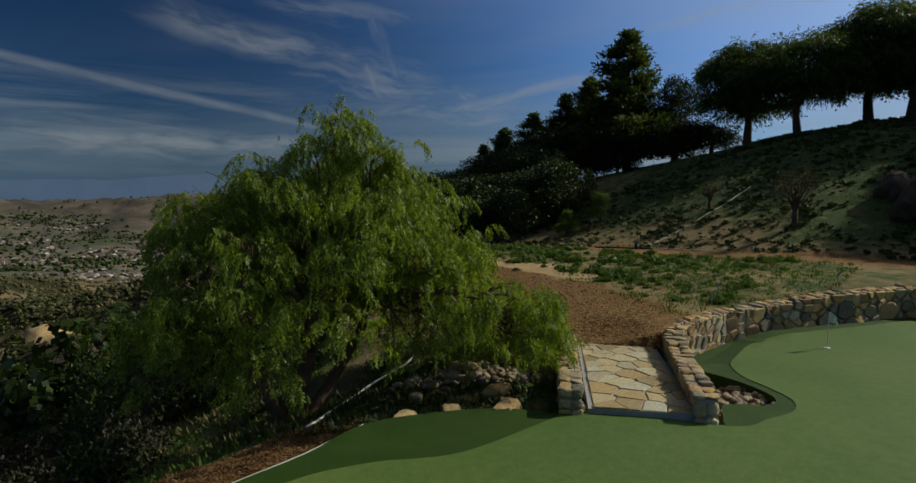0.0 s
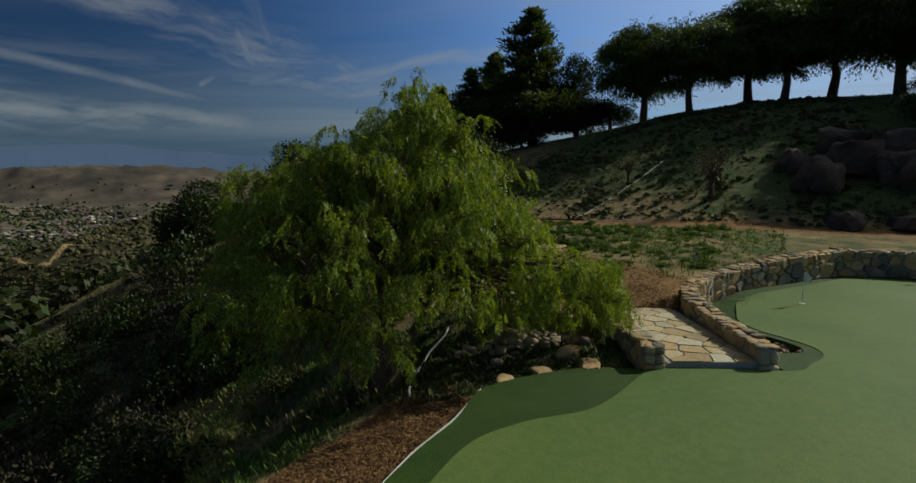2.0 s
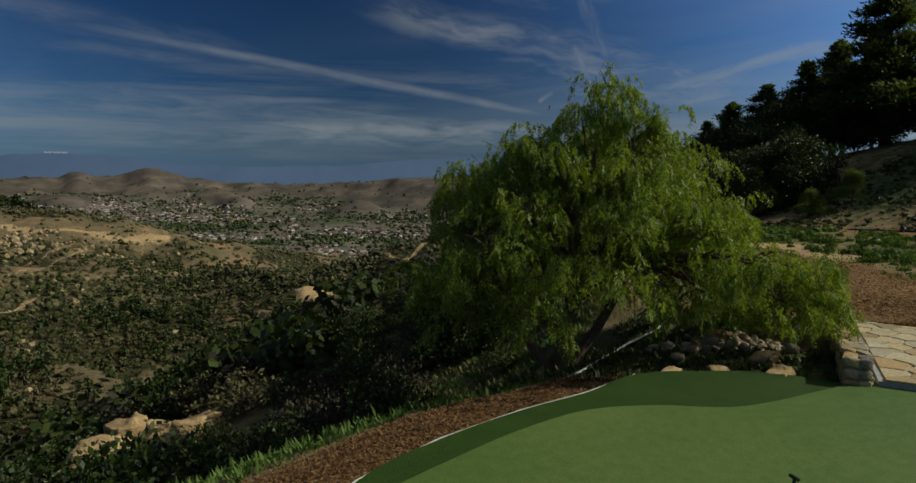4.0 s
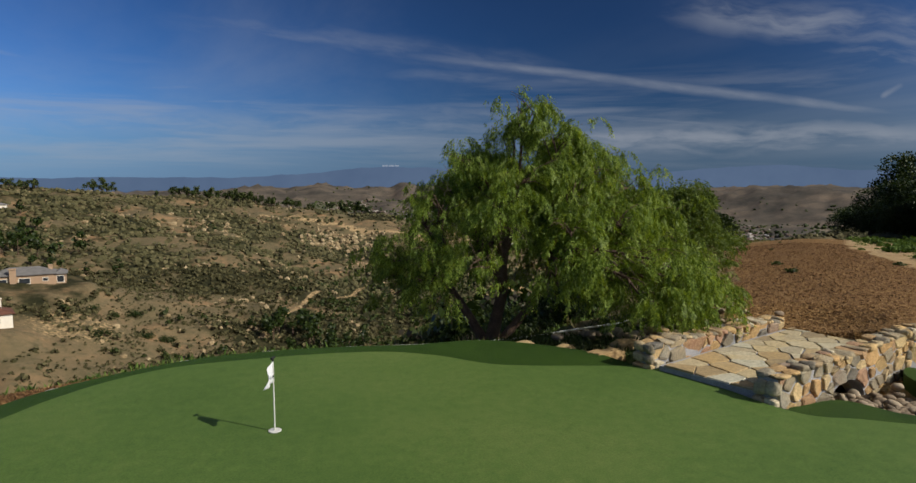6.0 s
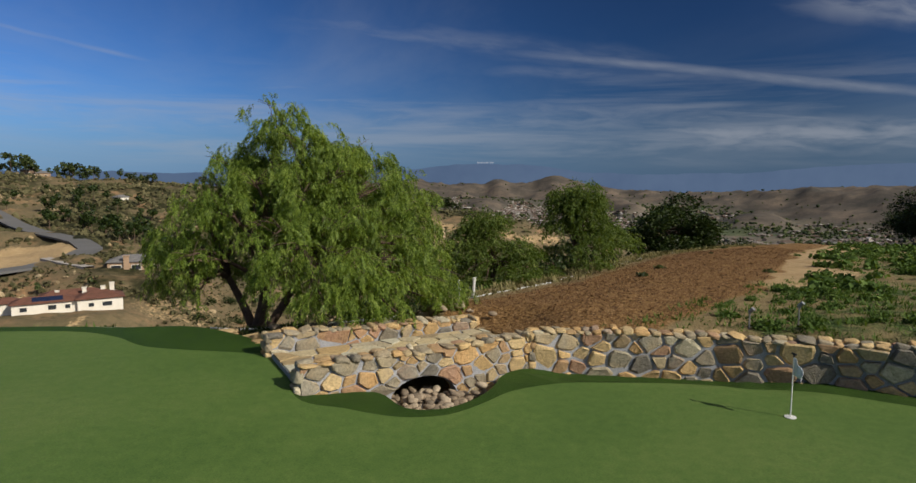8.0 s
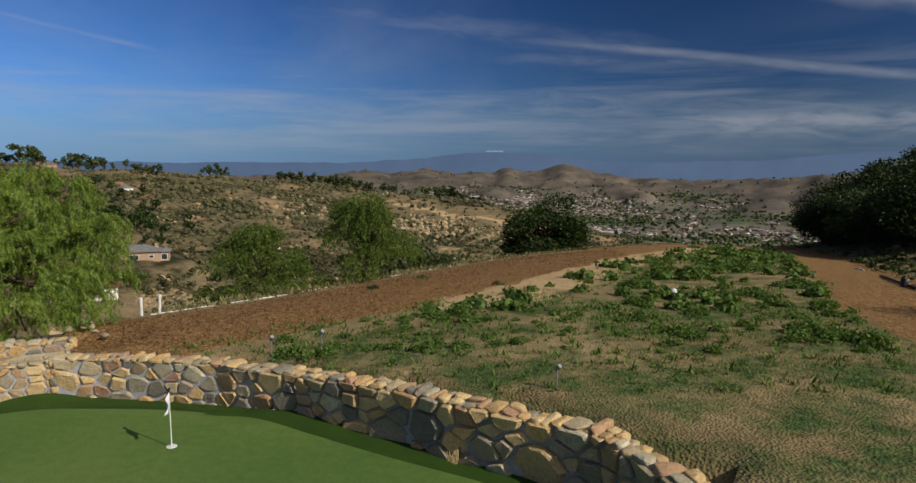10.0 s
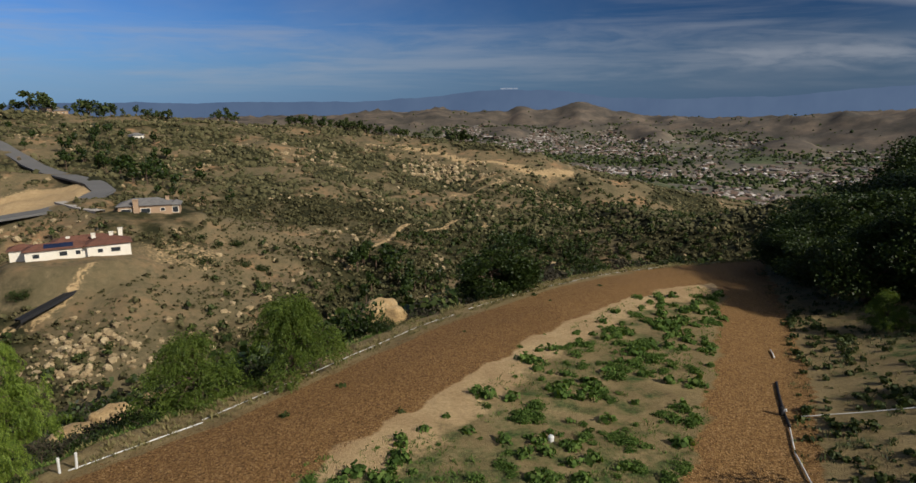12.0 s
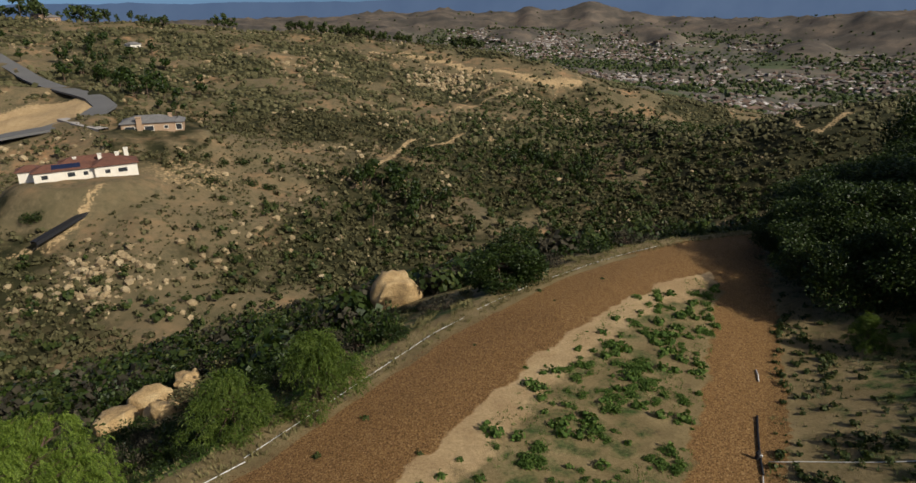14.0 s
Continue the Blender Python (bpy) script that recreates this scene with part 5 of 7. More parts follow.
def plant(name, meshes, x, y, scale=(1, 1, 1), turn=0.0, label="", category="tree", group="", sink=0.0):
    thing = tagged(new(name), label, category, group)
    thing.matrix_basis = Matrix.Translation((x, y, height(x, y) - sink)) @ Euler((0, 0, turn)).to_matrix().to_4x4() @ Matrix.Diagonal((*scale, 1))
    child("trunk", meshes[0], thing)
    child("crown", meshes[1], thing)
    return thing


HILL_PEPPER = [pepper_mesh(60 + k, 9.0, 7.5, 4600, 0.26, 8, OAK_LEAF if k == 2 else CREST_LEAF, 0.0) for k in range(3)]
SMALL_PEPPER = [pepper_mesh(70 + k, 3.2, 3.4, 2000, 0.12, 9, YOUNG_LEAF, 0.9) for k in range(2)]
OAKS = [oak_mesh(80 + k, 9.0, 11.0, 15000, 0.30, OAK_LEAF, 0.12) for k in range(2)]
ROUND_OAK = oak_mesh(84, 4.4, 5.4, 16000, 0.17, OAK_LEAF, 0.16)
CONIFERS = [conifer_mesh(90 + k, 14.0, 9.5, 0.42) for k in range(3)]
SAPLING = oak_mesh(95, 3.0, 2.4, 900, 0.11, SHRUB_LEAF, 0.45)

CREST = "trees along the crest of the hill"
# the last two stand out of view, added to shade the slope
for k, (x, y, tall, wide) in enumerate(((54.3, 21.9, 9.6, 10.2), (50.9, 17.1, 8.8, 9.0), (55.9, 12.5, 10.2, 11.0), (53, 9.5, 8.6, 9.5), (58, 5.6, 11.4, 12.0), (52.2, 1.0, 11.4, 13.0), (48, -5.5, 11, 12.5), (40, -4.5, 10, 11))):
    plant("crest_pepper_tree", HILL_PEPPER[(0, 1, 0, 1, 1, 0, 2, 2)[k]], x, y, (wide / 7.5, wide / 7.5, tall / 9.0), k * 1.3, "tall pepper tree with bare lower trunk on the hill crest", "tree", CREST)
for k, (x, y, tall, wide) in enumerate(((56.0, 34.4, 14.8, 10.5), (58, 39.8, 11.6, 7.0), (57.4, 42.5, 10.4, 6.6), (55.3, 45.5, 9.2, 6.4), (54, 48.7, 8.4, 6.0), (53, 51.0, 7.0, 4.2), (60, 37.0, 10.2, 5.4), (61, 41, 9.0, 5.0))):
    plant("conifer", CONIFERS[k % 3], x, y, (wide / 7.5, wide / 7.5, tall / 14.0), k * 2.1, "dark green pine standing on the hill crest", "tree", CREST)
# (33.5, -5) and (34.5, 1.0) are added to shade the hillside boulders the last five are added to spread shadow over the
# terrace tip
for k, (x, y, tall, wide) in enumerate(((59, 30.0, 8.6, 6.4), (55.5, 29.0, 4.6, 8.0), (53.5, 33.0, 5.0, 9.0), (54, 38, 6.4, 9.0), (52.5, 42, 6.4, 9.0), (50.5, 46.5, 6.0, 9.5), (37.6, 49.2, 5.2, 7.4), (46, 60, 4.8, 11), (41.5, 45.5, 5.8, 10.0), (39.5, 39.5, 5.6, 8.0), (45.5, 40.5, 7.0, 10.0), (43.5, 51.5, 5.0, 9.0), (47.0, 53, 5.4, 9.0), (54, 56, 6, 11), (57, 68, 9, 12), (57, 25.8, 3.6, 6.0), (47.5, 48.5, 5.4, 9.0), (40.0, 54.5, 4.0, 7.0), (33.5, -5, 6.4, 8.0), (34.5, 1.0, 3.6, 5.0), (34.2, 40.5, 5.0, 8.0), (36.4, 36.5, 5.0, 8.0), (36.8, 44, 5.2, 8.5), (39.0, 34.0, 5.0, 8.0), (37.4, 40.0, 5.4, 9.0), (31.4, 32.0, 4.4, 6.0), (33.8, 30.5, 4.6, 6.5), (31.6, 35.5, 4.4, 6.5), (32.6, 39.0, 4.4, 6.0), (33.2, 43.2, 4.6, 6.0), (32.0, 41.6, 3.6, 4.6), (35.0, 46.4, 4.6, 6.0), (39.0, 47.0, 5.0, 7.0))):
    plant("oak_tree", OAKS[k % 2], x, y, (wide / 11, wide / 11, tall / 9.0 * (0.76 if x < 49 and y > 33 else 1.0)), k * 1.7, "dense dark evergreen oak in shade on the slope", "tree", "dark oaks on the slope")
plant("round_oak", ROUND_OAK, 12.7, 37.4, (1.15, 1.15, (1.9 - height(12.7, 37.4)) / 4.5), 0.4, "rounded dark green oak below the terrace edge", "tree", sink=0.1)
plant("young_pepper_tree", SMALL_PEPPER[0], 5.1, 23.2, (1.05, 1.05, 0.90), 0.3, "young weeping pepper tree beside the terrace edge", "tree", "young pepper trees on the bank")
plant("young_pepper_tree", SMALL_PEPPER[1], 2.2, 21.6, (1.05, 1.05, 0.8), 1.9, "small sparse pepper tree beside the terrace edge", "tree", "young pepper trees on the bank")
plant("young_pepper_tree", SMALL_PEPPER[1], 29.6, 27.2, (0.5, 0.5, 0.5), 0.9, "small bright pepper bush on the hillside", "tree", "young pepper trees on the bank")
plant("young_pepper_tree", SMALL_PEPPER[0], 31.5, 25.8, (0.55, 0.55, 0.6), 2.9, "small bright pepper bush on the hillside", "tree", "young pepper trees on the bank")
plant("sapling", SAPLING, 23.4, 12.4, (1, 1, 1), 0, "thin leaning sapling with sparse grey-green leaves", "tree")
plant("sapling", SAPLING, 28.2, 17.6, (0.7, 0.7, 0.6), 2, "small sparse sapling on the hillside", "tree")

# ---- boulders ----
# reddish rock, its colours darkened to stand in for the hillside shade
SHADED_RED_ROCK = surface("shaded_reddish_boulder", [(0.25, (0.055, 0.040, 0.030)), (0.5, (0.10, 0.066, 0.046)), (0.75, (0.15, 0.105, 0.072))], 0.9, 9, 0.9, 0.6, 0.06, speck=0.45)
SHADED_RED_BOULDERS = [stone_mesh("boulder", s + 80, SHADED_RED_ROCK, 11, 0.36, 0.22) for s in range(7)]
BOULDER_SITES = ((4.8, 46.4, 3.1, 2.6, 2.7, 0.4), (-8.9, 33.4, 2.2, 1.7, 1.6, 1.1), (-7.6, 35.8, 1.5, 1.4, 1.9, 0.2), (-5.9, 30.2, 1.6, 1.1, 1.0, 0.8), (-6.9, 30.8, 1.3, 1.2, 0.8, 2.0), (-9.9, 31.2, 2.2, 1.7, 1.3, 0.5), (-6.6, 34.0, 1.2, 1.0, 1.0, 0.1),
                 (25.2, 7.4, 2.2, 2.0, 1.7, 0.3), (27.2, 6.0, 2.2, 2.0, 1.8, 1.4), (28.6, 3.8, 2.8, 2.4, 2.2, 0.9), (25.5, 3.2, 2.2, 2.0, 1.7, 2.2), (29.4, 6.4, 2.0, 1.8, 1.8, 0.6), (26.0, 3.9, 1.8, 1.6, 1.5, 1.8), (30.0, 1.5, 3.0, 2.6, 2.4, 0.2), (27.5, 8.6, 1.6, 1.4, 1.2, 0.2),
                 (19.6, 6.8, 2.0, 1.0, 0.7, 0.2), (19.6, 4.6, 1.8, 1.0, 0.7, 0.5), (35.0, 35.0, 2.0, 1.2, 0.8, 1.2), (38.5, 31.5, 2.6, 2.0, 1.6, 0.7), (36, 33.5, 1.6, 1.2, 1.0, 0.1))
for k, (x, y, a, b, c, turn) in enumerate(BOULDER_SITES):
    rock = tagged(new("boulder", (BOULDERS if k < 7 else SHADED_RED_BOULDERS)[k % 7]), "large weathered tan granite boulder on the slope" if k < 7 else "reddish-brown boulder on the hillside, darkened in its colour for shade", "boulder", "granite boulders on the slopes")
    rock.matrix_basis = Matrix.Translation((x, y, height(x, y) + c * (0.42 if k == 0 else 0.22))) @ Euler((0.1 * math.sin(k), 0.12 * math.cos(k * 2), turn)).to_matrix().to_4x4() @ Matrix.Diagonal((a, b, c, 1))
for k, (x, y, a, b, c, turn, lift) in enumerate(((-2.10, 11.72, 0.56, 0.30, 0.20, 0.35, 0.02), (-2.62, 12.25, 0.5, 0.26, 0.14, 0.9, 0.0), (-3.2, 12.62, 0.46, 0.24, 0.12, 0.5, 0.0), (-1.55, 12.2, 0.4, 0.3, 0.22, 0.1, -0.05), (-0.2, 13.9, 0.5, 0.4, 0.3, 0.2, 0.0), (-1.2, 14.2, 0.45, 0.3, 0.2, 0.5, 0.0))):
    rock = tagged(new("edging_stone", BOULDERS[(k + 2) % 7]), "pale flat-topped stone set beside the dry creek", "stone", "edging stones by the creek")
    rock.matrix_basis = Matrix.Translation((x, y, max(height(x, y), -0.2 if k < 4 else -9) + c * 0.3 + lift)) @ Euler((0, 0, turn)).to_matrix().to_4x4() @ Matrix.Diagonal((a, b, c, 1))

# ---- shrubs on the bank ----
BRUSH_LEAF = leaf_material("grey_brush", (0.020, 0.019, 0.011), (0.042, 0.037, 0.022), (0.08, 0.068, 0.042), (1.1, 1.0, 0.560), 0.1, 0.8)
GREEN_BRUSH = leaf_material("green_brush", (0.018, 0.030, 0.007), (0.042, 0.062, 0.014), (0.09, 0.105, 0.028), (1.2, 1.2, 0.400), 0.2, 0.6)


def bush_mesh(seed, count, leaf, mat):
    rng, nrng = random.Random(seed), np.random.default_rng(seed)
    lobes = []
    for _ in range(13):
        a, u = rng.uniform(0, 6.283), rng.random() ** 0.5
        lobes.append((math.cos(a) * 0.62 * u, math.sin(a) * 0.62 * u, rng.uniform(0.12, 0.62) * (1.15 - 0.5 * u), rng.uniform(0.2, 0.36)))
    stems = [tube([(0, 0, -0.2), (l[0] * 0.5, l[1] * 0.5, l[2] * 0.6), (l[0], l[1], l[2])], [0.03, 0.02, 0.008], 4) for l in lobes]
    return mesh_of("stem", *joined(stems), BARK), quads_mesh("foliage", bush_quads(nrng, lobes, count, leaf), mat)


BUSHES = [bush_mesh(100, 1500, 0.085, OAK_LEAF), bush_mesh(101, 1300, 0.09, GREEN_BRUSH), bush_mesh(102, 1000, 0.085, BRUSH_LEAF), bush_mesh(103, 1400, 0.08, GREEN_BRUSH), bush_mesh(104, 1100, 0.09, SHRUB_LEAF)]
BUSH_WORDS = ("dark green rounded shrub on the dry bank", "green leafy shrub on the dry bank", "grey leafless-looking brush on the dry bank", "green leafy shrub on the dry bank", "olive chaparral shrub on the dry bank")


def bush(x, y, r, tall, kind, turn):
    thing = tagged(new("bush"), BUSH_WORDS[kind], "shrub", "shrubs on the bank")
    thing.matrix_basis = Matrix.Translation((x, y, height(x, y) - 0.06 * tall)) @ Euler((0, 0, turn)).to_matrix().to_4x4() @ Matrix.Diagonal((r, r, tall, 1))
    child("stem", BUSHES[kind][0], thing)
    child("foliage", BUSHES[kind][1], thing)


def bank_shrubs():
    rng = random.Random(7)
    made = 0
    while made < 230:
        x, y = rng.uniform(-24, 34), rng.uniform(13, 70)
        out = float(beside(np.array([x]), np.array([y]), BRINK)[0][0])
        if not 3.6 < out < 24 or any(math.hypot(x - b[0], y - b[1] + 2) < b[2] * 0.5 + 2.0 for b in BOULDER_SITES[:7]) or math.hypot(x + 3.3, y - 14.8) < 4.5:
            continue
        if out < 7 and rng.random() < 0.6:
            continue
        r = rng.uniform(1.1, 2.8) if out > 11 else rng.uniform(0.5, 1.1)
        bush(x, y, r, r * rng.uniform(0.8, 1.25), rng.choice((0, 0, 0, 0, 1, 2, 4)), rng.uniform(0, 6))
        made += 1
    made = 0
    while made < 75:
        x, y = rng.uniform(-15, 7), rng.uniform(15, 32)
        out = float(beside(np.array([x]), np.array([y]), BRINK)[0][0])
        if not 4.2 < out < 15 or math.hypot(x + 3.3, y - 14.8) < 3.6 or math.hypot(x + 8, y - 32) < 4.5:
            continue
        r = rng.uniform(0.7, 1.5)
        bush(x, y, r, r * rng.uniform(0.9, 1.35), rng.choice((0, 0, 0, 0, 2)), rng.uniform(0, 6))
        made += 1
    for x, y, r, tall, kind in ((6.2, 30.8, 2.1, 3.4, 0), (-1.4, 26.2, 1.7, 1.7, 3), (0.5, 31, 2.2, 2.2, 0), (3.2, 26.5, 1.4, 1.5, 0), (7.5, 29.5, 1.1, 1.1, 0), (-4.5, 23, 1.2, 1.0, 0), (-1.6, 18.4, 0.8, 0.7, 1), (0.2, 18.6, 0.9, 0.8, 0), (1.3, 19.4, 0.8, 0.7, 0), (-6.5, 20, 0.9, 0.8, 2), (-9.5, 19.5, 1.0, 0.9, 0), (-8.2, 22.5, 1.3, 1.2, 0), (-5.2, 18.3, 0.6, 0.5, 1), (-4.0, 20.4, 0.9, 0.9, 0), (-2.6, 21.8, 1.1, 1.0, 0), (-10.8, 24.5, 1.6, 1.5, 0), (-3.5, 26.0, 1.4, 1.3, 2), (-7.2, 25.5, 1.2, 1.1, 2), (-12, 20, 1.2, 1.0, 2), (-1.2, 22.6, 0.9, 1.0, 0), (0.4, 24.4, 1.2, 1.3, 0), (2.6, 28.5, 1.6, 1.8, 0), (9.2, 36, 1.6, 1.3, 2), (16.5, 41, 1.6, 1.5, 2), (20, 45, 2.0, 1.8, 0), (24, 50, 2.4, 2.2, 2), (29, 54, 2.6, 2.4, 0), (12.5, 40, 1.8, 1.5, 4)):
        bush(x, y, r, tall, kind, x)


bank_shrubs()


# ---- weeds on the terrace ----
def weed_mesh(seed, leaves, long_, mat=None):
    """A low dome of small leaves, made of a few uneven bunches."""
    rng = np.random.default_rng(seed)
    bunch = np.stack([rng.normal(0, 0.13, 7), rng.normal(0, 0.13, 7), np.zeros(7)], -1)
    pick = rng.integers(0, 7, leaves)
    way = rng.normal(0, 1, (leaves, 3))
    way[:, 2] = np.abs(way[:, 2]) + 0.15
    way /= np.linalg.norm(way, axis=1, keepdims=True)
    reach = rng.uniform(0.3, 1.0, (leaves, 1)) ** 0.6 * (0.22 + 0.10 * np.sin(pick * 2.1))[:, None]
    root = bunch[pick] + way * reach * np.array([1, 1, 1.25])
    lie_ = way * 0.5 + rng.normal(0, 0.6, (leaves, 3)) + np.array([0, 0, 0.25])
    lie_ /= np.linalg.norm(lie_, axis=1, keepdims=True)
    side = np.cross(lie_, way + rng.normal(0, 0.3, (leaves, 3)))
    side /= np.linalg.norm(side, axis=1, keepdims=True) + 1e-9
    size = long_ * rng.uniform(0.5, 1.2, (leaves, 1))
    mid = root + lie_ * size * 0.5
    return quads_mesh("leaves", np.stack([root, mid - side * size * 0.3, root + lie_ * size, mid + side * size * 0.3], 1), mat or WEED_LEAF)


WEEDS = [weed_mesh(110 + k, 330, 0.12) for k in range(5)]


def weeds():
    rng = random.Random(9)
    made = 0
    while made < 295:
        x, y = rng.uniform(2, 26), rng.uniform(10.8, 44)
        xa, ya = np.array([x]), np.array([y])
        out, side = float(beside(xa, ya, BRINK)[0][0]), float(beside(xa, ya, GREEN_SIDE)[0][0])
        right = x - float(toe(y))
        if side < 0.55 or out > -5.6 or right > -2.6:
            continue
        patch = noise.noise(Vector((x * 0.5, y * 0.5, 4)))
        chance = 0.06 + 0.9 * max(0.0, min(1.0, patch * 2.6 + 0.2)) if out < -7.2 else 0.08
        if y < 15.5 and x > 4:
            chance = 0.42
        if rng.random() > chance:
            continue
        s = rng.uniform(0.3, 0.72) * (1.15 if patch > 0.1 else 0.7)
        thing = tagged(new("weed", rng.choice(WEEDS)), "low leafy green weed clump on bare soil", "weed", "weeds on the terrace")
        thing.matrix_basis = Matrix.Translation((x, y, height(x, y) - 0.01)) @ Euler((0, 0, rng.uniform(0, 6.3))).to_matrix().to_4x4() @ Matrix.Diagonal((s, s, s * rng.uniform(0.6, 0.95), 1))
        made += 1


weeds()


def scatter_tufts(name, seed, count, region, keep, long_, mat, label, category):
    """Many small tufts in one mesh."""
    rng = np.random.default_rng(seed)
    p = rng.uniform((region[0], region[1]), (region[2], region[3]), (count * 6, 2))
    p = p[keep(p[:, 0], p[:, 1])][:count]
    z = rough_ground(p[:, 0], p[:, 1])
    n, per = len(p), 9
    c = np.repeat(np.stack([p[:, 0], p[:, 1], z], -1), per, 0)
    scale = np.repeat(rng.uniform(0.5, 1.4, n), per)[:, None]
    a = rng.uniform(0, 6.283, n * per)
    way = np.stack([np.cos(a) * 0.7, np.sin(a) * 0.7, rng.uniform(0.4, 1.2, n * per)], -1)
    side = np.stack([-np.sin(a), np.cos(a), 0 * a], -1)
    size = long_ * scale * rng.uniform(0.5, 1.2, (n * per, 1))
    root = c + rng.normal(0, 0.25, (n * per, 3)) * np.array([1, 1, 0]) * long_ * scale * 1.6
    root[:, 2] -= 0.02
    mid = root + way * size * 0.5
    quads = np.stack([root, mid - side * size * 0.12, root + way * size, mid + side * size * 0.12], 1)
    return tagged(new(name, quads_mesh(name, quads, mat)), label, category, kind="stuff")


DRY_BLADE = leaf_material("dry_blade", (0.10, 0.085, 0.032), (0.17, 0.15, 0.060), (0.26, 0.22, 0.096), (1.1, 1.1, 0.560), 0.2, 0.8)
side_of = lambda x, y, line: beside(x, y, line)[0]
scatter_tufts("terrace_herbs", 41, 2600, (1, 10.8, 26, 46), lambda x, y: (side_of(x, y, GREEN_SIDE) > 0.5) & (side_of(x, y, BRINK) < -5.8) & (x - toe(y) < -2.4) & (np.sin(x * 1.1 + 2 * np.sin(y * 0.5)) + np.sin(y * 0.9 + 1.5 * np.sin(x * 0.6)) > 0.2), 0.09, WEED_LEAF, "small scattered green herbs on the terrace", "weeds")
scatter_tufts("terrace_grass", 46, 1300, (2.5, 9, 18, 17), lambda x, y: (side_of(x, y, GREEN_SIDE) > 0.45) & (side_of(x, y, BRINK) < -5.0) & (y < 15.0 + 1.5 * np.sin(x * 1.7)) & (x - toe(y) < -2.4), 0.10, WEED_LEAF, "short green grass and herbs behind the stone wall", "grass")
scatter_tufts("slope_weeds", 42, 5200, (18, -6, 52, 46), lambda x, y: (x - toe(y) > 0.2) & (side_of(x, y, BRINK) < -1) & (np.sin(x * 1.3 + y) + np.sin(y * 1.1 - x * 0.5) > 0.1), 0.13, GREEN_BRUSH, "scattered green weeds on the hillside", "weeds")
scatter_tufts("slope_dry_grass", 43, 2600, (18, -6, 56, 50), lambda x, y: (x - toe(y) > 0.2) & (side_of(x, y, BRINK) < -1), 0.12, DRY_BLADE, "dry straw-coloured grass tufts on the hillside", "grass")
scatter_tufts("creekside_grass", 47, 1500, (-4, 11.5, 0.6, 16), lambda x, y: (side_of(x, y, GREEN_SIDE) > 0.35) & ~inside(x, y, fringe_loop) & (np.hypot(x + 0.35, y - 13.35) > 1.0) & (x < 0.5), 0.10, GREEN_BRUSH, "dark weedy grass beside the dry creek", "grass")
scatter_tufts("bank_grass", 44, 5500, (-12, 12, 8, 30), lambda x, y: (side_of(x, y, BRINK) > 1.4) & (side_of(x, y, BRINK) < 6.5), 0.11, WEED_LEAF, "fresh green grass on the bank", "grass")
scatter_tufts("bank_dry_grass", 45, 7500, (-18, 8, 34, 56), lambda x, y: (side_of(x, y, BRINK) > np.where(x > 1.2, -0.45, 1.3)) & (side_of(x, y, BRINK) < 9) & ((x > -4.5) | (y > 16)) & ((side_of(x, y, BRINK) < 0.9) | (np.sin(x * 3.1) > -0.2)), 0.15, DRY_BLADE, "dry grass along the terrace edge and bank", "grass")


# ---- pipes, lights and small things ----
def lie(points, lift, gap=0.5):
    """Points along a polyline, laid on the ground."""
    total, at = along(points)
    n = max(2, int(total / gap))
    out = []
    for k in range(n + 1):
        p, _, _ = at(total * k / n)
        out.append((p.x, p.y, height(p.x, p.y) + lift))
    return out


def pipe(points, radius, mat, label, lift=None, gap=0.5, group="irrigation pipes"):
    line = lie(points, radius if lift is None else lift, gap)
    return tagged(new("pipe", mesh_of("pipe", *tube(line, [radius] * len(line), 8), mat, True)), label, "pipe", group)


drain = [(-3.95, 13.80, -0.34), (-3.55, 14.05, -0.43), (-3.15, 14.27, -0.47), (-2.4, 14.52, -0.47), (-1.6, 14.78, -0.44), (-0.6, 15.0, -0.40), (0.4, 15.35, -0.30)]
tagged(new("pipe", mesh_of("pipe", *tube(drain, [0.019] * len(drain), 8), WHITE_PIPE, True)), "white plastic drain pipe lying on the bank", "pipe", "irrigation pipes")
pipe([(1.25, 15.75), (2.4, 17.2), (3.65, 18.7)], 0.025, WHITE_PIPE, "white plastic pipe along the terrace edge", 0.002)
pipe([(3.5, 18.95), (5.4, 22.2)], 0.016, WHITE_PIPE, "white plastic pipe along the terrace edge", 0.004)
pipe([(5.7, 22.75), (9.45, 29.4), (10.9, 31.4)], 0.016, WHITE_PIPE, "white plastic pipe along the terrace edge", 0.004)
pipe([(11.6, 32.5), (12.5, 33.7), (15.8, 37.7)], 0.016, WHITE_PIPE, "white plastic pipe along the terrace edge", 0.002)
pipe([(16.1, 37.6), (21, 42.3), (25, 46)], 0.016, WHITE_PIPE, "white plastic pipe along the terrace edge", 0.002)
pipe([(22.0, 19.1), (23.2, 18.9), (25.2, 18.2), (28.0, 17.2), (31.2, 16.1)], 0.015, WHITE_PIPE, "white plastic pipe running up the hillside", 0.03)
pipe([(20.6, 15.2), (20.95, 16.8), (21.5, 18.3)], 0.022, WHITE_PIPE, "pale irrigation pipe at the foot of the hill", 0.05)
pipe([(21.55, 18.4), (21.8, 19.3), (22.3, 20.8), (22.75, 22.0)], 0.04, BLACK_RUBBER, "black irrigation hose at the foot of the hill", 0.05)
pipe([(24.25, 25.95), (24.1, 25.3), (23.95, 24.9)], 0.03, WHITE_PIPE, "short pale pipe lying on the mulch", 0.05)


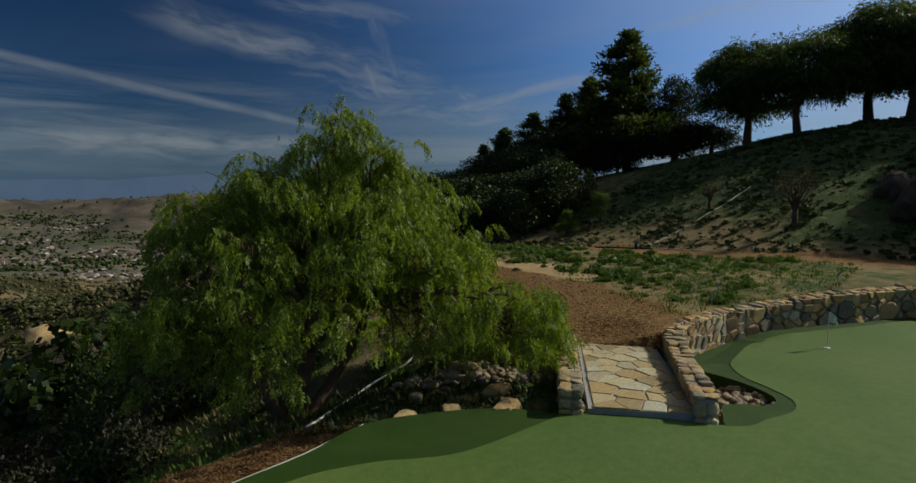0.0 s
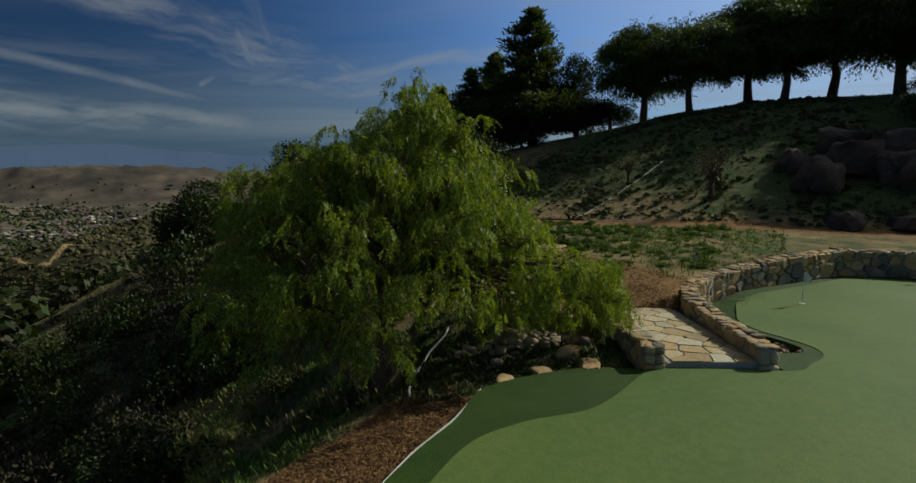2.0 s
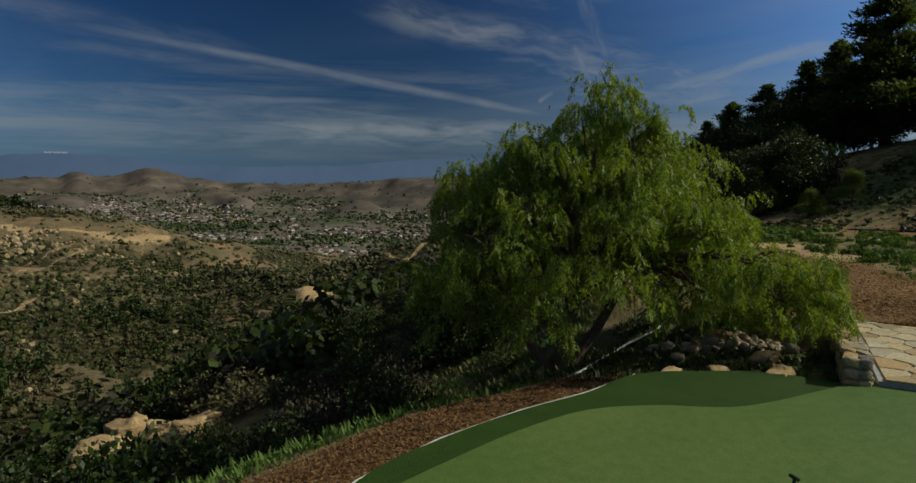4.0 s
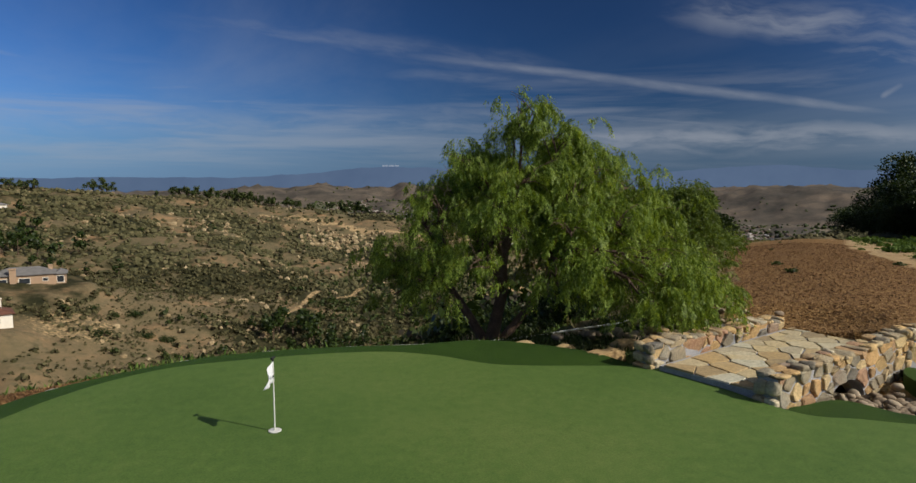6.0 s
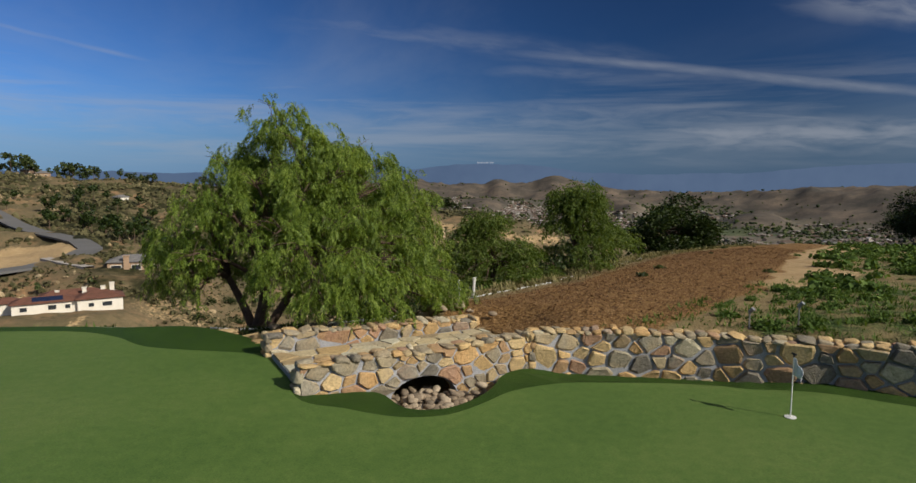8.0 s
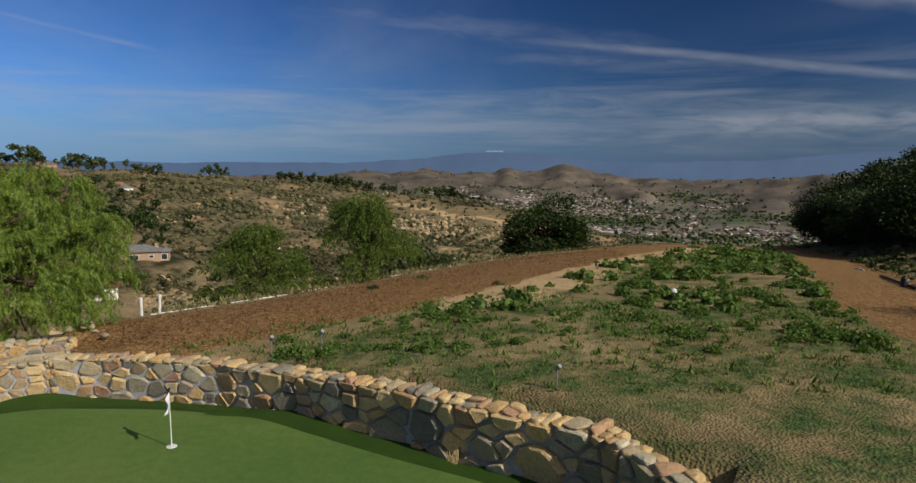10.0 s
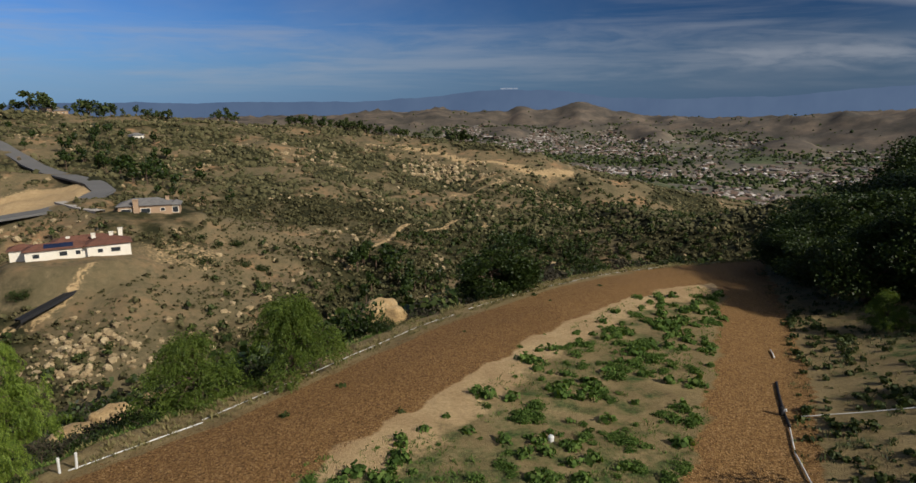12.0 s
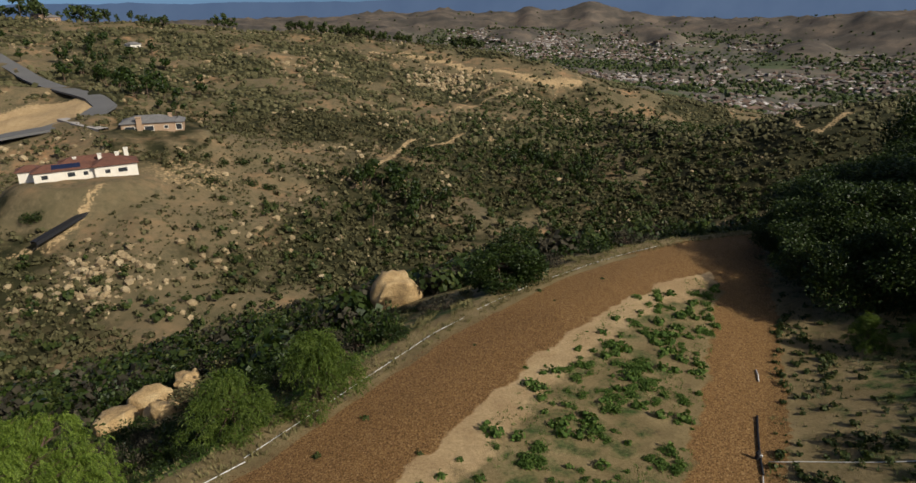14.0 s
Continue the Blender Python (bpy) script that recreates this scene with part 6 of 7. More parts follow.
def lamp_post(x, y, tall):
    thing = tagged(new("garden_light"), "slim grey metal garden spotlight on a stake behind the wall", "garden light", "garden lights along the wall")
    thing.location = (x, y, height(x, y))
    child("stake", mesh_of("stake", *tube([(0, 0, -0.05), (0, 0, tall)], [0.013, 0.012], 8), GREY_METAL), thing)
    v, f = joined([tube([(-0.01, 0.0, tall - 0.02), (0.035, -0.05, tall + 0.05)], [0.028, 0.034], 10), tube([(0, 0, tall - 0.05), (0, 0, tall + 0.01)], [0.02, 0.02], 8)])
    child("head", mesh_of("head", v, f, GREY_METAL), thing, label="small tilted metal lamp head")


lamp_post(6.55, 11.2, 0.32)
lamp_post(10.26, 9.1, 0.30)
lamp_post(5.72, 11.1, 0.28)


def stub(x, y, tall, lean):
    thing = tagged(new("standpipe"), "white plastic standpipe with a cap at the terrace edge", "standpipe", "white standpipes")
    thing.location = (x, y, height(x, y))
    child("pipe", mesh_of("pipe", *tube([(0, 0, -0.1), (lean, 0, tall)], [0.035, 0.035], 10), WHITE_PIPE), thing)
    child("cap", mesh_of("cap", *tube([(lean, 0, tall - 0.02), (lean, 0, tall + 0.03)], [0.042, 0.040], 10), WHITE_PIPE), thing)


stub(1.1, 15.62, 0.42, 0.0)
stub(1.42, 15.85, 0.45, 0.03)
stub(14.4, 17.3, 0.16, 0.0)
marker = tagged(new("standpipe"), "short wide white riser cap among the weeds", "standpipe", "white standpipes")
marker.location = (14.4, 17.3, height(14.4, 17.3))
child("pipe", mesh_of("pipe", *tube([(0, 0, -0.05), (0, 0, 0.14), (0, 0, 0.17)], [0.09, 0.09, 0.07], 14), WHITE_PIPE), marker)
valve = tagged(new("valve_box"), "black valve with a grey fitting on the hose", "valve")
valve.location = (21.7, 19.3, height(21.7, 19.3))
child("body", mesh_of("body", *tube([(0, 0, 0), (0, 0, 0.26), (0.03, 0, 0.32)], [0.09, 0.08, 0.05], 10), BLACK_RUBBER), valve)
child("fitting", mesh_of("fitting", *tube([(0.02, -0.02, 0.16), (0.12, -0.08, 0.2)], [0.05, 0.05], 8), WHITE_PIPE), valve)


def edging():
    """The pale plastic strip that holds the turf along the mulch bed."""
    pts = [Vector((p[0], p[1], 0)) for p in ((-10.45, 9.5), (-9.78, 10.92), (-8.42, 11.98), (-7.32, 12.33), (-6.06, 12.51), (-5.0, 12.55), (-3.9, 12.71))]
    total, at = along(pts)
    verts, faces = [], []
    for k in range(81):
        p, way, left = at(total * k / 80)
        base = float(lawn(p.x, p.y)) - 0.02
        for off, z in ((0.0, -0.08), (0.0, -0.002), (0.007, -0.002), (0.007, -0.08)):
            verts.append(p + left * off + Vector((0, 0, base + z)))
        if k:
            a, b = 4 * (k - 1), 4 * k
            faces += [(a + j, a + (j + 1) % 4, b + (j + 1) % 4, b + j) for j in range(4)]
    tagged(new("edging", mesh_of("edging", verts, faces, WHITE_PIPE)), "pale plastic edging strip between turf and mulch", "edging", kind="structure")


edging()
CHIP = surface("wood_chip", [(0.0, (0.045, 0.020, 0.008)), (0.4, (0.125, 0.060, 0.021)), (0.75, (0.21, 0.112, 0.042)), (1.0, (0.36, 0.23, 0.105))], 3, 60, 0.9, 0.3, 0.01, vary=0.8, islands=True)


def chips(name, seed, count, region, keep, small, large, label):
    rng = np.random.default_rng(seed)
    p = rng.uniform((region[0], region[1]), (region[2], region[3]), (count * 8, 2))
    p = p[keep(p[:, 0], p[:, 1])][:count]
    n = len(p)
    z = rough_ground(p[:, 0], p[:, 1]) + rng.uniform(0.0, 0.02, n)
    a, tilt = rng.uniform(0, 6.283, n), rng.normal(0, 0.35, n)
    along_ = np.stack([np.cos(a), np.sin(a), tilt], -1) * rng.uniform(small, large, (n, 1))
    across = np.stack([-np.sin(a), np.cos(a), rng.normal(0, 0.4, n)], -1) * rng.uniform(small * 0.25, small * 0.6, (n, 1))
    c = np.stack([p[:, 0], p[:, 1], z], -1)
    return tagged(new(name, quads_mesh(name, np.stack([c - along_ - across, c + along_ - across * 0.7, c + along_ * 0.9 + across, c - along_ * 0.9 + across * 0.8], 1), CHIP)), label, "mulch", kind="stuff")


chips("mulch_chips", 51, 26000, (-11, 9.5, -2.6, 15.5), lambda x, y: (side_of(x, y, BRINK) > -0.25) & (side_of(x, y, BRINK) < 1.35) & (x < -3.5 - 0.4 * np.sin(y * 5)) & (~inside(x, y, fringe_loop)), 0.012, 0.045, "loose reddish-brown wood chips on the planting bed")
chips("mulch_chips", 52, 26000, (0.5, 11.5, 16, 32), lambda x, y: (side_of(x, y, BRINK) < -0.5) & (side_of(x, y, BRINK) > -5.4) & (side_of(x, y, GREEN_SIDE) > 0.5) & (x - 1.2 > (13 - y) * 0.5), 0.015, 0.05, "loose reddish-brown wood chips on the terrace")


# ---- far hillsides ----
def rows_of(seed, count, low, high, left, right, keep):
    """Places spread over the far land between two distances and two bearings."""
    rng = np.random.default_rng(seed)
    r = np.sqrt(rng.uniform(low * low, high * high, count * 4)) if high < 900 else rng.uniform(low, high, count * 4)
    a = np.radians(rng.uniform(left, right, count * 4))
    x, y = 12 + r * np.sin(a), r * np.cos(a)
    ok = keep(x, y, r, rng.uniform(0, 1, len(r)))
    return x[ok][:count], y[ok][:count], rng


def field(x, y, scale, seed):
    return np.array([noise.noise(Vector((a, b, seed))) for a, b in zip(x * scale, y * scale)])


ICO = bmesh.new()
bmesh.ops.create_icosphere(ICO, subdivisions=1, radius=1.0)
ICO_V = np.array([tuple(v.co) for v in ICO.verts])
ICO_F = np.array([[v.index for v in f.verts] for f in ICO.faces])
ICO.free()


def blobs(name, x, y, rx, rz, rng, mat, label, category, lift=0.35, jag=0.28, smooth=False):
    """Many uneven clumps in one mesh."""
    n, k = len(x), len(ICO_V)
    z = rough_ground(x, y)
    v = ICO_V[None] * (1 + rng.normal(0, jag, (n, k, 1)))
    turn = rng.uniform(0, 6.283, n)
    c, s = np.cos(turn)[:, None], np.sin(turn)[:, None]
    v = np.stack([v[..., 0] * c - v[..., 1] * s, v[..., 0] * s + v[..., 1] * c, v[..., 2]], -1)
    v = v * np.stack([rx, rx, rz], -1)[:, None] + np.stack([x, y, z + rz * lift], -1)[:, None]
    f = (ICO_F[None] + (np.arange(n) * k)[:, None, None]).reshape(-1, 3)
    me = bpy.data.meshes.new(name)
    me.from_pydata(v.reshape(-1, 3).tolist(), [], f.tolist())
    if smooth:
        me.polygons.foreach_set("use_smooth", [True] * len(me.polygons))
    me.materials.append(mat)
    return tagged(new(name, me), label, category, kind="stuff")


def clump_leaves(name, x, y, rx, rz, rng, mat, label, category, per, leaf, lift=0.5):
    """Far shrubs and trees as clouds of leafy flakes."""
    n = len(x)
    z = rough_ground(x, y)
    way = rng.normal(0, 1, (n, per, 3))
    way[..., 2] = np.abs(way[..., 2]) * 0.9 - 0.25
    way /= np.linalg.norm(way, axis=2, keepdims=True)
    bump = 0.75 + 0.45 * np.sin(way[..., :1] * 5 + np.arange(n)[:, None, None]) * np.cos(way[..., 1:2] * 4 + np.arange(n)[:, None, None] * 2)
    c = np.stack([x, y, z + rz * lift], -1)[:, None] + way * bump * np.stack([rx, rx, rz], -1)[:, None] * rng.uniform(0.6, 1.0, (n, per, 1))
    a = rng.normal(0, 1, (n, per, 3))
    a /= np.linalg.norm(a, axis=2, keepdims=True)
    b = np.cross(a, way)
    b /= np.linalg.norm(b, axis=2, keepdims=True) + 1e-9
    s = (rx * leaf)[:, None, None] * rng.uniform(0.6, 1.3, (n, per, 1))
    q = np.stack([c - a * s, c - b * s, c + a * s, c + b * s], 2).reshape(-1, 4, 3)
    return tagged(new(name, quads_mesh(name, q, mat)), label, category, kind="stuff")


def clear_of_sites(x, y):
    ok = (np.hypot(x + 150, y - 300) > 24) & (np.hypot((x + 150), (y - 236)) > 32) & (np.hypot((x + 240) / 46, (y - 335) / 50) > 1)
    for line in TRAILS:
        ok &= np.abs(beside(x, y, line)[0]) > 4
    return ok & (np.abs(beside(x, y, ROAD)[0]) > 9)


ROAD = [(-460, 540), (-360, 475), (-295, 422), (-258, 396), (-226, 376), (-206, 352), (-200, 325), (-208, 303), (-235, 280), (-290, 262), (-380, 250)]


def shrub_chance(x, y, r, u):
    return u < np.clip(scrub_cover(x, y) * 1.25 + field(x, y, 0.05, 5) * 0.7 - 0.10, 0.10, 1)


x, y, rng = rows_of(60, 3200, 16, 120, -62, 42, lambda x, y, r, u: (beside(x, y, BRINK)[0] > 10) & (beside(x, y, BRINK)[0] < 84) & (np.hypot(x + 11, y - 8) > 25) & (np.hypot(x - 5.4, y - 43.0) > 4.2) & (np.hypot(x + 8.2, y - 32.6) > 4.2) & (u < np.clip(0.55 + field(x, y, 0.09, 4) * 1.6, 0.1, 1)))
size = rng.uniform(0.8, 2.2, len(x))
kinds = rng.integers(0, 3, len(x))
for k, (mat, words) in enumerate(((OAK_LEAF, "dense dark green scrub covering the bank"), (GREEN_BRUSH, "dark green chaparral covering the bank"), (BRUSH_LEAF, "grey brush among the scrub of the bank"))):
    some = kinds == k
    clump_leaves("bank_scrub", x[some], y[some], size[some], size[some] * 0.85, rng, mat, words, "shrubs", 110, 0.13)
x, y, rng = rows_of(59, 2600, 10, 40, 26, 80, lambda x, y, r, u: (x - toe(y) > 0.4) & (beside(x, y, BRINK)[0] < -1) & (u < np.clip(0.45 + field(x, y, 0.35, 6) * 0.9, 0.1, 1)))
size = 0.06 + 0.20 * rng.uniform(0, 1, len(x)) ** 1.6
clump_leaves("slope_shrublets", x, y, size, size * 0.7, rng, GREEN_BRUSH, "low dark green plants dotted over the hillside", "shrubs", 40, 0.28)
x, y, rng = rows_of(61, 38000, 75, 900, -46, 48, lambda x, y, r, u: shrub_chance(x, y, r, u) & clear_of_sites(x, y) & (beside(x, y, BRINK)[0] > 40))
size = rng.uniform(0.45, 1.0, len(x)) ** 1.5 * 2.0 * (0.85 + np.hypot(x, y) / 1400)
half = np.arange(len(x)) % 3 == 0
near = np.hypot(x, y) < 420
clump_leaves("chaparral", x[near], y[near], size[near], size[near] * 0.75, rng, SHRUB_LEAF, "olive-grey chaparral shrubs over the hillsides", "shrubs", 15, 0.42)
blobs("chaparral", x[~near], y[~near], size[~near], size[~near] * 0.8, rng, SHRUB_LEAF, "olive-grey chaparral shrubs over the far hillsides", "shrubs")
x, y, rng = rows_of(62, 3400, 90, 620, -44, 44, lambda x, y, r, u: (u < np.clip((-60 - terrain(x, y)) / 26, 0.02, 1)) & clear_of_sites(x, y) & (beside(x, y, BRINK)[0] > 45))
size = rng.uniform(1.0, 2.5, len(x))
clump_leaves("ravine_trees", x, y, size, size * 1.1, rng, GREEN_BRUSH, "dark green scrub oaks filling the ravine", "trees", 30, 0.30, 0.8)
x, y, rng = rows_of(64, 6500, 120, 430, -46, -4, lambda x, y, r, u: (u < np.clip(0.55 + field(x, y, 0.06, 11), 0.1, 1)) & clear_of_sites(x, y) & (beside(x, y, BRINK)[0] > 60))
size = rng.uniform(0.25, 0.85, len(x))
clump_leaves("hill_shrublets", x, y, size, size * 0.7, rng, SHRUB_LEAF, "small dry shrubs and tufts dotted over the hill", "shrubs", 9, 0.5)
x, y, rng = rows_of(74, 620, 15, 44, -12, 26, lambda x, y, r, u: (side_of(x, y, GREEN_SIDE) > 0.6) & (side_of(x, y, BRINK) < -6.4) & (x - toe(y) < -2.4) & (y > 13) & (u < np.clip(0.30 + field(x, y, 0.45, 4) * 1.5, 0.03, 1)))
size = rng.uniform(0.10, 0.40, len(x))
clump_leaves("weed_clumps", x, y, size, size * 0.75, rng, WEED_LEAF, "small bright green weed clumps scattered over the terrace", "weeds", 70, 0.22, 0.25)
x, y, rng = rows_of(75, 7, 13, 40, -20, 12, lambda x, y, r, u: (side_of(x, y, GREEN_SIDE) > 0.8) & (side_of(x, y, BRINK) < -0.8) & (side_of(x, y, BRINK) > -5.6) & (y > 12.5))
size = rng.uniform(0.08, 0.26, len(x))
clump_leaves("mulch_weeds", x, y, size, size * 0.6, rng, GREEN_BRUSH, "small dark weeds growing through the mulch", "weeds", 60, 0.22, 0.2)
ROCK = surface("outcrop_rock", [(0.2, (0.20, 0.15, 0.082)), (0.5, (0.32, 0.235, 0.125)), (0.8, (0.43, 0.34, 0.20))], 0.15, 1.2, 0.9, 0.5, 0.2, vary=0.5, islands=True)
x, y, rng = rows_of(63, 2600, 90, 800, -44, 25, lambda x, y, r, u: (u < np.clip(field(x, y, 0.02, 8) * 2.0 - 0.15, 0.03, 1)) & clear_of_sites(x, y) & (beside(x, y, BRINK)[0] > 60))
size = rng.uniform(0.5, 1.5, len(x)) ** 1.5
blobs("hillside_rocks", x, y, size, size * 0.8, rng, ROCK, "pale granite rocks scattered over the hillsides", "rocks", 0.2, 0.2)
for k, (cx, cy, sx, sy, n, big) in enumerate(((-112, 176, 12, 9, 230, 1.7), (-36, 615, 17, 20, 260, 3.0), (-50, 430, 12, 14, 70, 1.9), (-64, 345, 10, 9, 50, 1.6), (-66, 292, 12, 10, 50, 1.5), (40, 600, 20, 14, 110, 2.2), (75, 520, 14, 10, 70, 2.2), (-150, 560, 30, 20, 60, 2.6))):
    rng = np.random.default_rng(640 + k)
    size = rng.uniform(0.35, 1.0, n) ** 1.6 * big
    blobs("rock_outcrop", cx + rng.normal(0, sx, n), cy + rng.normal(0, sy, n), size, size * 0.85, rng, ROCK, "tumbled outcrop of pale granite rocks", "rocks", 0.3, 0.18)

# ---- trees along the far ridge ----
rng = np.random.default_rng(65)


def ridge_trees(name, spots, seed, mat, label):
    rng = np.random.default_rng(seed)
    xs, ys, rs, hs = [], [], [], []
    stems = []
    for cx, cy, sx, sy, n, small, tall in spots:
        for _ in range(n):
            px, py = cx + rng.normal(0, sx), cy + rng.normal(0, sy)
            h = rng.uniform(small, tall)
            g = height(px, py)
            stems.append(tube([(px, py, g - 1), (px + 0.3, py, g + h * 0.7)], [0.35, 0.15], 4, False))
            for _ in range(4):
                xs.append(px + rng.normal(0, h * 0.12))
                ys.append(py + rng.normal(0, h * 0.12))
                rs.append(h * rng.uniform(0.14, 0.24))
                hs.append(g + h * rng.uniform(0.4, 0.92))
    x, y, r, hz = (np.array(v) for v in (xs, ys, rs, hs))
    n, per = len(x), 34
    way = rng.normal(0, 1, (n, per, 3))
    way /= np.linalg.norm(way, axis=2, keepdims=True)
    c = np.stack([x, y, hz], -1)[:, None] + way * r[:, None, None] * rng.uniform(0.5, 1.1, (n, per, 1))
    a = rng.normal(0, 1, (n, per, 3))
    a /= np.linalg.norm(a, axis=2, keepdims=True)
    b = np.cross(a, way)
    b /= np.linalg.norm(b, axis=2, keepdims=True) + 1e-9
    s = (r * 0.34)[:, None, None]
    thing = tagged(new(name), label, "trees", kind="stuff")
    child("trunks", mesh_of("trunks", *joined(stems), BARK), thing)
    child("crowns", quads_mesh("crowns", np.stack([c - a * s, c - b * s, c + a * s, c + b * s], 2).reshape(-1, 4, 3), mat), thing)


ridge_trees("ridge_trees", ((-500, 655, 22, 12, 16, 12, 26), (-445, 665, 20, 10, 9, 10, 22), (-400, 680, 20, 10, 9, 8, 18), (-355, 700, 20, 10, 12, 8, 14), (-290, 728, 10, 6, 9, 9, 16), (-225, 765, 3, 3, 2, 6, 10)), 66, GREEN_BRUSH, "row of tall eucalyptus on the far ridge")
ridge_trees("ridge_trees", ((-190, 778, 22, 8, 30, 8, 14), (-150, 790, 20, 8, 26, 7, 13), (-110, 800, 18, 8, 22, 7, 12), (-20, 832, 16, 7, 20, 9, 16), (30, 845, 14, 6, 10, 6, 10), (110, 872, 12, 6, 12, 6, 11)), 67, GREEN_BRUSH, "grove of dark trees on the far ridge")
ridge_trees("ridge_trees", ((-330, 520, 30, 25, 16, 8, 14), (-285, 480, 22, 16, 12, 8, 14), (-235, 432, 16, 9, 14, 9, 15), (-200, 402, 12, 8, 12, 9, 15), (-165, 380, 12, 10, 6, 6, 10)), 68, OAK_LEAF, "dark trees below the road on the far slope")
ridge_trees("ridge_trees", ((-42, 292, 10, 6, 12, 7, 12), (-22, 262, 8, 10, 12, 6, 11), (40, 400, 12, 12, 14, 8, 13), (60, 385, 10, 12, 8, 6, 10)), 69, OAK_LEAF, "dark trees along the bottom of the ravine")
for k, (px, py, r) in enumerate(((-122, 287, 3.8), (-112.5, 284, 3.4), (-106, 288, 4.0), (-107, 257, 4.6), (-94, 268, 4.2), (-87, 270, 4.4), (-151, 208, 4.8))):
    bush(px, py, r * 1.15, r * 0.95, 0, k)


# ---- houses across the ravine ----
TAN_WALL = surface("tan_stucco", [(0.2, (0.36, 0.24, 0.15)), (0.8, (0.44, 0.30, 0.19))], 0.4, 4, 0.9, 0.2, 0.02, speck=0.1)
WHITE_WALL = surface("cream_stucco", [(0.2, (0.70, 0.64, 0.52)), (0.8, (0.80, 0.75, 0.64))], 0.4, 4, 0.9, 0.2, 0.02, speck=0.08)
GREY_ROOF = surface("grey_roof", [(0.2, (0.13, 0.125, 0.118)), (0.8, (0.21, 0.20, 0.188))], 0.5, 3, 0.85, 0.3, 0.05)
TILE_ROOF = surface("clay_tile_roof", [(0.2, (0.10, 0.045, 0.030)), (0.8, (0.19, 0.085, 0.055))], 0.5, 3, 0.85, 0.4, 0.05)
DARK_GLASS = surface("dark_glass", [(0.2, (0.02, 0.025, 0.03)), (0.8, (0.04, 0.045, 0.05))], 1, 5, 0.15, 0.0, 0.01, speck=0.05, spec=0.6)
SOLAR = surface("solar_panel", [(0.2, (0.012, 0.018, 0.04)), (0.8, (0.02, 0.03, 0.07))], 1, 5, 0.2, 0.0, 0.01, speck=0.05, spec=0.5)
ASPHALT = surface("asphalt", [(0.2, (0.110, 0.108, 0.102)), (0.8, (0.155, 0.150, 0.142))], 0.05, 2, 0.9, 0.2, 0.02, speck=0.12)
CONCRETE = surface("concrete", [(0.2, (0.34, 0.30, 0.26)), (0.8, (0.44, 0.40, 0.35))], 0.2, 3, 0.9, 0.2, 0.02, speck=0.12)


def box(x0, y0, z0, x1, y1, z1):
    v = [(x, y, z) for z in (z0, z1) for y in (y0, y1) for x in (x0, x1)]
    return v, [(0, 2, 3, 1), (4, 5, 7, 6), (0, 1, 5, 4), (2, 6, 7, 3), (1, 3, 7, 5), (0, 4, 6, 2)]


def hip_roof(x0, y0, x1, y1, z, rise, eave=0.9):
    x0, y0, x1, y1 = x0 - eave, y0 - eave, x1 + eave, y1 + eave
    run = min(x1 - x0, y1 - y0) / 2
    v = [(x0, y0, z), (x1, y0, z), (x1, y1, z), (x0, y1, z), (x0, y0, z + 0.3), (x1, y0, z + 0.3), (x1, y1, z + 0.3), (x0, y1, z + 0.3)]
    if x1 - x0 >= y1 - y0:
        v += [(x0 + run, (y0 + y1) / 2, z + rise), (x1 - run, (y0 + y1) / 2, z + rise)]
        top = [(4, 5, 9, 8), (6, 7, 8, 9), (5, 6, 9), (7, 4, 8)]
    else:
        v += [((x0 + x1) / 2, y0 + run, z + rise), ((x0 + x1) / 2, y1 - run, z + rise)]
        top = [(5, 6, 9, 8), (7, 4, 8, 9), (4, 5, 8), (6, 7, 9)]
    return v, [(0, 3, 2, 1), (0, 1, 5, 4), (1, 2, 6, 5), (2, 3, 7, 6), (3, 0, 4, 7)] + top


def house(name, centre, turn, blocks, walls, roof, chimneys, windows, label, base, size=0.9):
    thing = tagged(new(name), label, "house")
    thing.matrix_basis = Matrix.Translation((centre[0], centre[1], base)) @ Euler((0, 0, radians(turn))).to_matrix().to_4x4() @ Matrix.Scale(size, 4)
    for x0, y0, x1, y1, tall, rise in blocks:
        child("wall", mesh_of("wall", *box(x0, y0, -2.5, x1, y1, tall), walls), thing)
        child("roof", mesh_of("roof", *hip_roof(x0, y0, x1, y1, tall, rise), roof), thing)
    for x, y, z, wide, tall in chimneys:
        c = child("chimney", mesh_of("chimney", *box(x - wide, y - wide * 0.7, 0, x + wide, y + wide * 0.7, z + tall), walls), thing)
        child("cap", mesh_of("cap", *box(x - wide * 1.2, y - wide, z + tall, x + wide * 1.2, y + wide, z + tall + 0.4), walls), c)
    for x, y, z, wide, tall in windows:
        w = child("window", mesh_of("window", *box(x - wide, y - 0.10, z, x + wide, y + 0.05, z + tall), DARK_GLASS), thing)
        child("frame", mesh_of("frame", *box(x - wide - 0.25, y - 0.06, z - 0.25, x + wide + 0.25, y + 0.02, z + tall + 0.25), WHITE_WALL), w)
    return thing


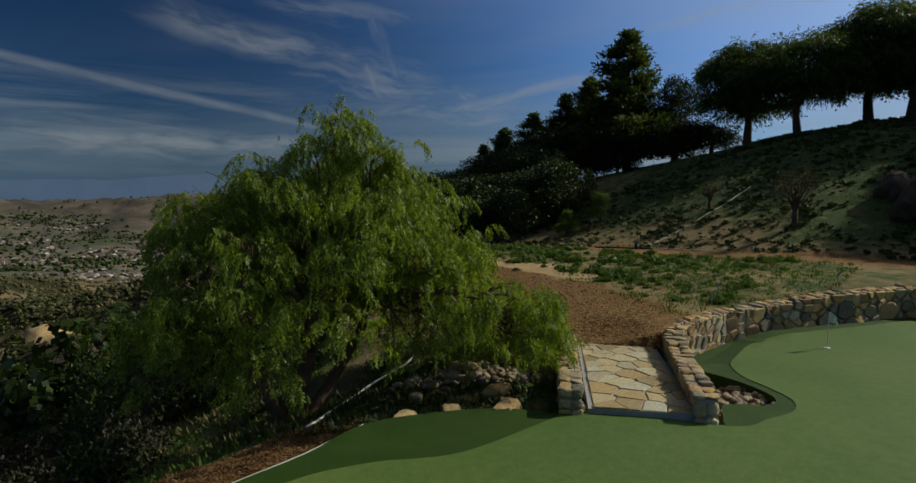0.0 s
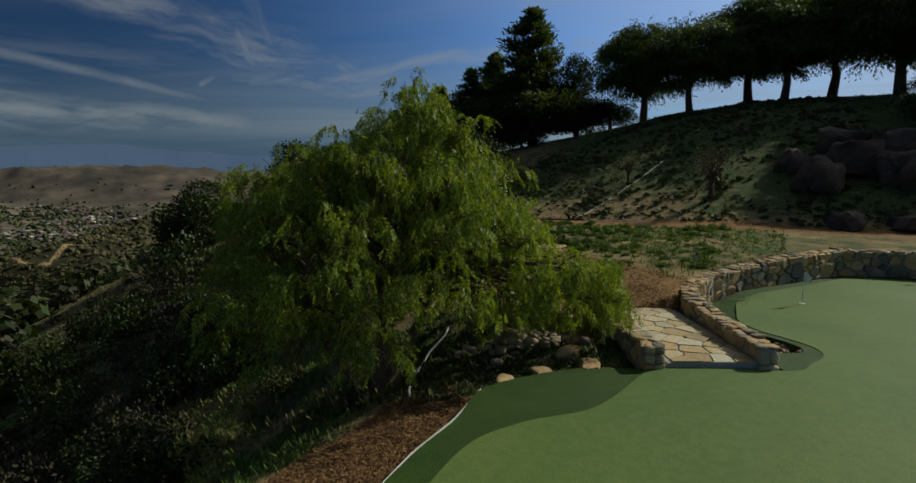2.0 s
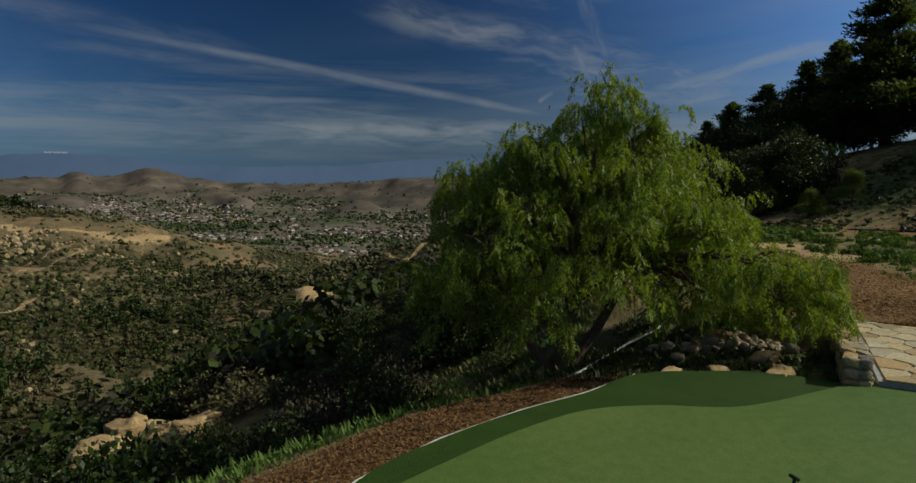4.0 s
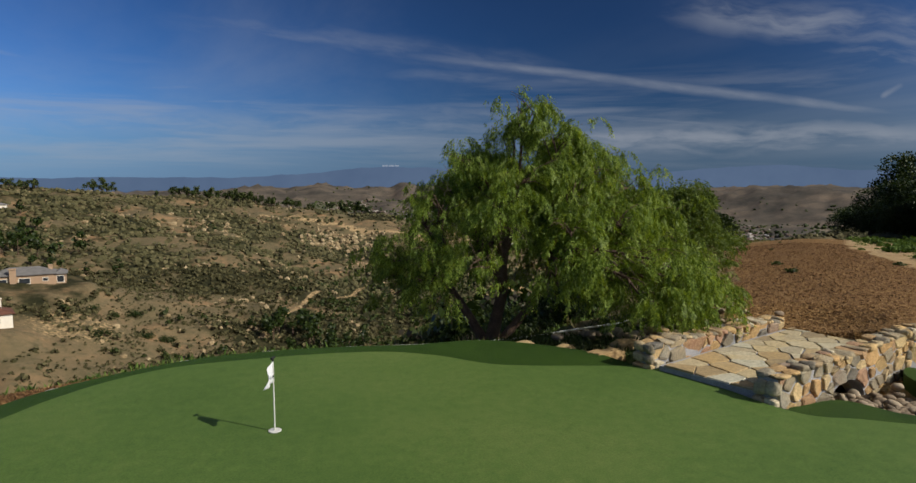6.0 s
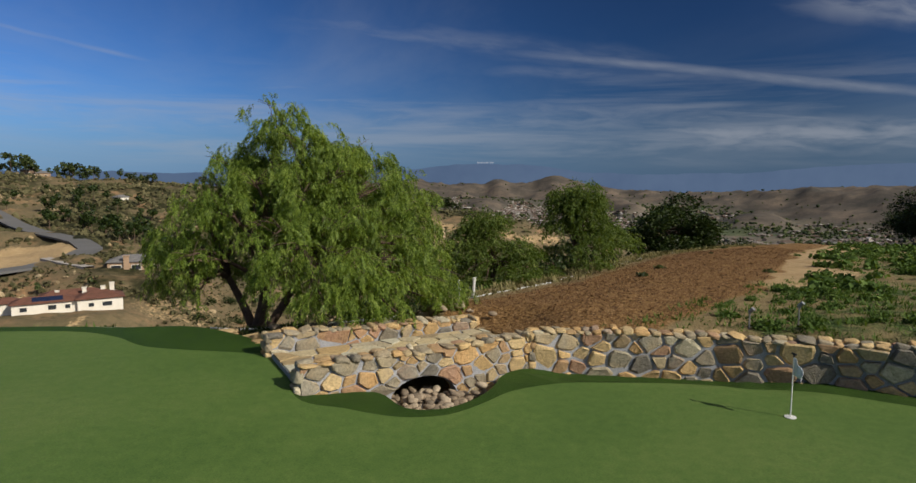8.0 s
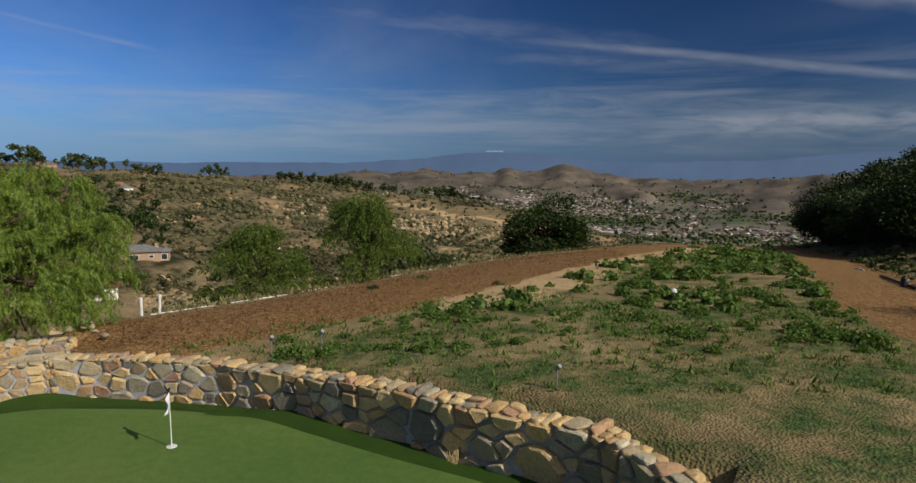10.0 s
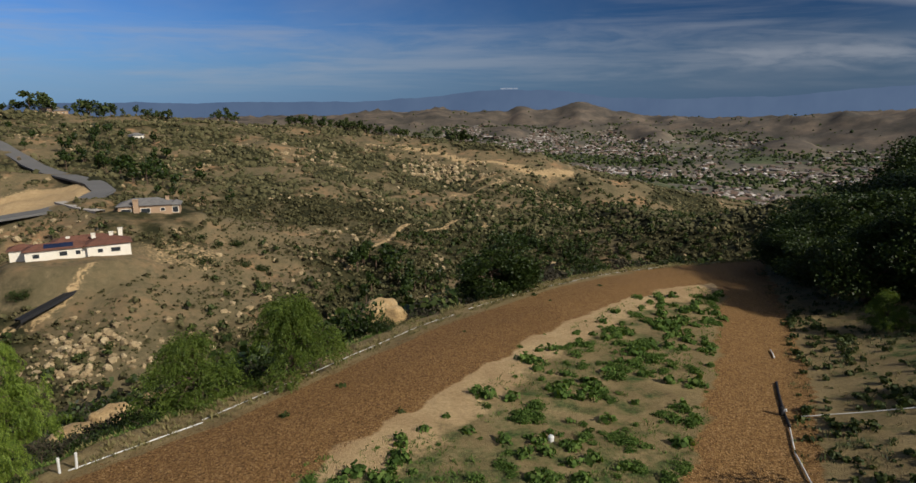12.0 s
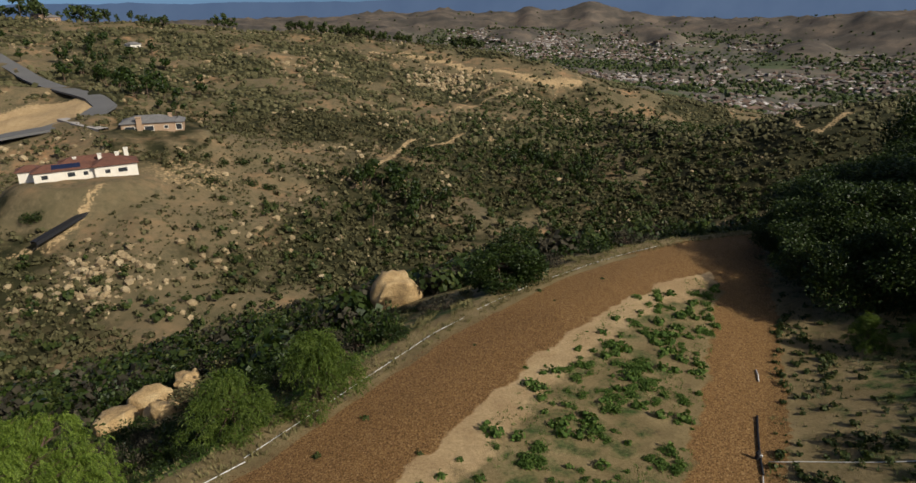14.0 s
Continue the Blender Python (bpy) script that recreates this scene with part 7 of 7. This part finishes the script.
house("house", (-155, 306), 22, [(-15, -7, 11, 7, 5.2, 3.4), (11, -5, 15.5, 6, 4.6, 2.0)], TAN_WALL, GREY_ROOF,
      [(-6, -7.6, 5.2, 1.3, 3.2), (9, 2, 5, 0.9, 3.4)], [(-11, -7, 1.2, 2.4, 2.4), (-1.5, -7, 1.2, 2.2, 2.4), (7, -7, 2.0, 1.0, 1.4), (13.2, -5, 0.6, 1.4, 3.0)], "tan stucco house with a grey hip roof and chimneys", -42.9)
white_house = house("house", (-149.5, 240), 33, [(-20, -4, 3, 5, 4.2, 2.4), (3, -6, 20, 6, 4.6, 2.8), (-10, 4, 14, 13, 4.8, 2.6), (-26, 3, -17, 10, 4.0, 2.2)], WHITE_WALL, TILE_ROOF,
                    [(6, 3, 6, 0.8, 2.2), (13, 2, 6, 0.8, 2.4), (17, 9, 6, 0.9, 2.6), (-4, 7, 5, 0.7, 2.0)], [(-16, -4, 1.2, 1.2, 1.7), (-6, -4, 1.2, 1.4, 1.9), (-0.5, -4, 1.2, 0.9, 1.7), (8, -6, 1.3, 1.0, 1.6), (14, -6, 1.2, 1.8, 1.8)], "long cream ranch house with a red-brown tile roof", -48.5)
child("solar_panel", mesh_of("solar_panel", [(-13, -3.6, 5.05), (-2, -3.6, 5.05), (-2, -0.6, 6.35), (-13, -0.6, 6.35), (-13, -3.6, 4.85), (-2, -3.6, 4.85), (-2, -0.6, 6.15), (-13, -0.6, 6.15)], [(0, 1, 2, 3), (7, 6, 5, 4), (0, 4, 5, 1), (1, 5, 6, 2), (2, 6, 7, 3), (3, 7, 4, 0)], SOLAR), white_house, label="dark blue solar panels on the roof")
for k, (x, y, s) in enumerate(((-436, 664, 1.0), (-452, 668, 1.3), (-300, 560, 0.9))):
    house("house", (x, y), 30 + 20 * k, [(-7 * s, -4 * s, 7 * s, 4 * s, 5 * s, 2.6 * s)], TAN_WALL if k < 2 else WHITE_WALL, GREY_ROOF, [], [(-3 * s, -4 * s, 1.5 * s, 1.2 * s, 1.5 * s), (3 * s, -4 * s, 1.5 * s, 1.2 * s, 1.5 * s)], "small distant house on the far ridge", height(x, y) + 0.3)


def ribbon(name, line, wide, mat, label, lift=0.5, category="road"):
    total, at = along(line)
    n = int(total / 4)
    pts = []
    for k in range(n + 1):
        p, way, left = at(total * k / n)
        pts.append((p, left))
    xy = np.array([[(p + left * wide * (j / 4 - 0.5))[:2] for j in range(5)] for p, left in pts])
    z = rough_ground(xy[..., 0], xy[..., 1]).max(1)
    z = np.convolve(np.pad(z, 9, "edge"), np.ones(19) / 19, "valid") + lift
    verts = [(xy[k, j, 0], xy[k, j, 1], z[k]) for k in range(n + 1) for j in (0, 2, 4)] + [(xy[k, j, 0], xy[k, j, 1], z[k] - 1.2) for k in range(n + 1) for j in (0, 4)]
    m = 3 * (n + 1)
    faces = []
    for k in range(n):
        a, b = 3 * k, 3 * k + 3
        faces += [(a, b, b + 1, a + 1), (a + 1, b + 1, b + 2, a + 2), (m + 2 * k, m + 2 * k + 2, b, a), (a + 2, b + 2, m + 2 * k + 3, m + 2 * k + 1)]
    return tagged(new(name, mesh_of(name, verts, faces, mat)), label, category, kind="structure")


ribbon("road", ROAD, 12.0, ASPHALT, "curving grey asphalt road on the far hillside")
ribbon("driveway", [(-208, 316), (-186, 300), (-172, 292)], 5.0, CONCRETE, "pale driveway to the tan house", 0.4, "driveway")
ribbon("driveway", [(-142, 193), (-137, 208), (-131, 224)], 3.0, BLACK_RUBBER, "dark strip of drive below the white house", 0.1, "driveway")

# ---- the town in the valley ----
HOUSE_SPECK = surface("town_house", [(0.0, (0.07, 0.05, 0.036)), (0.35, (0.16, 0.105, 0.074)), (0.55, (0.13, 0.112, 0.095)), (0.8, (0.26, 0.225, 0.19)), (1.0, (0.62, 0.58, 0.53))], 0.02, 1.0, 0.9, 0.0, 0.01, vary=0.9, islands=True, speck=0.1)


def town(seed, count, low, high, left, right):
    x, y, rng = rows_of(seed, count, low, high, left, right, lambda x, y, r, u: (u < np.clip(0.25 + field(x, y, 0.0035, 3) * 2.2 + field(x, y, 0.012, 9), 0, 1)) & (far_hills(x, y) < 9) & (terrain(x, y) < -76))
    z = rough_ground(x, y)
    n = len(x)
    turn = np.round(rng.uniform(0, 4, n)) * 0.4 + 0.3
    w, d, h = rng.uniform(3.5, 6.5, n), rng.uniform(3, 4.5, n), rng.uniform(2.2, 3.4, n)
    wide = rng.random(n) < 0.04
    w, d = np.where(wide, w * 3, w), np.where(wide, d * 2.2, d)
    base = np.array([(-1, -1, -0.6), (1, -1, -0.6), (1, 1, -0.6), (-1, 1, -0.6), (-1, -1, 1), (1, -1, 1), (1, 1, 1), (-1, 1, 1)], float)
    cap = np.array([(-1.1, -1.15, 1), (1.1, -1.15, 1), (1.1, 1.15, 1), (-1.1, 1.15, 1), (-0.6, 0, 1.75), (0.6, 0, 1.75)], float)
    both = np.concatenate([base, cap])[None] * np.stack([w, d, h], -1)[:, None]
    c, s = np.cos(turn)[:, None], np.sin(turn)[:, None]
    v = np.stack([both[..., 0] * c - both[..., 1] * s + x[:, None], both[..., 0] * s + both[..., 1] * c + y[:, None], both[..., 2] + z[:, None]], -1)
    quads = [(0, 1, 5, 4), (1, 2, 6, 5), (2, 3, 7, 6), (3, 0, 4, 7), (8, 9, 13, 12), (10, 11, 12, 13)]
    tris = [(9, 10, 13), (11, 8, 12)]
    faces = []
    for k in range(n):
        faces += [tuple(i + 14 * k for i in f) for f in quads + tris]
    tagged(new("town", mesh_of("town", v.reshape(-1, 3), faces, HOUSE_SPECK)), "suburban houses spread over the valley floor", "houses", kind="stuff")


town(71, 3300, 860, 2700, -2, 52)
town(72, 1100, 2100, 2800, -4, 14)
x, y, rng = rows_of(73, 9000, 850, 2900, -12, 56, lambda x, y, r, u: (u < np.clip(0.5 + field(x, y, 0.004, 3) * 1.6, 0.1, 1)) & (terrain(x, y) < -70) & ((far_hills(x, y) < 14) | ((u < 0.04) & (far_hills(x, y) < 60))))
size = rng.uniform(2, 5, len(x))
blobs("valley_trees", x, y, size, size * 0.9, rng, GREEN_BRUSH, "dark trees among the houses of the valley", "trees", 0.5, 0.25)


# ---- the far mountains ----
def mountains():
    # unlit backdrop: the haze blue is given off as glow
    m, nodes, links = graph("blue_haze_glow")
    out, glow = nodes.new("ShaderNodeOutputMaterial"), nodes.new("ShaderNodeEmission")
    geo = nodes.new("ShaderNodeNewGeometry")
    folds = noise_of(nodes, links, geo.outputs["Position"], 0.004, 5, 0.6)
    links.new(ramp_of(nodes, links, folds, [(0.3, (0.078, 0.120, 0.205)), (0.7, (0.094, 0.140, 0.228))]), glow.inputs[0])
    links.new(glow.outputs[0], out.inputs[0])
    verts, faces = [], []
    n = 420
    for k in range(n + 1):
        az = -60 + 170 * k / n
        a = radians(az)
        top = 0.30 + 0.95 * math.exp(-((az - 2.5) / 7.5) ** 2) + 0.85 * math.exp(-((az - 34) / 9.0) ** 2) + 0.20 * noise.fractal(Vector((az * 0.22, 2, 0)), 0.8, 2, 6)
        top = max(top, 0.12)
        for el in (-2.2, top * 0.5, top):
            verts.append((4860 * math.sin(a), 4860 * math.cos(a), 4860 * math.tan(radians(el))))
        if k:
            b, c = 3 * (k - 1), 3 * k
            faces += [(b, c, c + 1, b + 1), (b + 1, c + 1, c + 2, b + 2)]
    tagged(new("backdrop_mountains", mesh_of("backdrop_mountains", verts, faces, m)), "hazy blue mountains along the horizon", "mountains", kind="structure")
    # the snow is unlit as well, its dim blue-white emitted
    snow, nodes, links = graph("distant_snow_glow")
    out, glow = nodes.new("ShaderNodeOutputMaterial"), nodes.new("ShaderNodeEmission")
    glow.inputs[0].default_value = (0.25, 0.29, 0.37, 1)
    links.new(glow.outputs[0], out.inputs[0])
    verts, faces = [], []
    for k in range(25):
        az = 1.3 + 1.5 * k / 24
        a = radians(az)
        for el in (1.26 + 0.05 * noise.noise(Vector((k * 0.7, 0, 0))), 1.38 + 0.06 * noise.noise(Vector((k * 0.5, 3, 0)))):
            verts.append((4840 * math.sin(a), 4840 * math.cos(a), 4840 * math.tan(radians(el))))
        if k and k % 9:
            faces.append((2 * k - 2, 2 * k, 2 * k + 1, 2 * k - 1))
    tagged(new("backdrop_snow", mesh_of("backdrop_snow", verts, faces, snow)), "thin snow cap on the far summit", "snow", kind="structure")


mountains()
